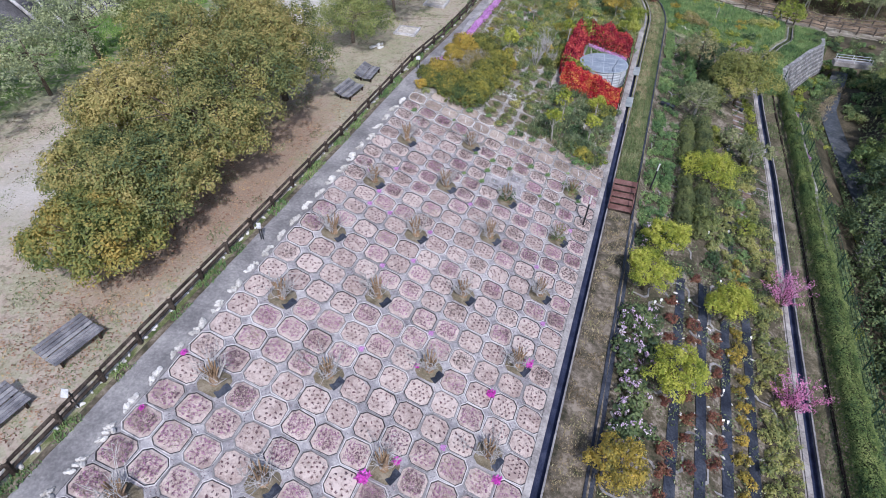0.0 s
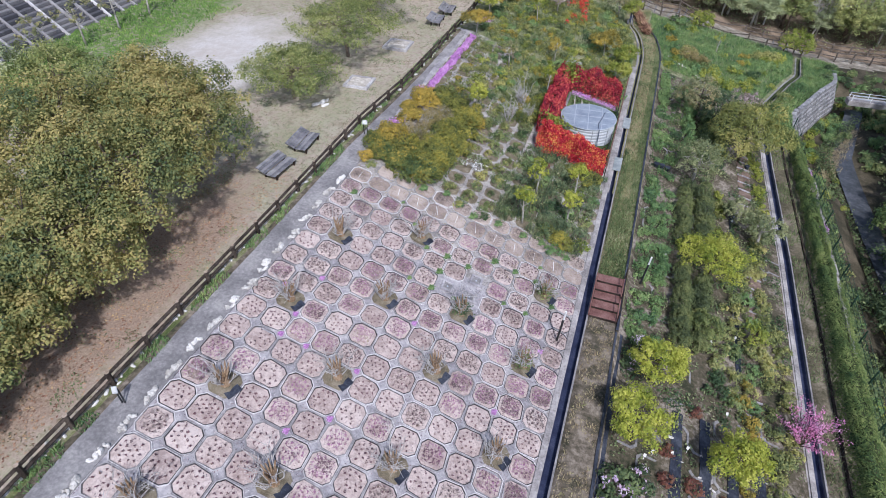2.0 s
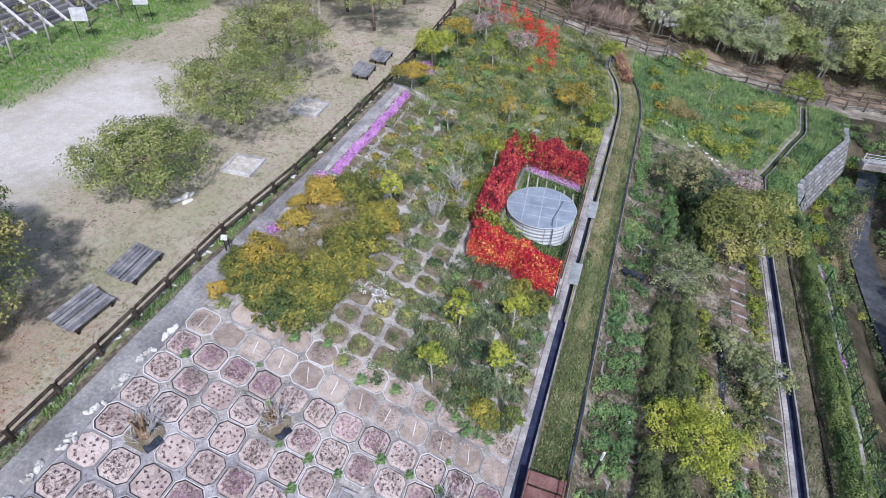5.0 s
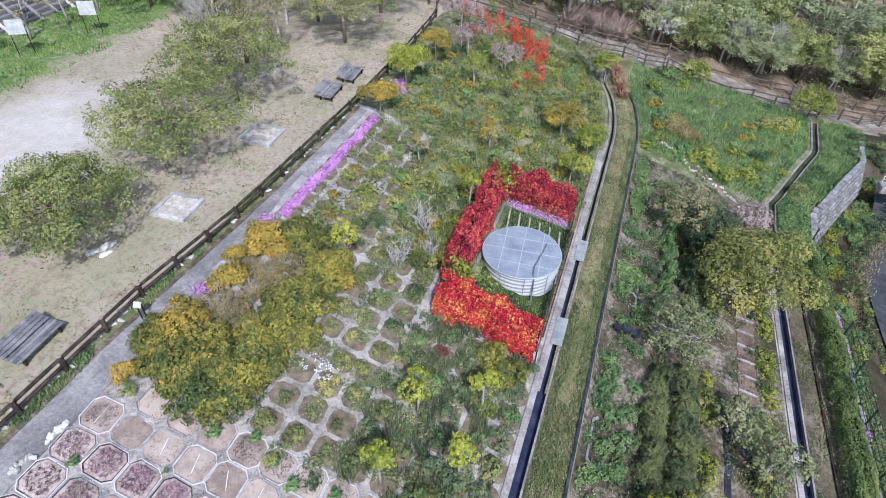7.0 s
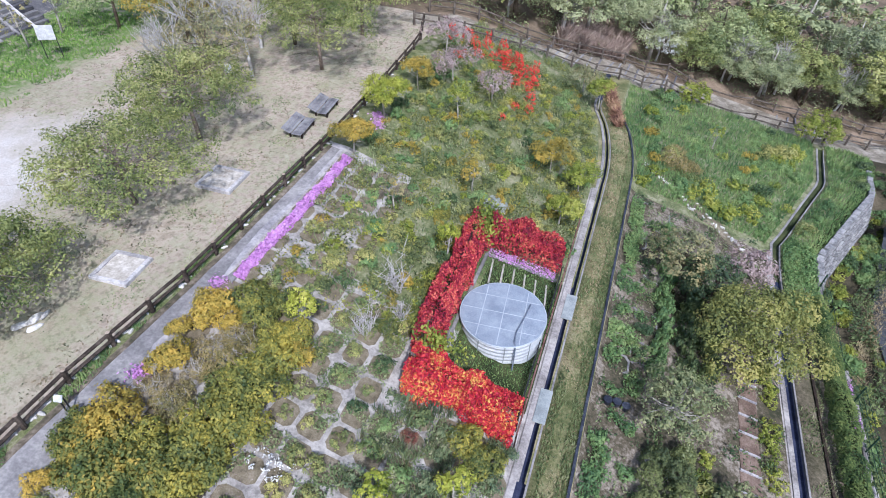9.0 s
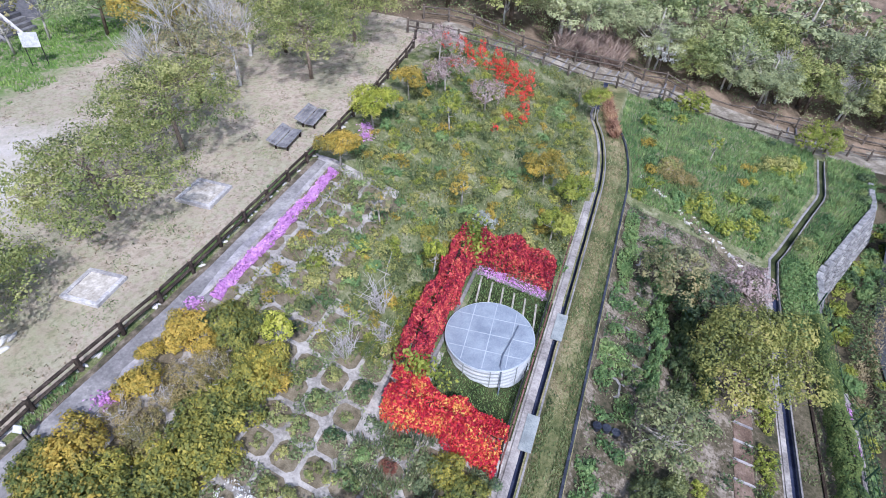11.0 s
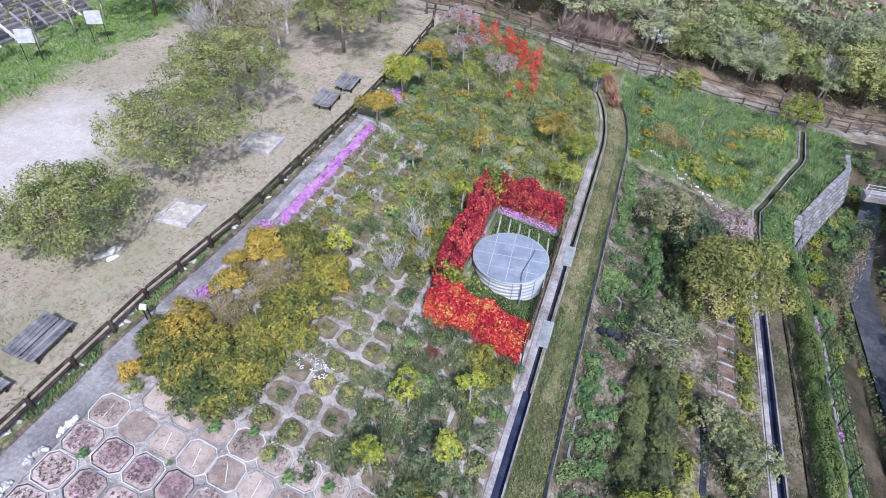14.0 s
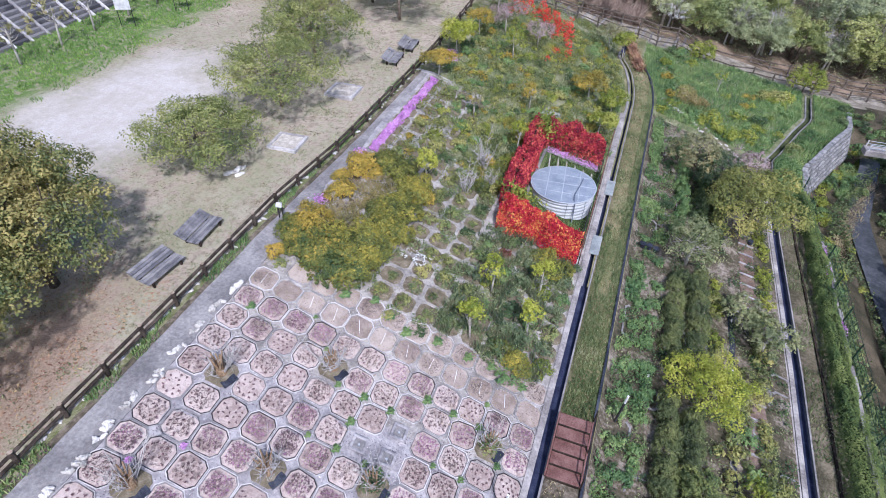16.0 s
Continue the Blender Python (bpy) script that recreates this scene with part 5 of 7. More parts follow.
def pick(seq):
    return seq[int(rng.integers(0, len(seq)))]


TANK_AREA = lambda x, y: 6.2 < x < 11.0 and 18.3 < y < 28.4
BUSH_AREA = lambda x, y: -0.8 < x < 3.5 and 11.2 < y < 20.0
count = 0
for j in range(11, 45):
    for i in range(12):
        x, y = 0.961 * i + rng.normal(0, 0.1 if j < 21 else 0.22), j + rng.normal(0, 0.1 if j < 21 else 0.22)
        if TANK_AREA(x, y) or BUSH_AREA(x, y) or (x < 0.9 and 19 < y < 29.5) or x > moved(10.7, y) or count > 420:
            continue
        dens = 0.35 if j == 11 else 0.95
        if rng.random() > dens:
            continue
        u = 1.3 * noise.noise(Vector((x * 0.3, y * 0.3, 5.0))) + rng.normal(0, 0.35)
        if j > 31:
            mesh, label = (pick(OLIVE_SH), "low olive shrub in a slope bed") if u > 0.2 else (pick(LIME_SH), "low yellow-green shrub in a slope bed") if u > -0.05 else (pick(GREEN_SH), "low green shrub in a slope bed") if u > -0.25 else (pick(YELLOW_SH), "low golden-yellow shrub in a slope bed") if u > -0.45 else (pick(FRESH_SH), "low fresh green shrub in a slope bed")
        elif j > 21:
            u = 2.2 * u if abs(u) > 0.05 else -0.4
            mesh, label = (pick(FRESH_SH), "low fresh green shrub in a slope bed") if u > 0.3 else (pick(GREEN_SH), "low green shrub in a slope bed") if u > 0.0 else (pick(OLIVE_SH), "low olive shrub in a slope bed") if u > -0.5 else (pick(LIME_SH), "low yellow-green shrub in a slope bed") if u > -0.9 else (pick(YELLOW_SH), "low golden-yellow shrub in a slope bed")
        elif x > 6.2 and rng.random() < 0.6:
            mesh, label = ((pick(RUST_SH), "low rust-brown shrub in a slope bed"), (pick(FRESH_SH), "low fresh green shrub in a slope bed"), (pick(HERB_SH), "low bluish green shrub in a slope bed"), (pick(LIME_SH), "low yellow-green shrub in a slope bed"))[int(rng.choice(4, p=[0.2, 0.2, 0.5, 0.1]))]
        else:
            mesh, label = (pick(DARK_SH), "low dark green shrub in a slope bed") if u > 0.4 else (pick(GREEN_SH), "low green shrub in a slope bed") if u > -0.1 else (pick(OLIVE_SH), "low olive shrub in a slope bed")
        plant("low_shrub", label, "shrub", mesh, x, y, float(rng.uniform(0.5, 0.9) if x < 6.2 and j < 21 else rng.uniform(0.7, 1.1) if j < 21 else rng.uniform(0.55, 1.1)), "shrubs in the slope beds")
        count += 1

small = {"oliveherb": [], "lime": [], "gold": [], "shrub": []}
for k in range(330):
    x, y = float(rng.uniform(0.9, 10.6)), float(rng.uniform(20.5, 46))
    if TANK_AREA(x, y) or x > moved(10.6, y) or y > along(x, LOWER_LINE) - 0.6:
        continue
    r = float(rng.uniform(0.2, 0.42))
    pts = clump(rng, 240, r, r, 1.15 * r, 6, 0.45, 0.3)
    pts[:, :3] += (x, y, H(x, y) - 0.03)
    small[str(rng.choice(list(small), p=[0.36, 0.28, 0.14, 0.22]))].append(pts)
for mname, label in (("oliveherb", "small olive shrubs between the slope beds"), ("lime", "small yellow-green shrubs between the slope beds"), ("gold", "small golden shrubs between the slope beds"), ("shrub", "small green shrubs between the slope beds")):
    tagged(new("small_shrubs", leaf_mesh("small_shrubs", np.concatenate(small[mname]), 0.04, M[mname], 0.6)), label, "shrubs", kind="stuff")
for x, y, s in ((6.0, 21.6, 0.62), (5.85, 22.9, 0.6), (6.05, 24.2, 0.62), (5.7, 25.9, 0.7), (6.1, 26.9, 0.6), (5.0, 27.4, 0.55), (5.3, 20.6, 0.6)):
    plant("bush", "olive bush turning gold beside the red vine", "bush", pick(BIG_OLIVE), x, y, s, "bushes beside the vine")

# the dense block of golden bushes next to the path
FRONT_GREEN = shrub_set("bush", "frontgreen", 3, 2900, 0.05, 0.95, 1.0, 860, lumps=18)
TWIGGY = shrub_set("bush", "twiggy", 3, 3000, 0.034, 0.95, 0.9, 870, lumps=18)
FRONT_BLOCK = [(-0.3, 11.3, 0.42, "gold"), (0.35, 12.0, 0.7, "green"), (1.1, 11.8, 0.85, "green"), (1.9, 11.6, 0.95, "green"), (2.5, 11.8, 0.9, "green"), (2.9, 12.4, 0.85, "olive"),
               (-0.35, 12.5, 0.7, "green"), (0.7, 12.4, 1.0, "green"), (1.6, 12.3, 1.0, "green"), (2.5, 12.5, 1.0, "olive"), (0.15, 13.5, 0.92, "gold"), (-0.6, 12.9, 0.55, "green"), (0.1, 12.75, 0.8, "green"), (1.2, 13.3, 0.8, "olive"),
               (1.9, 13.3, 0.9, "olive"), (2.6, 13.5, 1.0, "olive"), (2.9, 13.4, 0.8, "olive"), (2.7, 14.5, 1.0, "olive"), (3.2, 15.0, 0.8, "olive"), (2.6, 15.4, 1.0, "olive"),
               (2.9, 16.3, 1.0, "olive"), (2.8, 17.2, 1.0, "olive")]
RIDGE_BLOCK = [(2.3, 16.0, 0.9, "olive"), (2.2, 14.3, 0.9, "olive"), (2.9, 18.3, 0.8, "olive"), (3.2, 17.7, 0.7, "gold"), (2.4, 18.1, 0.8, "olive"), (1.5, 18.6, 0.85, "olive"),
               (0.9, 19.0, 0.9, "olive"), (1.9, 19.4, 0.7, "olive"), (0.2, 15.7, 0.75, "gold"), (0.1, 17.8, 0.85, "gold"), (-0.35, 16.8, 0.45, "gold"), (0.8, 17.9, 0.6, "gold"),
               (1.1, 14.6, 0.75, "twig"), (0.4, 14.7, 0.6, "twig"), (1.8, 14.6, 0.7, "twig"), (1.8, 16.4, 0.8, "twig"), (1.1, 16.6, 0.8, "twig"), (1.3, 17.4, 0.7, "twig"),
               (2.0, 17.2, 0.7, "twig"), (1.0, 15.7, 0.5, "twig")]
for x, y, s, kind in FRONT_BLOCK + RIDGE_BLOCK:
    kinds, label = {"green": (FRONT_GREEN, "dense green bush with a few golden tips"), "olive": (BIG_OLIVE, "dense bush turning from olive green to gold"),
                    "gold": (BIG_GOLD, "rounded bush with golden-yellow leaves"), "twig": (TWIGGY, "thin bush with grey twigs and few yellow leaves")}[kind]
    plant("bush", label, "bush", pick(kinds), x, y, s * 1.12, "bushes beside the footpath")
    if kind == "twig":
        stems, _ = SHRUBS[int(10 * x) % 4]
        thing("bare_bush", "leafless bush of pale fanning stems", "bush", pose(x, y, H(x, y), 0, 0, 50 * y) @ Matrix.Scale(0.55, 4), "leafless bushes", data=stems)

# carpets and blossoms
carpet = ground_points(7000, -0.38, 0.16, 19.6, 28.2, lambda x, y: abs(x + 0.12 - 0.12 * noise.noise(Vector((0.0, y * 1.3, 2.0)))) < 0.2 + 0.09 * noise.noise(Vector((x * 4.0, y * 2.2, 6.0))))
for p in carpet:
    p[0] += along(p[1], [(19, 0.0), (28, 0.12)])
    p[2] += abs(rng.normal(0, 0.05)) + 0.04
tagged(new("flower_carpet", leaf_mesh("flower_carpet", carpet, 0.05, M["phlox"], 1.0, 0.7)), "carpet of lilac-pink flowers beside the footpath", "flowers", kind="stuff")
for cx, cy, r, n in ((-0.05, 31.5, 0.35, 200), (-0.35, 32.2, 0.35, 180), (-0.5, 19.0, 0.3, 200), (-0.35, 15.0, 0.3, 150)):
    pts = np.stack([rng.normal(cx, r * 0.5, n), rng.normal(cy, r * 0.6, n), np.zeros(n)], 1)
    for p in pts:
        p[2] = H(p[0], p[1]) + 0.05 + abs(rng.normal(0, 0.07))
    thing("flower_patch", "patch of violet-pink flowers by the fence", "flowers", pose(0, 0, 0), "flower patches", "stuff", data=leaf_mesh("flower_patch", pts, 0.05, M["phlox"], 0.6))
pts = np.stack([rng.uniform(7.5, 10.5, 700), rng.normal(0, 0.16, 700), np.zeros(700)], 1)
for p in pts:
    p[1] += 26.75 + 0.14 * (p[0] - 7.5)
    p[2] = H(p[0], p[1]) + 0.06 + abs(rng.normal(0, 0.06))
thing("flower_patch", "lilac flower border under the red vine", "flowers", pose(0, 0, 0), "flower patches", "stuff", data=leaf_mesh("flower_patch", pts, 0.05, M["phlox"], 0.6))
SPROUT = leaf_mesh("sprout", clump(np.random.default_rng(31), 130, 0.2, 0.2, 0.2, 5, 0.45, 0.3), 0.04, M["freshgrass"], 0.6)
for i, j, size in ((5, 5, 1.0), (5, 6, 1.1), (5, 7, 1.1), (6, 7, 1.0), (7, 8, 1.2), (8, 8, 1.0), (9, 8, 0.9), (4, 7, 0.8), (4, 5, 0.7), (8, 6, 0.7), (9, 6, 0.8), (10, 7, 0.9), (3, 8, 0.7), (6, 5, 0.8), (2, 9, 0.6), (9, 9, 0.7)):
    x, y = 0.961 * (i + 0.48), j + 0.47
    thing("sprout", "small green plant in a gap between the beds", "plant", pose(x, y, H(x, y)) @ Matrix.Scale(size, 4), "green sprouts", data=SPROUT)
for x, y, size in ((2.86, 10.9, 1.5), (6.66, 10.9, 1.4), (5.5, 10.6, 1.5), (9.4, 11.4, 1.2), (0.36, 8.6, 1.1), (6.7, 5.4, 1.2), (7.9, 10.9, 1.3), (4.7, 10.95, 1.3), (8.8, 11.0, 1.2), (10.1, 10.8, 1.2), (3.9, 11.3, 1.3)):
    thing("sprout", "fresh green plant in a sandy bed", "plant", pose(x, y, H(x, y)) @ Matrix.Scale(size, 4), "green sprouts", data=SPROUT)
# wooden sleepers in the lawn between tank and trellis
for k in range(6):
    bm = bmesh.new()
    add_box(bm, 0, 0, 0, 0.08, 1.5, 0.08, 0.01)
    x, y = 7.85 + 0.5 * k, 25.75
    thing("sleeper", "pale wooden sleeper in the lawn", "sleeper", pose(x, y, H(x, y) + 0.03, 0, SLOPE * 0.6, 8), "sleepers behind the tank", data=bm_mesh("sleeper", bm, M["palebark"]))
bm = bmesh.new()
add_tube(bm, [(10.85, 18.6, H(10.85, 18.6) + 0.75), (10.85, 31.0, H(10.85, 31) + 0.75)], [0.03, 0.03], 6)
rail = thing("side_rail", "thin dark red-brown rail along the drain", "rail", pose(0, 0, 0), data=bm_mesh("rail", bm, M["redwood"]))
for k in range(9):
    bm = bmesh.new()
    y = 18.6 + k * 1.55
    add_tube(bm, [(10.85, y, H(10.85, y) - 0.05), (10.85, y, H(10.85, y) + 0.8)], [0.03, 0.03], 6)
    part("rail_post", bm_mesh("rail_post", bm, M["darkwood"]), rail)

side = thing("side_fence", "low black mesh fence between the tank's lawn and the drain", "fence", pose(10.7, 18.8, H(10.7, 18.8)))
inv = side.matrix_world.inverted()
for k in range(8):
    y = 18.8 + 1.2 * k
    bm = bmesh.new()
    add_tube(bm, [(0, 0, -0.1), (0, 0, 0.78)], [0.028, 0.028], 6)
    part("post", bm_mesh("post", bm, M["blackmetal"]), side, "", inv @ pose(10.7, y, H(10.7, y)))
for h in (0.12, 0.24, 0.36, 0.48, 0.60, 0.72):
    bm = bmesh.new()
    add_tube(bm, [(10.7, 18.8, H(10.7, 18.8) + h), (10.7, 27.2, H(10.7, 27.2) + h)], [0.016, 0.016], 4)
    part("wire", bm_mesh("wire", bm, M["blackmetal"]), side, "", inv)

# small staked trees and coloured shrubs in the garden
LOW_SAPLINGS = [(3.05, 18.9, 1.9, 0.55, "limetree", 520, "staked sapling with pale yellow-green leaves"), (7.7, 14.6, 1.8, 0.5, "limetree", 420, "staked sapling with pale yellow-green leaves"), (9.6, 15.8, 1.8, 0.5, "limetree", 420, "staked sapling with pale yellow-green leaves"), (7.62, 11.9, 1.9, 0.45, "limetree", 460, "staked sapling with pale yellow-green leaves"), (9.62, 13.2, 1.8, 0.45, "limetree", 460, "staked sapling with pale yellow-green leaves"), (3.05, 26.4, 2.1, 0.6, "sparse", 360, "thin sapling with sparse olive leaves"),
               (5.5, 30.2, 2.0, 0.6, "gold", 380, "thin sapling with yellowing leaves"), (3.05, 35.2, 2.6, 0.8, "lime", 600, "young tree with pale trunk and yellow-green leaves"), (0.25, 36.2, 2.4, 0.9, "gold", 1600, "young tree with golden leaves"), (0.0, 28.7, 1.9, 0.95, "gold", 2600, "small orange-gold tree with pink stem")]
HIGH_SAPLINGS = [(-0.1, 32.4, 2.6, 1.3, "limetree", 3200, "small tree with yellow-lime crown"), (8.6, 34.6, 2.2, 1.1, "gold", 2600, "small tree with tawny gold leaves"), (10.3, 34.0, 2.0, 0.9, "lime", 1800, "small yellow-green tree by the drain"), (9.9, 30.6, 2.0, 1.0, "lime", 1900, "small yellow-green tree by the drain"), (9.9, 44.5, 2.6, 1.1, "lime", 1700, "small tree with yellow-green leaves near the hill path"), (8.6, 46.0, 2.6, 1.2, "sparse", 1500, "thin tree near the hill path"),
               (1.6, 38.4, 2.8, 1.5, "palepink", 1500, "small tree in fading pale pink blossom"), (4.0, 38.6, 2.4, 1.1, "palepink", 1000, "small tree in fading pale pink blossom"), (0.2, 41.0, 2.8, 1.4, "palepink", 1300, "small tree in fading pale pink blossom"), (7.0, 28.7, 1.6, 0.6, "silver", 500, "small shrub tree with silvery leaves above the vine"), (6.0, 25.2, 1.6, 0.45, "limetree", 420, "slim yellow-green sapling beside the vine")]
for k, (x, y, h, r, mname, n, label) in enumerate(LOW_SAPLINGS + HIGH_SAPLINGS):
    tree(label, x, y, h * (1.3 if r < 0.6 else 1.0), r * (1.15 if r < 0.6 else 1.1), r * (1.15 if r < 0.6 else 1.1), int((2.2 if r < 0.6 else 1.7) * n), 0.048, M[mname], M["palebark"], 1000 + k, 0.5 if r < 0.6 else 0.34, 12, 0.045, tight=0.36, limbs=6, group="young trees in the slope garden")
for x, y, s in ((9.6, 11.6, 0.95), (8.8, 12.1, 0.6), (10.1, 17.4, 1.1), (9.3, 17.9, 1.0)):
    plant("bush", "rounded olive-yellow bush by the drain", "bush", pick(BIG_OLIVE), x, y, s * 0.8, "bushes by the drain")
pts = clump(np.random.default_rng(77), 260, 0.85, 0.8, 0.45, 14, 0.4, 0.3)
thing("flowering_bush", "low sparse bush dotted with white flowers", "bush", pose(4.3, 14.2, H(4.3, 14.2)), data=leaf_mesh("flowering_bush", pts, 0.042, M["whitebloom"], 0.8))
for x, y, s in ((5.0, 22.4, 1.3), (4.75, 19.9, 1.1), (5.6, 21.2, 0.8)):
    stems, _ = SHRUBS[int(y) % 4]
    thing("bare_bush", "leafless bush of pale fanning stems", "bush", pose(x, y, H(x, y), 0, 0, 40 * y) @ Matrix.Diagonal((0.85 * s, 0.85 * s, 1.15 * s, 1)), "leafless bushes", data=stems)
CORAL = [leaf_mesh("flowering_bush", clump(np.random.default_rng(60 + k), 330, 0.5, 0.5, 1.5, 9, 0.5, 0.3), 0.05, M["redflower"], 0.3) for k in range(3)]
for col, (xa, ya, xb, yb, n) in enumerate(((-0.2, 43.3, 0.9, 41.6, 2), (0.6, 44.2, 1.9, 42.6, 3), (1.9, 44.4, 2.6, 43.2, 2), (3.0, 44.6, 3.7, 42.6, 4), (4.2, 44.4, 4.8, 41.4, 5), (5.2, 44.0, 5.9, 40.4, 5))):
    for k in range(n):
        t = k / (n - 1)
        x, y, sz = xa + (xb - xa) * t + rng.normal(0, 0.1), ya + (yb - ya) * t, 1.0 - 0.4 * t
        thing("flowering_bush", "upright bush in coral-red blossom on the upper slope", "bush", pose(x, y, H(x, y), 0, 0, 70 * k) @ Matrix.Diagonal((0.95, 0.95, sz, 1)), "coral-red bushes", data=CORAL[(k + col) % 3])
for x, y, sz in ((5.4, 38.9, 0.4), (5.0, 37.2, 0.35), (6.2, 39.2, 0.5)):
    thing("flowering_bush", "low bush in coral-red blossom on the upper slope", "bush", pose(x, y, H(x, y)) @ Matrix.Diagonal((0.7, 0.7, sz, 1)), "coral-red bushes", data=CORAL[0])

heap = np.stack([rng.normal(0, 0.15, 3400), rng.uniform(42.4, 49.4, 3400), np.abs(rng.normal(0, 0.2, 3400))], 1)
for p in heap:
    p[0] += 11.55 - 0.215 * (p[1] - 42.1)
    p[2] += H(p[0], p[1])
thing("brush_pile", "long pile of dry brown cut grass on the terrace", "brush pile", pose(0, 0, 0), kind="stuff", data=blade_mesh("brush_pile", heap, 0.22, 0.03, M["brownleaf"], 1.2))

# dry thicket above the upper fence of the hill path
dry = []
for k in range(6500):
    x = float(rng.uniform(5.6, 10.4))
    y = along(x, UPPER_LINE) + 0.4 + 4.2 * float(rng.random()) ** 1.2
    if noise.noise(Vector((x * 0.7, y * 0.7, 9.0))) > -0.22:
        dry.append((x, y, H(x, y) + 0.5 * abs(float(rng.normal(0, 0.7)))))
thing("thicket", "dry tan brush thicket above the hill path", "brush", pose(0, 0, 0), kind="stuff", data=blade_mesh("thicket", np.array(dry), 0.75, 0.03, M["drybrush"], 0.8))

# ---- terrace: stairs, plates, posts ----
st = thing("steps", "short flight of red-brown timber steps on the terrace", "steps", pose(12.22, 7.95, H(12.22, 7.95)))
for k in range(5):
    bm = bmesh.new()
    add_box(bm, 0, 0, 0, 1.12, 0.46, 0.10, 0.01)
    part("tread", bm_mesh("tread", bm, M["redwood"]), st, "", pose(0, 0.23 + 0.47 * k, 0.08 + 0.10 * k))
    # near-black board draws the deep shadow line under each red-brown tread
    bm = bmesh.new()
    add_box(bm, 0, 0, 0, 1.12, 0.03, 0.12, 0.004)
    part("shade_riser", bm_mesh("shade_riser", bm, M["darkwood"]), st, "", pose(0, 0.47 * k - 0.012, 0.06 + 0.10 * k))
for sx in (-0.6, 0.6):
    bm = bmesh.new()
    add_box(bm, sx, 1.18, 0.30, 0.06, 2.4, 0.14, 0.01, Euler((radians(9), 0, 0)).to_matrix())
    part("stringer", bm_mesh("stringer", bm, M["redwood"]), st)
bm = bmesh.new()
add_tube(bm, [(0.62, 0.0, 0.75), (0.62, 2.4, 1.2)], [0.025, 0.025], 6)
part("handrail", bm_mesh("handrail", bm, M["darkwood"]), st, "dark thin handrail")
for q in (0.0, 1.2, 2.4):
    bm = bmesh.new()
    add_tube(bm, [(0.62, q, 0.0), (0.62, q, 0.75 + 0.18 * q)], [0.025, 0.025], 6)
    part("rail_post", bm_mesh("rail_post", bm, M["darkwood"]), st)
for y in (20.55, 25.75):
    bm = bmesh.new()
    add_box(bm, 0, 0, 0, 0.46, 1.5, 0.03, 0.006)
    thing("drain_cover", "grey steel plate over the drain", "drain cover", pose(11.43, y, H(11.43, y) + 0.075), "plates over the drain", data=bm_mesh("drain_cover", bm, M["plate"]))


def marker(x, y, h, label):
    p = thing("marker_post", label, "post", pose(x, y, H(x, y), 2, 3, 0), "marker posts")
    bm = bmesh.new()
    add_tube(bm, [(0, 0, -0.1), (0, 0, h * 0.74)], [0.045, 0.045], 8)
    part("lower_pole", bm_mesh("lower_pole", bm, M["blackmetal"]), p, "black lower part")
    bm = bmesh.new()
    add_tube(bm, [(0, 0, h * 0.74), (0, 0, h)], [0.042, 0.042], 8)
    part("upper_pole", bm_mesh("upper_pole", bm, M["white"]), p, "white upper part")


marker(10.6, 5.95, 1.9, "tall slim post, black below and white above")
marker(13.65, 11.25, 1.75, "slim post, black below and white above")

# ---- lower slope: rows of shrubs, fabric strips, small trees ----
for k, (xc, y0, y1) in enumerate(((15.75, -12.0, 5.0), (16.85, -12.0, 5.2), (17.9, -9.0, 3.4), (18.95, -12.0, 6.0))):
    ribbon("weed_sheet", "black weed-control sheet laid in a strip down the row", "sheet", xc - 0.21, xc + 0.21, y0, y1, M["fabric"], 0.035, 0.5, 0.06)
ribbon("weed_sheet", "black weed-control sheet laid in a strip", "sheet", 18.2, 18.45, 8.0, 20.0, M["fabric"], 0.03, 0.5, 0.08)
for k in range(70):
    xc, y = pick([15.5, 15.98, 16.6, 17.1, 17.68, 18.12, 18.7, 19.2]) + float(rng.normal(0, 0.05)), float(rng.uniform(-11, 5))
    thing("sheet_stone", "whitish stone holding down the weed sheet", "stone", pose(xc, y, H(xc, y) + 0.05, 0, 0, 50.0 * k) @ Matrix.Scale(float(rng.uniform(0.14, 0.34)), 4), "stones on the weed sheets", data=ROCKS[k % 5])
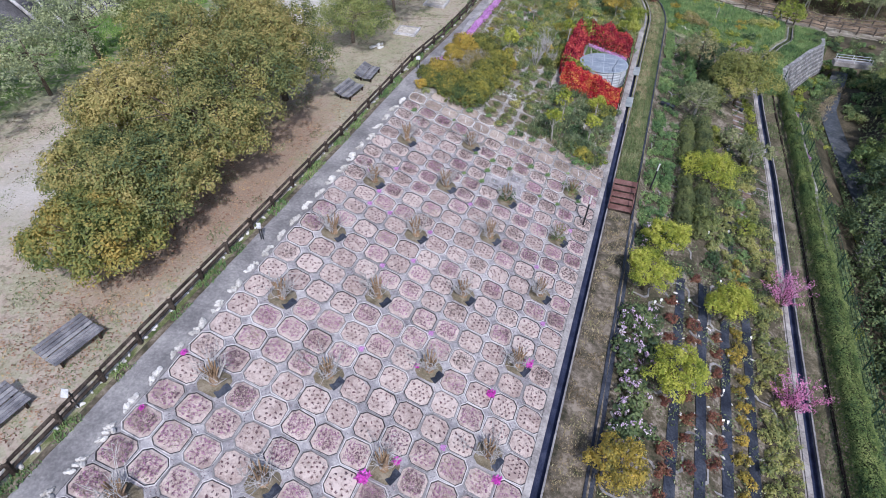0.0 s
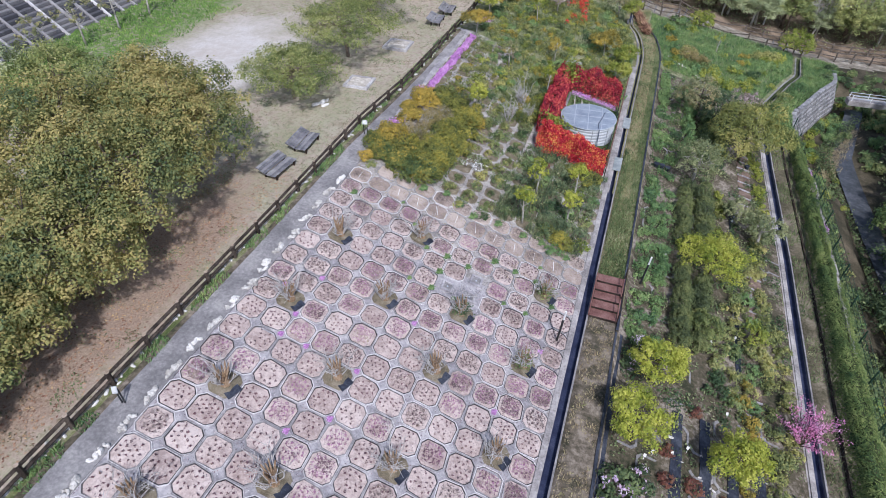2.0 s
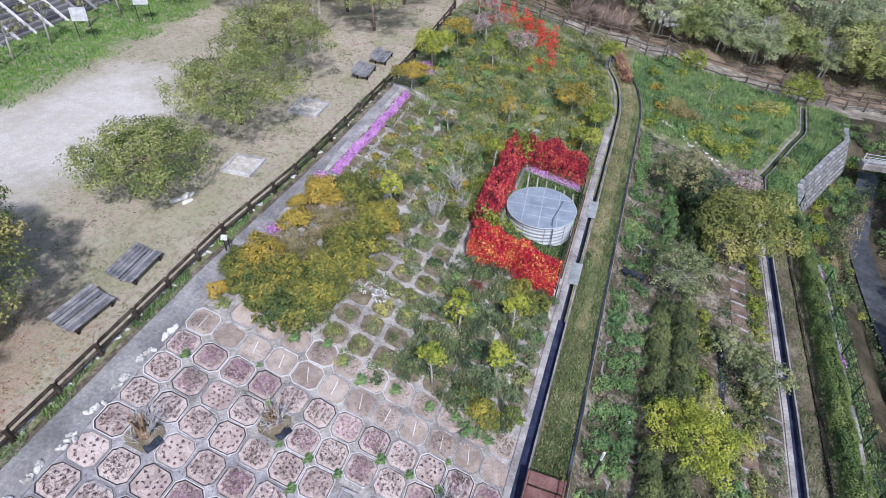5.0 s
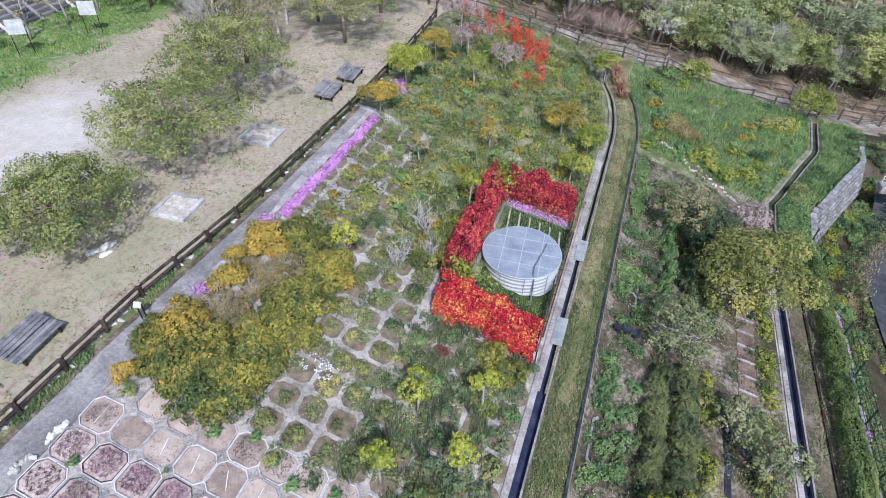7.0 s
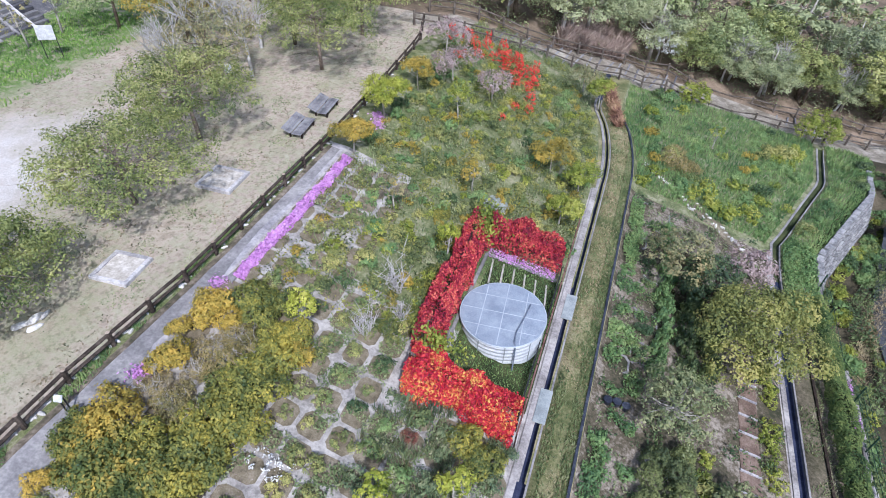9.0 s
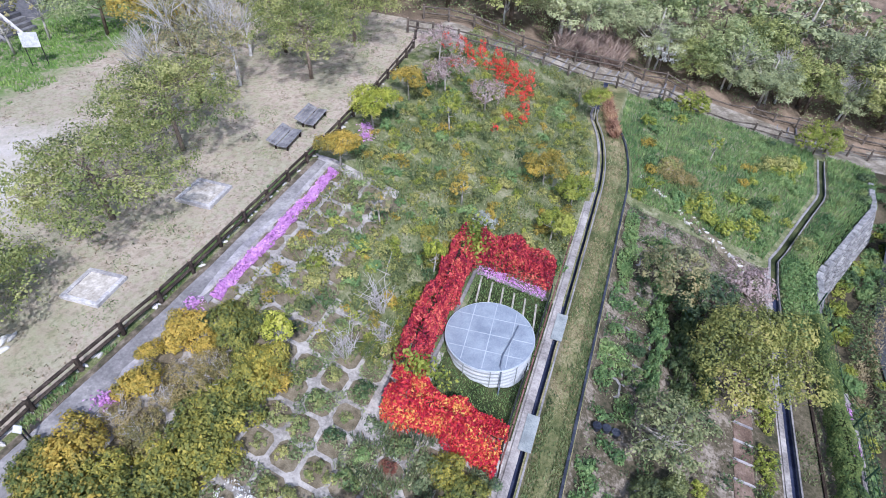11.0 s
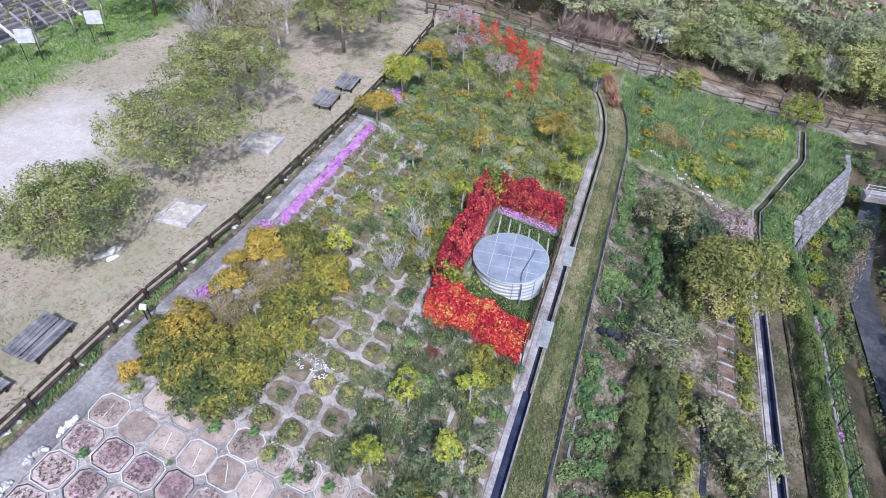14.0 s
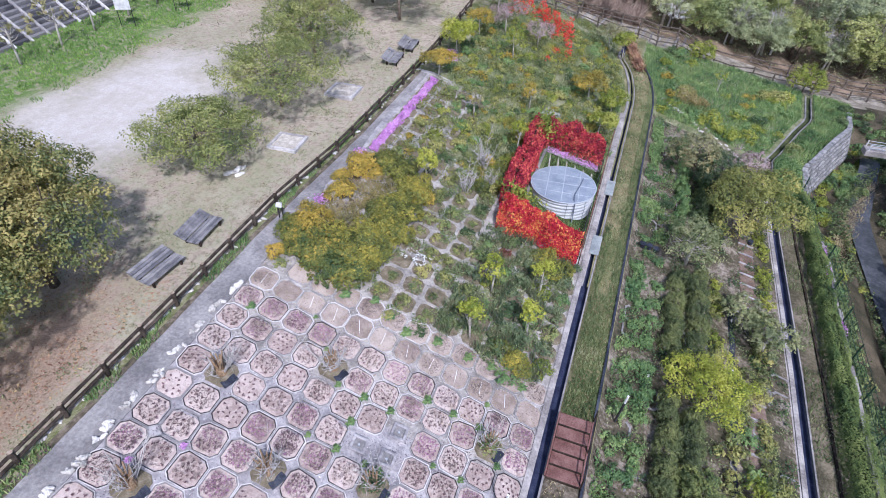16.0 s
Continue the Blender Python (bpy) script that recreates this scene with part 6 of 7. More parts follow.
for xc, y0, y1, step, kinds, lab in ((16.3, -12, 5.5, 1.0, RUST_SH, "low rust-brown shrub in a mulched row"), (17.4, -12, 5.0, 1.05, RUST_SH, "low rust-brown shrub in a mulched row"),
                                     (15.35, -8, 4, 1.1, RUST_SH, "low rust-brown shrub in a mulched row"), (18.45, -10, 8, 0.8, YELLOW_SH, "low golden shrub in a row"),
                                     (19.6, -10, 21, 0.75, OLIVE_SH, "low olive-gold shrub in a row"), (20.3, -10, 12, 0.9, OLIVE_SH, "low olive-gold shrub in a row"),
                                     (17.45, 15.5, 21.5, 0.6, LIME_SH + OLIVE_SH, "low yellow-green shrub in a row"), (20.2, 20.5, 28.5, 0.6, LIME_SH, "low yellow shrub in a row"), (18.1, 6.5, 15.0, 0.85, GREEN_SH + OLIVE_SH, "low mixed green shrub in a row"), (18.8, 6.0, 17.0, 0.8, OLIVE_SH + FRESH_SH, "low mixed green shrub in a row"), (17.3, 6.0, 11.0, 0.8, GREEN_SH, "low mixed green shrub in a row"), (14.5, 8.0, 21.0, 1.3, FRESH_SH, "low fresh green plant in a row"), (13.7, 8.0, 34.0, 1.2, FRESH_SH, "low fresh green plant in a row"), (14.5, 23.5, 34.0, 1.5, GREEN_SH, "low green plant in a row")):
    y = y0
    while y < y1:
        x = moved(xc, y) + rng.normal(0, 0.08)
        if rng.random() < 0.86:
            plant("row_shrub", lab, "shrub", pick(kinds), x, y, float(rng.uniform(0.75, 1.1)), "shrubs in rows on the lower slope")
        y += step * float(rng.uniform(0.85, 1.15))
for xc, y0, y1, step, fat in ((15.5, 15.2, 20.6, 0.85, 0.98), (16.5, 15.8, 21.4, 0.85, 1.1), (15.55, 8.4, 13.2, 0.78, 1.0), (16.55, 8.8, 13.4, 0.78, 1.05)):
    y = y0
    while y < y1:
        s = fat * float(rng.uniform(0.95, 1.1))
        plant("evergreen_shrub", "dense clipped dark evergreen shrub in a row", "shrub", pick(CLIPPED), xc + rng.normal(0, 0.06), y, s, "evergreen rows on the lower slope")
        y += step * float(rng.uniform(0.92, 1.08))
for xc, y0, y1 in ((15.4, 24.2, 34.0), (16.6, 24.5, 32.0), (17.6, 25.5, 30.5)):
    y = y0
    while y < y1:
        s = float(rng.uniform(1.0, 1.25))
        plant("evergreen_shrub", "dense dark evergreen shrub in a row" if xc > 16 else "dense fresh green shrub in a row", "shrub", pick(DARK_SH if xc > 16 else FRESH_SH), xc + rng.normal(0, 0.1), y, s * 0.82, "evergreen rows on the lower slope", sz=s * 1.6)
        y += float(rng.uniform(0.55, 0.7))
for k, (x, y, h, r, mname, n, label) in enumerate([
        (14.6, 5.9, 2.6, 1.3, "limetree", 2600, "small tree with bright yellow-green crown"), (13.95, 3.0, 2.6, 1.4, "limetree", 2800, "small tree with bright yellow-green crown"),
        (16.9, 13.8, 3.0, 1.95, "limetree", 3600, "small tree with bright yellow-green crown"), (17.7, 3.2, 2.6, 1.35, "limetree", 2600, "small tree with bright yellow-green crown"),
        (15.45, -2.2, 2.7, 1.45, "limetree", 3000, "small tree with bright yellow-green crown"), (13.75, -6.9, 2.4, 1.2, "gold", 2400, "small tree with golden leaves"),
        (16.6, 9.6, 1.8, 0.9, "cherry", 1000, "small rounded green tree"), (18.9, 10.5, 1.6, 0.8, "lime", 500, "small sapling with yellow-green leaves")]):
    tree(label, x, y, h, r, r, int(2.3 * n), 0.045, M[mname], M["bark"], 1100 + k, 0.2, 40, 0.05, tight=0.2, limbs=7, group="small trees on the lower slope")
def blossom_fan(x, y, h, spread, seed):
    """A small tree of many thin stems that fan out, set with blossom along their length."""
    g = np.random.default_rng(seed)
    t = thing("tree", "small many-stemmed tree in vivid pink blossom", "tree", pose(x, y, H(x, y)), "pink blossom trees")
    bm, pts = bmesh.new(), []
    for s in range(30):
        a, lean, ln = g.uniform(0, 6.28), g.uniform(0.1, 1.0), h * g.uniform(0.6, 1.0)
        e = Vector((math.cos(a) * spread * lean, math.sin(a) * spread * lean, ln * (1 - 0.25 * lean)))
        m = e * 0.5 + Vector((g.normal(0, 0.08), g.normal(0, 0.08), 0.15))
        add_tube(bm, [Vector((0, 0, -0.1)), m, e], [0.022, 0.014, 0.005], 4)
        for q in g.uniform(0.25, 1.05, 75):
            p = m * (2 * q) if q < 0.5 else m.lerp(e, 2 * q - 1)
            pts.append(np.array(p) + g.normal(0, 0.05, 3))
    part("trunk", bm_mesh("trunk", bm, M["bark"]), t)
    part("crown", leaf_mesh("crown", pts, 0.036, M["pinktree"], 0.4, 0.6, g), t)


blossom_fan(20.75, 6.2, 2.4, 1.35, 1150)
blossom_fan(20.65, -0.2, 2.2, 1.15, 1151)
for k, (x, y, s) in enumerate(((13.8, 1.0, 1.2), (14.3, 0.2, 1.1), (14.5, -0.9, 1.1), (14.6, -4.6, 1.0), (13.6, -0.1, 1.1), (13.75, -5.4, 1.1), (14.6, 1.4, 0.9), (15.0, 7.2, 0.8), (14.0, 7.6, 0.8), (13.7, -1.2, 1.2), (13.8, -2.4, 1.2), (14.1, -3.4, 1.2), (13.9, -4.5, 1.2), (14.2, 6.9, 0.7), (13.6, 6.2, 0.7), (13.7, -9.5, 1.0))):
    g = np.random.default_rng(1200 + k)
    b = thing("lilac_bush", "green bush sprinkled with pale lilac flowers", "bush", pose(x, y, H(x, y)) @ Matrix.Scale(s, 4), "lilac bushes below the terrace",
              data=leaf_mesh("lilac_bush", clump(g, 700, 0.65, 0.65, 0.9, 9, 0.42, 0.3), 0.055, M["evergreen"], 0.6))
    part("blossom", leaf_mesh("blossom", clump(g, 100, 0.68, 0.68, 0.95, 9, 0.42, 0.35), 0.05, M["lilac"], 0.6), b, "pale lilac blossom")
for k, (x, y, h, rx, ry, mname, n, bark, tight, label) in enumerate([
        (18.95, 26.9, 4.9, 2.7, 2.7, "olivetree", 9000, "bark", 0.30, "broad olive-yellow tree on the lower slope"), (15.9, 22.0, 3.2, 1.9, 1.8, "greyleaf", 1900, "palebark", 0.24, "grey thinly leafed tree with pale branches"),
        (15.9, 30.2, 3.6, 1.6, 1.6, "sparse", 2200, "bark", 0.4, "brownish olive tree on the lower slope"), (17.2, 29.0, 3.4, 1.4, 1.4, "evergreen", 2400, "bark", 0.42, "dark green tree on the lower slope"),
        (18.9, 31.5, 3.4, 1.3, 1.3, "palepink", 1400, "bark", 0.4, "small tree in fading pale pink blossom"), (19.7, 18.4, 2.4, 1.3, 1.3, "greyleaf", 1500, "palebark", 0.3, "small grey-green tree on the lower slope"),
        (18.5, 19.6, 1.8, 0.9, 0.9, "greyleaf", 1100, "palebark", 0.38, "thin small tree with few leaves")]):
    tree(label, x, y, h, rx, ry, int(1.6 * n), 0.06, M[mname], M[bark], 1300 + k, 0.22, 34, 0.09, tight=tight, limbs=12, group="trees on the lower slope")
# ladder of bare earth beds
def ladder_beds(x, y0, n):
    lad = thing("ladder_beds", "row of bare brown earth beds with pale dividers", "planting bed", pose(x, y0, H(x, y0)), "ladders of bare beds")
    inv = lad.matrix_world.inverted()
    for k in range(n):
        y = y0 + 0.85 * k
        bm = bmesh.new()
        add_box(bm, 0, 0, 0, 0.85, 0.08, 0.09, 0.01)
        part("divider", bm_mesh("divider", bm, M["slab"]), lad, "", inv @ pose(x, y, H(x, y) + 0.03, 0, 14.5, 4))
        bm = bmesh.new()
        add_box(bm, 0, 0, 0, 0.82, 0.74, 0.05, 0.01)
        part("earth", bm_mesh("earth", bm, M["redearth"]), lad, "dry red-brown earth", inv @ pose(x, y + 0.425, H(x, y + 0.425) + 0.005, 0, 14.5, 4))


ladder_beds(19.25, 21.0, 9)
ladder_beds(19.35, 11.9, 5)
ladder_beds(18.9, 5.6, 3)
for x, y in ((13.65, 21.9), (14.0, 22.0), (14.35, 22.0), (19.5, 26.4)):
    bm = bmesh.new()
    add_tube(bm, [(0, 0, 0), (0, 0, 0.12), (0, 0, 0.25), (0, 0, 0.24)], [0.12, 0.14, 0.17, 0.14], 10)
    thing("plant_pot", "black plastic plant pot standing on the soil", "plant pot", pose(x, y, H(x, y)), "plant pots", data=bm_mesh("plant_pot", bm, M["fabric"]))
TAG = bmesh.new()
add_box(TAG, 0, 0, 0.18, 0.10, 0.012, 0.13, 0.003)
add_box(TAG, 0, 0, 0.06, 0.02, 0.012, 0.14, 0.002)
TAG = bm_mesh("plant_tag", TAG, M["white"])
for _ in range(22):
    xc, y = pick([15.9, 16.9, 17.9, 18.4, 19.2, 14.6]) + rng.normal(0, 0.15), rng.uniform(-9, 20)
    thing("plant_tag", "small white plant tag in the soil", "plant tag", pose(xc, y, H(xc, y), -30, 0, float(rng.normal(15, 20))), "plant tags", data=TAG)

# hedge, net fence and lower wall
def clipped_hedge(label, ax, ay, bx, by, half, height, per, k, seed, lump):
    h = thing("hedge", label, "hedge", pose(ax, ay, H(ax, ay)))
    inv = h.matrix_world.inverted()
    for i in range(k):
        p, q = i / k, (i + 1) / k
        pts = hedge_points(per, ax + (bx - ax) * p, ay + (by - ay) * p, ax + (bx - ax) * q, ay + (by - ay) * q, half, height, np.random.default_rng(seed + i), 0.0, lump)
        part("hedge_plant", leaf_mesh("hedge_plant", pts, 0.046, M["hedge"], 1.0, 0.55, np.random.default_rng(seed + i)), h, "", inv)


clipped_hedge("long clipped green hedge along the lower path", 23.0, -30, 23.1, 16, 0.52, 1.05, 3300, 16, 2100, 0.12)
clipped_hedge("loose overgrown green hedge along the lower path", 23.1, 16.3, 23.05, 33, 0.42, 0.75, 2200, 9, 2200, 0.35)
# pale concrete lattice showing between the plants of the lower slope
lat_v, lat_f = [], []
for j in range(-12, 36):
    for i in range(8):
        if rng.random() < (0.7 if j < 7 else 0.65 if i < 2 else 0.85):
            continue
        x = 13.8 + 0.965 * i
        if i > 3 and j > 18:
            continue
        m = pose(x, j, H(x, j) + 0.006) @ BED_TURN
        b0, q0 = len(lat_v), int(rng.integers(0, 8))
        for r, z in ((0.42, 0.0), (0.42, 0.03), (0.50, 0.03), (0.50, 0.0)):
            lat_v += [m @ Vector(v) for v in octagon(r, 0.18, z)]
        lat_f += [(b0 + 8 * k + q, b0 + 8 * k + (q + 1) % 8, b0 + 8 * (k + 1) + (q + 1) % 8, b0 + 8 * (k + 1) + q) for k in range(3) for q in [(q0 + w) % 8 for w in range(int(rng.integers(2, 5)))]]
tagged(new("slope_lattice", mesh_of("slope_lattice", lat_v, lat_f, [M["path"]])), "weathered concrete lattice of the lower slope", "lattice", kind="stuff")
net = thing("net_fence", "green post-and-wire fence above the stream", "fence", pose(24.25, -28, H(24.25, -28)))
inv = net.matrix_world.inverted()
NPOST = bmesh.new()
add_tube(NPOST, [(0, 0, -0.2), (0, 0, 1.25)], [0.035, 0.035], 6)
NPOST = bm_mesh("post", NPOST, M["greennet"])
NWIRE = bmesh.new()
add_tube(NWIRE, [(0, 0, 0), (0, 1, 0)], [0.012, 0.012], 4)
NWIRE = bm_mesh("wire", NWIRE, M["greennet"])
prev = None
for k in range(27):
    y = -28 + 2.4 * k
    x = moved(23.95, y) if y < 30 else moved(23.5, y)
    part("post", NPOST, net, m=inv @ pose(x, y, H(x, y)))
    if prev:
        for h in (0.3, 0.6, 0.9, 1.2):
            rail_between(net, (prev[0], prev[1], H(*prev) + h), (x, y, H(x, y) + h), NWIRE, "wire")
    prev = (x, y)
cap = tagged(new("wall_kerb"), "grey concrete coping of the stream wall", "kerb", kind="structure")
for k in range(10):
    y = 13 + 1.9 * k
    bm = bmesh.new()
    add_box(bm, 0, 0, 0, 0.18, 1.7, 0.22, 0.02)
    part("coping", bm_mesh("coping", bm, M["strip"]), cap, "", pose(23.8 + 0.05 * math.sin(3 * k), y, H(23.8, y) + 0.12, 0, 0, float(rng.normal(0, 1.2))))
for x, y in ((23.7, 28.0), (23.65, 26.1), (23.8, 22.0)):
    n = 110
    pts = np.stack([rng.normal(x, 0.12, n), rng.normal(y, 0.22, n), np.zeros(n)], 1)
    for p in pts:
        p[2] = H(p[0], p[1]) + 0.22 + abs(rng.normal(0, 0.08))
    thing("flower_patch", "small patch of pink flowers on the coping", "flowers", pose(0, 0, 0), "flower patches", "stuff", data=leaf_mesh("flower_patch", pts, 0.05, M["phlox"], 0.6))
sw = tagged(new("wall_east"), "rough grey stone retaining wall above the stream", "wall", kind="structure")
STONE = [bmesh.new() for _ in range(4)]
for k, b in enumerate(STONE):
    add_box(b, 0, 0, 0, 0.35, 0.58 + 0.02 * k, 0.42, 0.03)
    for v in b.verts:
        v.co += Vector((noise.noise(v.co * 5 + Vector((k, 0, 0))), noise.noise(v.co * 5 + Vector((0, k, 3))), noise.noise(v.co * 5 + Vector((5, 0, k))))) * 0.03
STONE = [bm_mesh("stone", b, M["stonewall"]) for b in STONE]
for r in range(1, 8):
    for k in range(25):
        y = 35.0 + 0.60 * k + float(rng.normal(0, 0.03))
        a = -math.degrees(math.atan2(moved(24.5, y + 1) - moved(24.5, y - 1), 2.0))
        part("stone", STONE[int(rng.integers(0, 4))], sw, m=pose(moved(23.62, y) + 0.11 * (7 - r) + 0.015 * (k % 2), y, lie(22.8, y) - 0.12 - 0.37 * (7 - r), 0, 0, a + float(rng.normal(0, 1))))
verts, faces = [], []
for k in range(60):
    y = -30 + 1.29 * k
    c = 28.6 + bend2(y) * 0.6 + 0.4 * math.sin(y * 0.12)
    for dx in (-0.7, 0.7):
        verts.append((c + dx, y, -8.50 + along(y, RISE)))
for k in range(59):
    faces.append((2 * k, 2 * k + 1, 2 * k + 3, 2 * k + 2))
tagged(new("water", mesh_of("water", verts, faces, [M["water"]])), "dark narrow stream in its bed", "water", kind="structure")
bm = bmesh.new()
add_box(bm, 0, 0, -0.12, 3.6, 1.0, 0.5, 0.03)
br = thing("footbridge", "small pale concrete bridge over the stream", "bridge", pose(30.6, 44.4, -6.45, 0, 0, 4) @ Matrix.Scale(0.9, 4))
part("deck", bm_mesh("deck", bm, M["strip"]), br)
for s in (-0.4, 0.4):
    for h in (0.35, 0.6):
        bm = bmesh.new()
        add_tube(bm, [(-1.7, s, h), (1.7, s, h)], [0.03, 0.03], 6)
        part("rail", bm_mesh("rail", bm, M["roofrib"]), br)
    for q in (-1.6, 0, 1.6):
        bm = bmesh.new()
        add_tube(bm, [(q, s, 0.05), (q, s, 0.65)], [0.03, 0.03], 6)
        part("rail_post", bm_mesh("rail_post", bm, M["white"]), br)

# shrubs and small trees down by the stream
for k in range(95):
    y = -16 + 0.62 * k + float(rng.normal(0, 0.3))
    x = moved(float(rng.uniform(24.3, 25.1) if rng.random() < 0.75 else rng.uniform(26.8, 27.4)), y)
    if 29.0 < y < 48.5 and x < moved(26.4, y):
        continue
    kinds, lab = ((FRESH_SH + LIME_SH, "bright green shrub on the stream bank") if y > 6 and rng.random() < 0.55 else (GREEN_SH, "green shrub on the stream bank") if y > 14 and rng.random() < 0.6 else (DARK_SH, "dark green shrub on the stream bank"))
    plant("bank_shrub", lab, "shrub", pick(kinds), x, y, float(rng.uniform(0.7, 1.3)), "shrubs on the stream bank")
for k in range(95):
    y = float(rng.uniform(18, 47))
    x = (float(rng.uniform(29.8, 32.8)) + 0.6 * bend2(y)) if k < 60 else float(rng.uniform(26.5, 34.0))
    if k >= 60:
        y = float(rng.uniform(45.5, 50.5))
    kinds, lab = (DARK_SH, "dark green shrub beyond the stream") if rng.random() < 0.3 else (GREEN_SH, "green shrub beyond the stream") if rng.random() < 0.5 else (FRESH_SH, "fresh green shrub beyond the stream")
    plant("bank_shrub", lab, "shrub", pick(kinds), x, y, float(rng.uniform(1.2, 2.2)) if k < 60 else float(rng.uniform(0.7, 1.3)), "shrubs on the stream bank")
for k in range(60):
    y = float(rng.uniform(30.5, 46.5))
    x = moved(float(rng.uniform(24.75, 26.3)), y)
    kinds, lab = (LIME_SH, "bright green shrub at the foot of the stone wall") if rng.random() < 0.3 else (FRESH_SH, "fresh green shrub at the foot of the stone wall") if rng.random() < 0.6 else (GREEN_SH, "green shrub at the foot of the stone wall")
    plant("bank_shrub", lab, "shrub", pick(kinds), x, y, float(rng.uniform(0.8, 1.35)), "shrubs on the stream bank")
track = np.stack([rng.normal(0, 0.28, 4200), rng.uniform(30.0, 45.0, 4200), np.zeros(4200)], 1)
for p in track:
    p[0] += 25.3 + 0.36 * (p[1] - 30.0)
    p[2] = H(p[0], p[1]) + 0.02
thing("grass", "strip of dry tan grass along the stream", "grass", pose(0, 0, 0), kind="stuff", data=blade_mesh("grass", track, 0.16, 0.03, M["drygrass"], 0.9))
stems, _ = SHRUBS[1]
thing("bare_bush", "leafless white-stemmed bush on the stream bank", "bush", pose(26.4, 13.5, H(26.4, 13.5), 8, 10, 30) @ Matrix.Scale(1.2, 4), "leafless bushes", data=stems)
STREAM_TREES = [(27.6, -9.0, 4.8, 2.6, "evergreen"), (27.8, -4.6, 5.2, 2.7, "evergreen"), (27.7, -0.2, 4.8, 2.6, "evergreen"), (27.9, 4.2, 5.2, 2.7, "evergreen"), (27.9, 8.6, 5.0, 2.7, "evergreen"),
                (28.1, 13.0, 5.2, 2.7, "evergreen"), (28.4, 17.3, 5.0, 2.6, "evergreen"), (28.9, 21.4, 5.0, 2.6, "evergreen"), (30.0, 25.6, 4.8, 2.5, "hedge"), (32.0, 30.0, 4.6, 2.4, "hedge"),
                (33.2, 34.5, 4.6, 2.3, "woodlime"), (34.8, 39.0, 4.6, 2.3, "woods"), (32.2, 6.5, 6.0, 3.0, "evergreen"), (32.4, 13.0, 6.0, 3.0, "evergreen"), (32.2, -1.0, 6.0, 3.0, "evergreen"), (33.2, 19.0, 6.0, 3.0, "evergreen")]
for k, (x, y, h, r, mname) in enumerate(STREAM_TREES):
    tree("dark leafy tree leaning over the stream" if mname == "evergreen" else "green leafy tree above the stream", x, y, h, r, r, 6000, 0.078, M[mname], M["bark"], 1700 + k, 0.12, 30, 0.12, tight=0.3, limbs=8, group="trees along the stream")

# rock line between the two halves of the lower slope
verts, faces = [], []
for k in range(17):
    x = 13.5 + 0.37 * k
    y = 39.45 - 0.72 * (x - 13.5) + 0.2 * math.sin(1.7 * k)
    for d, dz in ((-0.42, -0.1), (-0.36, 0.05), (0.36, 0.05), (0.42, -0.1)):
        verts.append((x + 0.58 * d, y + 0.81 * d, H(x + 0.58 * d, y + 0.81 * d) + dz + 0.02 * noise.noise(Vector((2.0 * x, 3.0 * d, 1.0)))))
for k in range(16):
    faces += [(4 * k + q, 4 * k + q + 1, 4 * k + q + 5, 4 * k + q + 4) for q in range(3)]
tagged(new("rock_path", mesh_of("rock_path", verts, faces, [M["dirtpath"]])), "pale stony strip running down across the slope", "path", kind="structure")
for k in range(34):
    x = 13.5 + 6.0 * k / 33
    y = 39.45 - 0.72 * (x - 13.5) + rng.normal(0, 0.28)
    thing("rock", "pale rock in the stony strip across the slope", "rock", pose(x, y, H(x, y) + 0.05, 0, 0, 37.0 * k) @ Matrix.Scale(float(rng.uniform(0.25, 0.6)), 4), "rock line", data=ROCKS[k % 5])
for x, y, s in ((14.9, 40.9, 1.3), (15.7, 40.4, 1.4), (15.2, 41.8, 1.1), (16.3, 40.6, 1.0)):
    plant("bush", "brownish twiggy bush in the meadow", "bush", pick(TWIGGY), x, y, s * 0.75, "shrubs in the meadow")
for x, y, s, mesh in ((14.0, 40.0, 1.2, YELLOW_SH), (14.3, 38.9, 1.3, LIME_SH), (15.6, 38.4, 1.5, FRESH_SH), (16.4, 38.0, 1.2, LIME_SH), (17.2, 37.7, 1.5, LIME_SH), (18.3, 37.8, 1.7, LIME_SH), (19.5, 38.3, 1.6, LIME_SH), (20.5, 40.0, 1.2, LIME_SH),
                      (19.4, 42.8, 1.0, YELLOW_SH), (18.2, 44.0, 0.9, LIME_SH), (20.8, 46.0, 1.3, OLIVE_SH), (21.5, 47.5, 1.3, OLIVE_SH), (13.5, 37.2, 1.3, LIME_SH), (16.8, 45.5, 0.8, LIME_SH), (21.5, 42.5, 0.9, LIME_SH), (22.0, 40.5, 0.9, LIME_SH), (13.9, 41.2, 1.3, FRESH_SH), (14.8, 41.0, 1.5, OLIVE_SH), (13.6, 43.5, 1.3, YELLOW_SH), (17.0, 39.0, 1.7, LIME_SH), (19.0, 40.6, 1.4, LIME_SH), (22.6, 47.6, 1.8, OLIVE_SH), (23.4, 48.4, 1.6, LIME_SH), (19.9, 45.0, 1.2, YELLOW_SH)):
    plant("bush", "low shrub in the green upper meadow", "bush", pick(mesh), x, y, s, "shrubs in the meadow")
for k in range(85):
    x, y = float(rng.uniform(13.4, 26.0)), float(rng.uniform(37.2, 52.0))
    if moved(20.5, y) < x < moved(22.0, y):
        continue
    plant("meadow_shrub", "low green shrub in the upper meadow", "shrub", pick([GREEN_SH, FRESH_SH, FRESH_SH, FRESH_SH, FRESH_SH, LIME_SH][int(rng.integers(0, 6))]), x, y, float(rng.uniform(0.6, 1.4)), "shrubs in the meadow")
tree("slim young tree with white trunk in the meadow", 17.6, 44.8, 2.0, 0.6, 0.6, 220, 0.06, M["lime"], M["palebark"], 1501, 0.4, 7, 0.04)
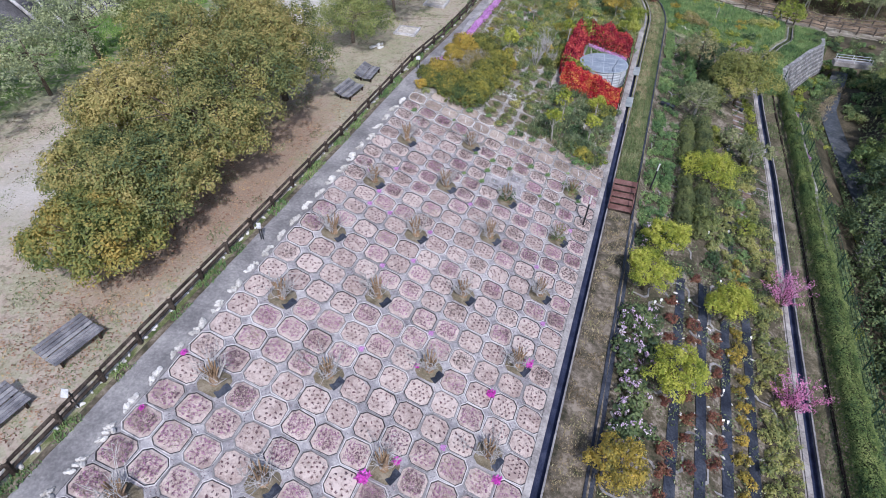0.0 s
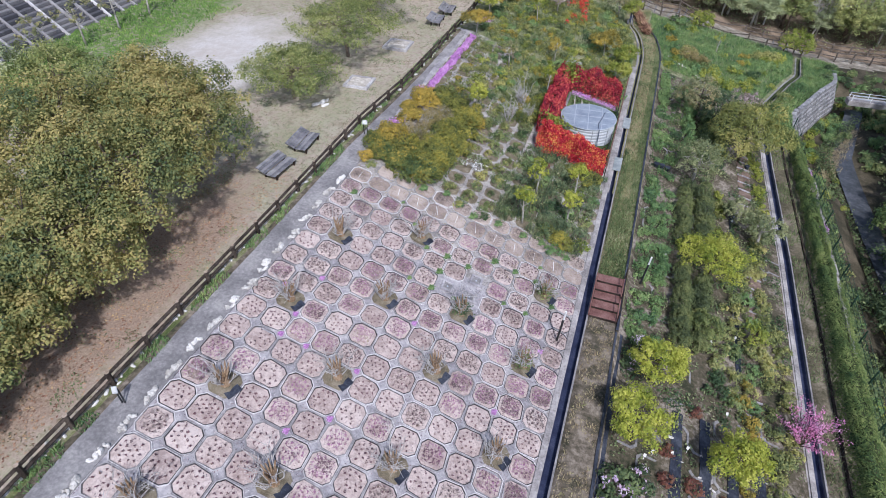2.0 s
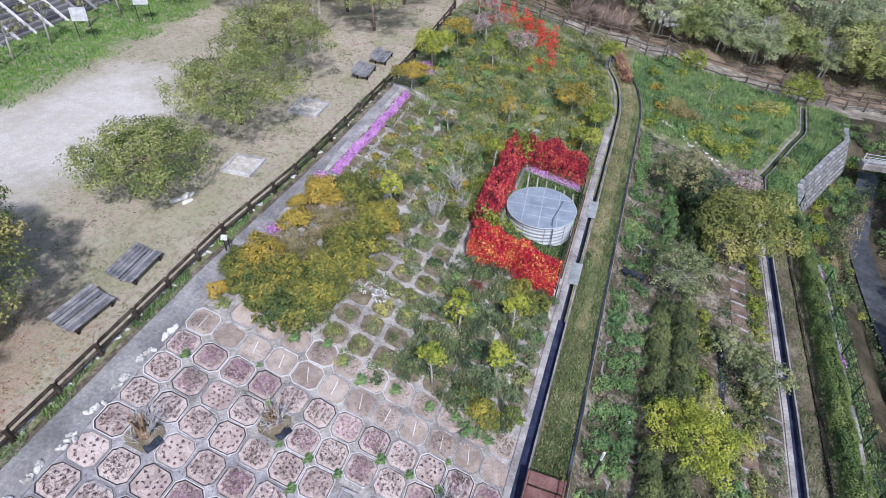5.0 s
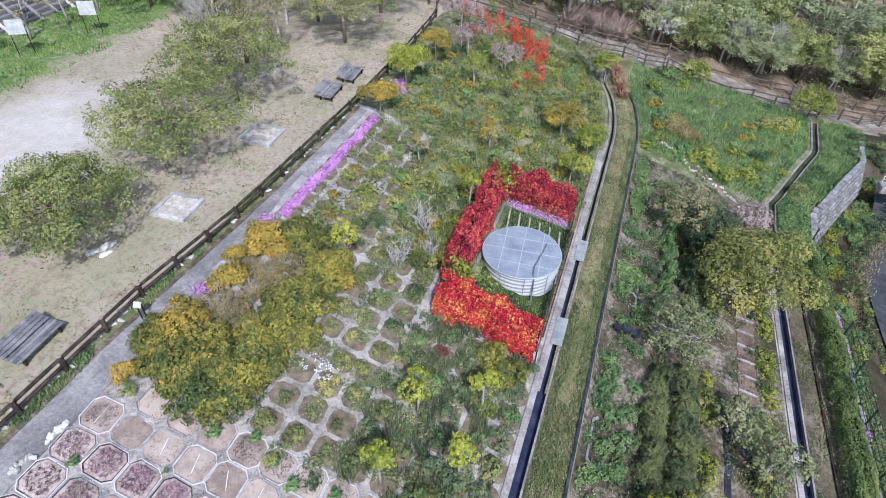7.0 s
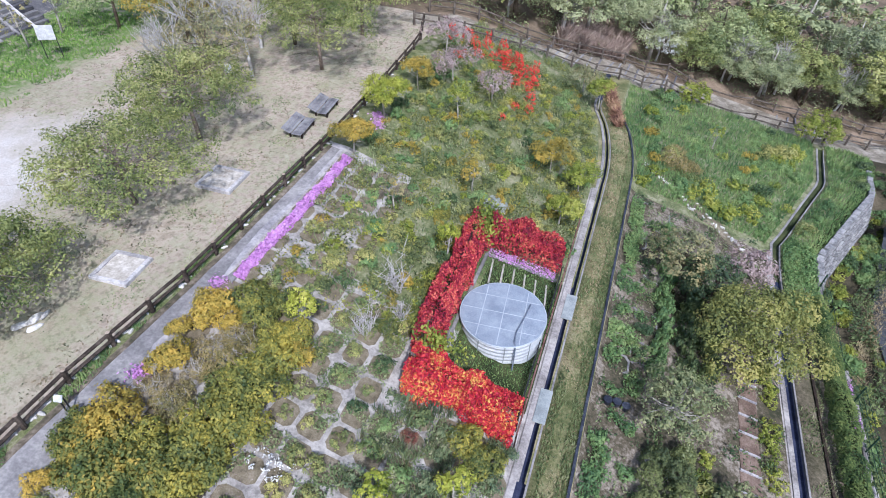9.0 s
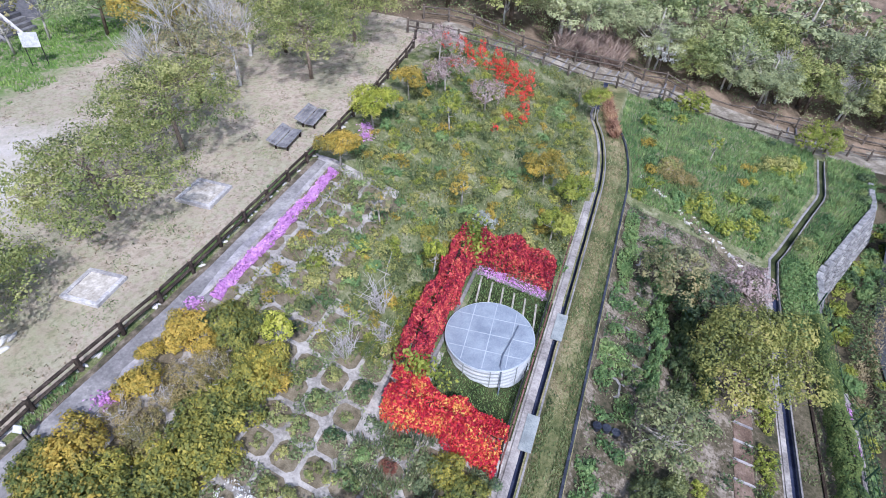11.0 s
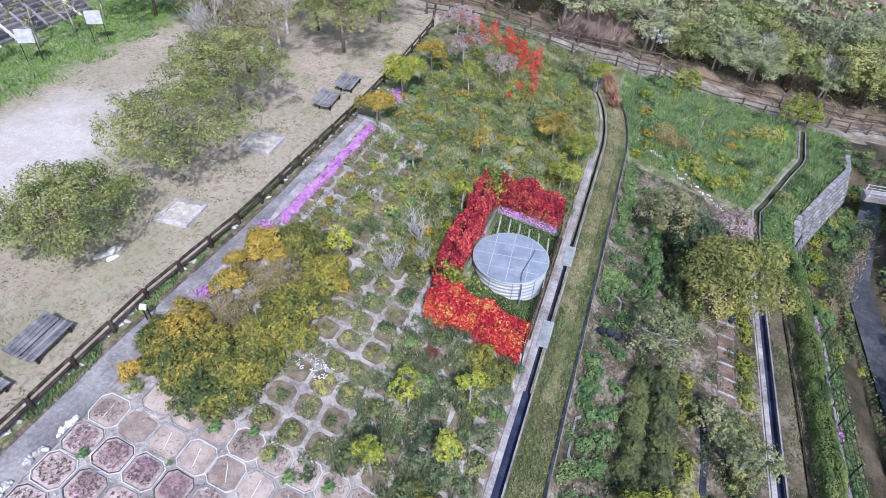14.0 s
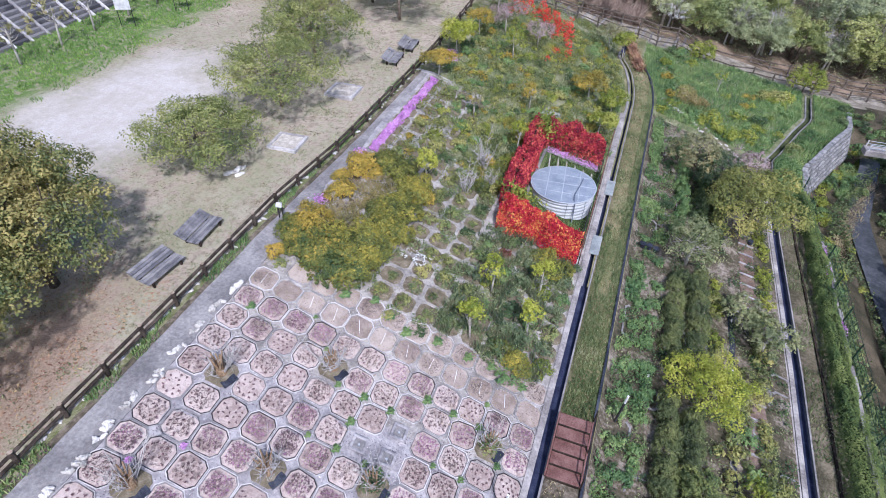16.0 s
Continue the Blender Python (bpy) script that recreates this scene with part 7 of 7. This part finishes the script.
tree("rounded light green tree beside the hill path", 16.2, 52.5, 2.4, 1.25, 1.25, 2400, 0.065, M["lime"], M["bark"], 1502, 0.1, 12, 0.05)
tree("rounded light green tree beside the hill path", 25.4, 52.8, 3.0, 1.7, 1.7, 3600, 0.065, M["lime"], M["bark"], 1503, 0.1, 12, 0.05)

# ---- ground plants ----
def stuff(name, label, category, mesh):
    return tagged(new(name, mesh), label, category, kind="stuff")


def lumpy(x, y, scale, cut):
    return noise.noise(Vector((x * scale, y * scale, 11.0))) > cut


stuff("grass", "short mixed green and dry grass on the terrace", "grass", blade_mesh("grass", ground_points(12000, 11.72, 12.86, -20, 46, lambda x, y: y > 10.4 and rng.random() < (0.9 if x > 12.45 or y < 17 or (y < 24 and lumpy(x, y, 0.5, 0.0)) else 0.1)), 0.11, 0.024, M["weed"]))
stuff("grass", "dry tan grass on the terrace", "grass", blade_mesh("grass", ground_points(11000, 11.72, 12.78, -20, 46, lambda x, y: not (7.9 < y < 10.4) and lumpy(x, y, 1.1, -0.1)), 0.06, 0.02, M["drygrass"], 0.8))
stuff("grass", "tufts of fresh grass under the fence", "grass", blade_mesh("grass", ground_points(5000, -1.95, -1.45, -20, 30, lambda x, y: lumpy(x, y, 0.8, 0.0)), 0.14, 0.02, M["freshgrass"]))
stuff("weeds", "dense green weeds between the slope shrubs", "weeds", leaf_mesh("weeds", ground_points(11000, 0.1, 10.8, 21, 49, lambda x, y: not TANK_AREA(x, y) and lumpy(x, y, 0.9, 0.05), 0.1) + np.stack([np.zeros(11000), np.zeros(11000), np.abs(rng.normal(0, 0.10, 11000))], 1), 0.055, M["weed"], 0.5))
stuff("grass", "tall grass between the slope shrubs", "grass", blade_mesh("grass", ground_points(9000, 0.3, 10.8, 21, 49, lambda x, y: not TANK_AREA(x, y) and lumpy(x, y, 0.6, -0.05)), 0.24, 0.018, M["weed"]))
stuff("weeds", "green weeds among the lower garden beds", "weeds", leaf_mesh("weeds", ground_points(11000, 3.4, 10.8, 11.2, 23, lambda x, y: not TANK_AREA(x, y) and lumpy(x, y, 1.1, 0.15 if x < 6.3 else 0.0), 0.05) + np.stack([np.zeros(11000), np.zeros(11000), np.abs(rng.normal(0, 0.13, 11000))], 1), 0.05, M["weed"], 0.5))
more = ground_points(7500, 6.2, 10.7, 11.4, 19.0, lambda x, y: lumpy(x, y + 17, 1.3, 0.05))
stuff("weeds", "tall dark green herbs among the lower garden shrubs", "weeds", blade_mesh("weeds", more[:5000], 0.36, 0.016, M["herb"], 0.3))
stuff("weeds", "dull brownish herbs among the lower garden shrubs", "weeds", blade_mesh("weeds", more[5000:], 0.3, 0.016, M["drybits"], 0.4))
more = ground_points(6000, 21.65, 23.6, 31, 37.5, None, 0.05)
more[:, 2] += np.abs(rng.normal(0, 0.16, len(more)))
stuff("weeds", "rank green weeds above the stream wall", "weeds", leaf_mesh("weeds", more, 0.06, M["freshgrass"], 0.5))
more = ground_points(15000, -19, -2.2, -13, 46, lambda x, y: lumpy(x, y, 1.3, 0.05) and ((x + 14.0) / 4.6) ** 2 + ((y - 18) / 8) ** 2 > 1, 0.02)
stuff("ground_litter", "dead leaves and grass tufts scattered on the plaza", "litter", leaf_mesh("ground_litter", more, 0.05, M["drybits"], 1.2, 0.4))
stuff("lawn", "lawn inside the trellis", "grass", blade_mesh("lawn", ground_points(5000, 7.2, 10.8, 20.3, 27.2, lambda x, y: (x - 9.08) ** 2 + (y - 23.15) ** 2 > 2.9), 0.08, 0.018, M["freshgrass"]))
stuff("weeds", "low green weeds below the terrace edge", "weeds", leaf_mesh("weeds", ground_points(9000, 13.15, 15.0, -4, 36, lambda x, y: y > 6.5 and lumpy(x, y, 1.0, 0.0 if x < 13.9 else 0.25), 0.05) + np.stack([np.zeros(9000), np.zeros(9000), np.abs(rng.normal(0, 0.13, 9000))], 1), 0.055, M["freshgrass"], 0.5))
stuff("weeds", "sparse weeds over the lower slope", "weeds", leaf_mesh("weeds", ground_points(14000, 13.3, 20.8, -18, 36.5, lambda x, y: lumpy(x, y, 1.1, 0.05), 0.03) + np.stack([np.zeros(14000), np.zeros(14000), np.abs(rng.normal(0, 0.09, 14000))], 1), 0.05, M["weed"], 0.5))
stuff("meadow", "fresh green meadow grass", "grass", blade_mesh("meadow", ground_points(26000, 13.2, 24.0, 36.8, 53.0, lambda x, y: y < along(x, LOWER_LINE) - 0.4 and not (moved(20.8, y) < x < moved(21.7, y))), 0.2, 0.028, M["freshgrass"]))
stuff("grass", "thin grass on the lower dirt path", "grass", blade_mesh("grass", ground_points(9000, 21.62, 22.7, -20, 37, lambda x, y: lumpy(x, y, 0.5, -0.1) or x > 22.3), 0.1, 0.022, M["weed"]))
stuff("undergrowth", "rank green undergrowth on the stream bank", "undergrowth", leaf_mesh("undergrowth", ground_points(24000, 23.95, 27.4, -20, 50, lambda x, y: (x < 25.0 or x > 26.8 or lumpy(x, y, 0.4, 0.15)) and (y < 29.5 or x > moved(26.2, y)), 0.1) + np.stack([np.zeros(24000), np.zeros(24000), np.abs(rng.normal(0, 0.3, 24000))], 1), 0.075, M["evergreen"], 0.5))
stuff("undergrowth", "dark undergrowth beyond the stream", "undergrowth", leaf_mesh("undergrowth", ground_points(12000, 30.2, 40, -20, 54, None, 0.1) + np.stack([np.zeros(12000), np.zeros(12000), np.abs(rng.normal(0, 0.4, 12000))], 1), 0.12, M["woods"], 0.5))
stuff("grass", "patchy short grass on the plaza", "grass", blade_mesh("grass", ground_points(17000, -16, -2.2, -14, 44, lambda x, y: lumpy(x, y, 0.8, 0.2) and not ((x + 14.5) / 5) ** 2 + ((y - 17.5) / 8.5) ** 2 < 1), 0.05, 0.02, M["weed"], 0.8))
stuff("fallen_leaves", "fallen brown leaves under the oaks", "leaves", leaf_mesh("fallen_leaves", ground_points(6000, -9.5, -2.3, -14, 9, lambda x, y: rng.random() < 0.25 + 0.75 * (abs(x + 4.6) < 1.8), 0.015), 0.045, M["brownleaf"], 2.5))
stuff("grass", "lush grass on the bank before the block wall", "grass", blade_mesh("grass", ground_points(15000, -25.4, -18.0, 6, 38, lambda x, y: x < -20 or lumpy(x, y, 0.6, 0.0)), 0.12, 0.035, M["lushgrass"]))

more = ground_points(12000, 0.2, 10.8, 20, 49, lambda x, y: not TANK_AREA(x, y) and lumpy(x + 30, y, 0.7, 0.05), 0.08)
more[:, 2] += np.abs(rng.normal(0, 0.16, len(more)))
stuff("weeds", "olive and yellowish herbs between the slope shrubs", "weeds", leaf_mesh("weeds", more, 0.055, M["olivegold"], 0.5))
more = ground_points(10000, 13.2, 20.8, 5, 36.5, lambda x, y: lumpy(x, y + 40, 1.0, 0.2), 0.04)
more[:, 2] += np.abs(rng.normal(0, 0.12, len(more)))
stuff("weeds", "mixed green weeds over the lower slope", "weeds", leaf_mesh("weeds", more, 0.055, M["shrub"], 0.5))
more = ground_points(24000, -25, 42, 46, 70, lambda x, y: y > along(x, UPPER_LINE) + 0.5 and lumpy(x, y, 0.35, -0.1), 0.1)
more[:, 2] += np.abs(rng.normal(0, 0.4, len(more)))
stuff("undergrowth", "shrubby undergrowth of the woods", "undergrowth", leaf_mesh("undergrowth", more, 0.075, M["woods"], 0.5))

# ---- woods on the hill and beyond the stream ----
def wood_tree(mname, seed, h, r, n, leaf, tight, bark="bark"):
    g = np.random.default_rng(seed)
    pts = clump(g, n, 1.1 * r, 1.1 * r, h * 0.86, 46, tight, 0.3, 0.5)
    pts[:, 2] += h * 0.14
    return trunk_mesh(g, h * 0.9, 0.12, 9, r * 0.6, M[bark]), leaf_mesh("crown", pts, leaf, M[mname], 0.6, 0.55, g)


KINDS = [("leafy woodland tree on the hillside", wood_tree("woods", 1601, 7.4, 3.3, 9000, 0.078, 0.26)), ("leafy woodland tree on the hillside", wood_tree("woodlime", 1602, 6.6, 3.0, 8000, 0.076, 0.26)),
         ("grey-green pine on the hillside", wood_tree("pine", 1603, 7.4, 3.3, 9000, 0.07, 0.17, "palebark")), ("grey-green pine on the hillside", wood_tree("pine", 1604, 6.6, 3.0, 8000, 0.07, 0.17, "palebark")),
         ("thinly leafed yellowish woodland tree", wood_tree("woodlime", 1605, 6.2, 2.6, 5200, 0.075, 0.2))]
FAR_KINDS = [("leafy woodland tree deep in the woods", wood_tree("woods", 1611, 7.0, 2.8, 1000, 0.2, 0.36)), ("leafy woodland tree deep in the woods", wood_tree("woods", 1612, 6.0, 2.4, 950, 0.2, 0.36)),
             ("grey-green pine deep in the woods", wood_tree("pine", 1613, 7.0, 2.6, 1000, 0.19, 0.28, "palebark")), ("grey-green pine deep in the woods", wood_tree("pine", 1614, 6.0, 2.4, 950, 0.19, 0.28, "palebark")),
             ("thinly leafed tree deep in the woods", wood_tree("sparse", 1615, 6.0, 2.2, 900, 0.13, 0.4))]
spots = []
for _ in range(4000):
    x, y = rng.uniform(-24, 46), rng.uniform(50, 72)
    if y < along(x, UPPER_LINE) + 1.6 or any((x - a) ** 2 + (y - b) ** 2 < 13.0 for a, b in spots):
        continue
    spots.append((x, y))
    if len(spots) > 115:
        break
extra = [(float(rng.uniform(33, 35)), float(y)) for y in np.arange(-12, 44, 2.8)] + [(float(rng.uniform(37, 46)), float(y)) for y in np.arange(-8, 52, 5.0)] + [(-30 + float(rng.normal(0, 4)), float(y)) for y in np.arange(40, 60, 3.5)]
extra += [(float(x), along(x, UPPER_LINE) + 2.4 + 0.5 * math.sin(x)) for x in np.arange(16, 42, 3.1)]
for n, (x, y) in enumerate(spots + extra):
    far = y > along(x, UPPER_LINE) + 8.0 or x > 36 or x < -20
    k = int(rng.choice([0, 1, 2, 3, 4], p=[0.22, 0.2, 0.22, 0.2, 0.16]))
    label, (trunk, crown) = (FAR_KINDS if far else KINDS)[k]
    s = float(rng.uniform(0.8, 1.15)) * (0.75 if n >= len(spots) else 1.0)
    t = thing("tree", label, "tree", pose(x, y, H(x, y), 0, 0, float(rng.uniform(0, 360))) @ Matrix.Diagonal((1.25 * s, 1.25 * s, s, 1)), "woods round the garden")
    part("trunk", trunk, t)
    part("crown", crown, t)

for k, (x, y, h) in enumerate(((13.0, 58.4, 5.5), (18.6, 58.6, 6.5), (23.0, 59.5, 6.0), (6.0, 54.5, 5.5), (28.0, 60.0, 6.0), (32.0, 61.5, 6.5), (1.5, 51.5, 5.0))):
    bare_tree(x, y, h, 3100 + k, "leafless tree with a white trunk at the edge of the woods", "woods round the garden")
tree("small tree in white blossom at the edge of the woods", 13.4, 58.0, 3.2, 1.5, 1.5, 1500, 0.07, M["whitebloom"], M["bark"], 3190, 0.3, 16, 0.07, group="woods round the garden")
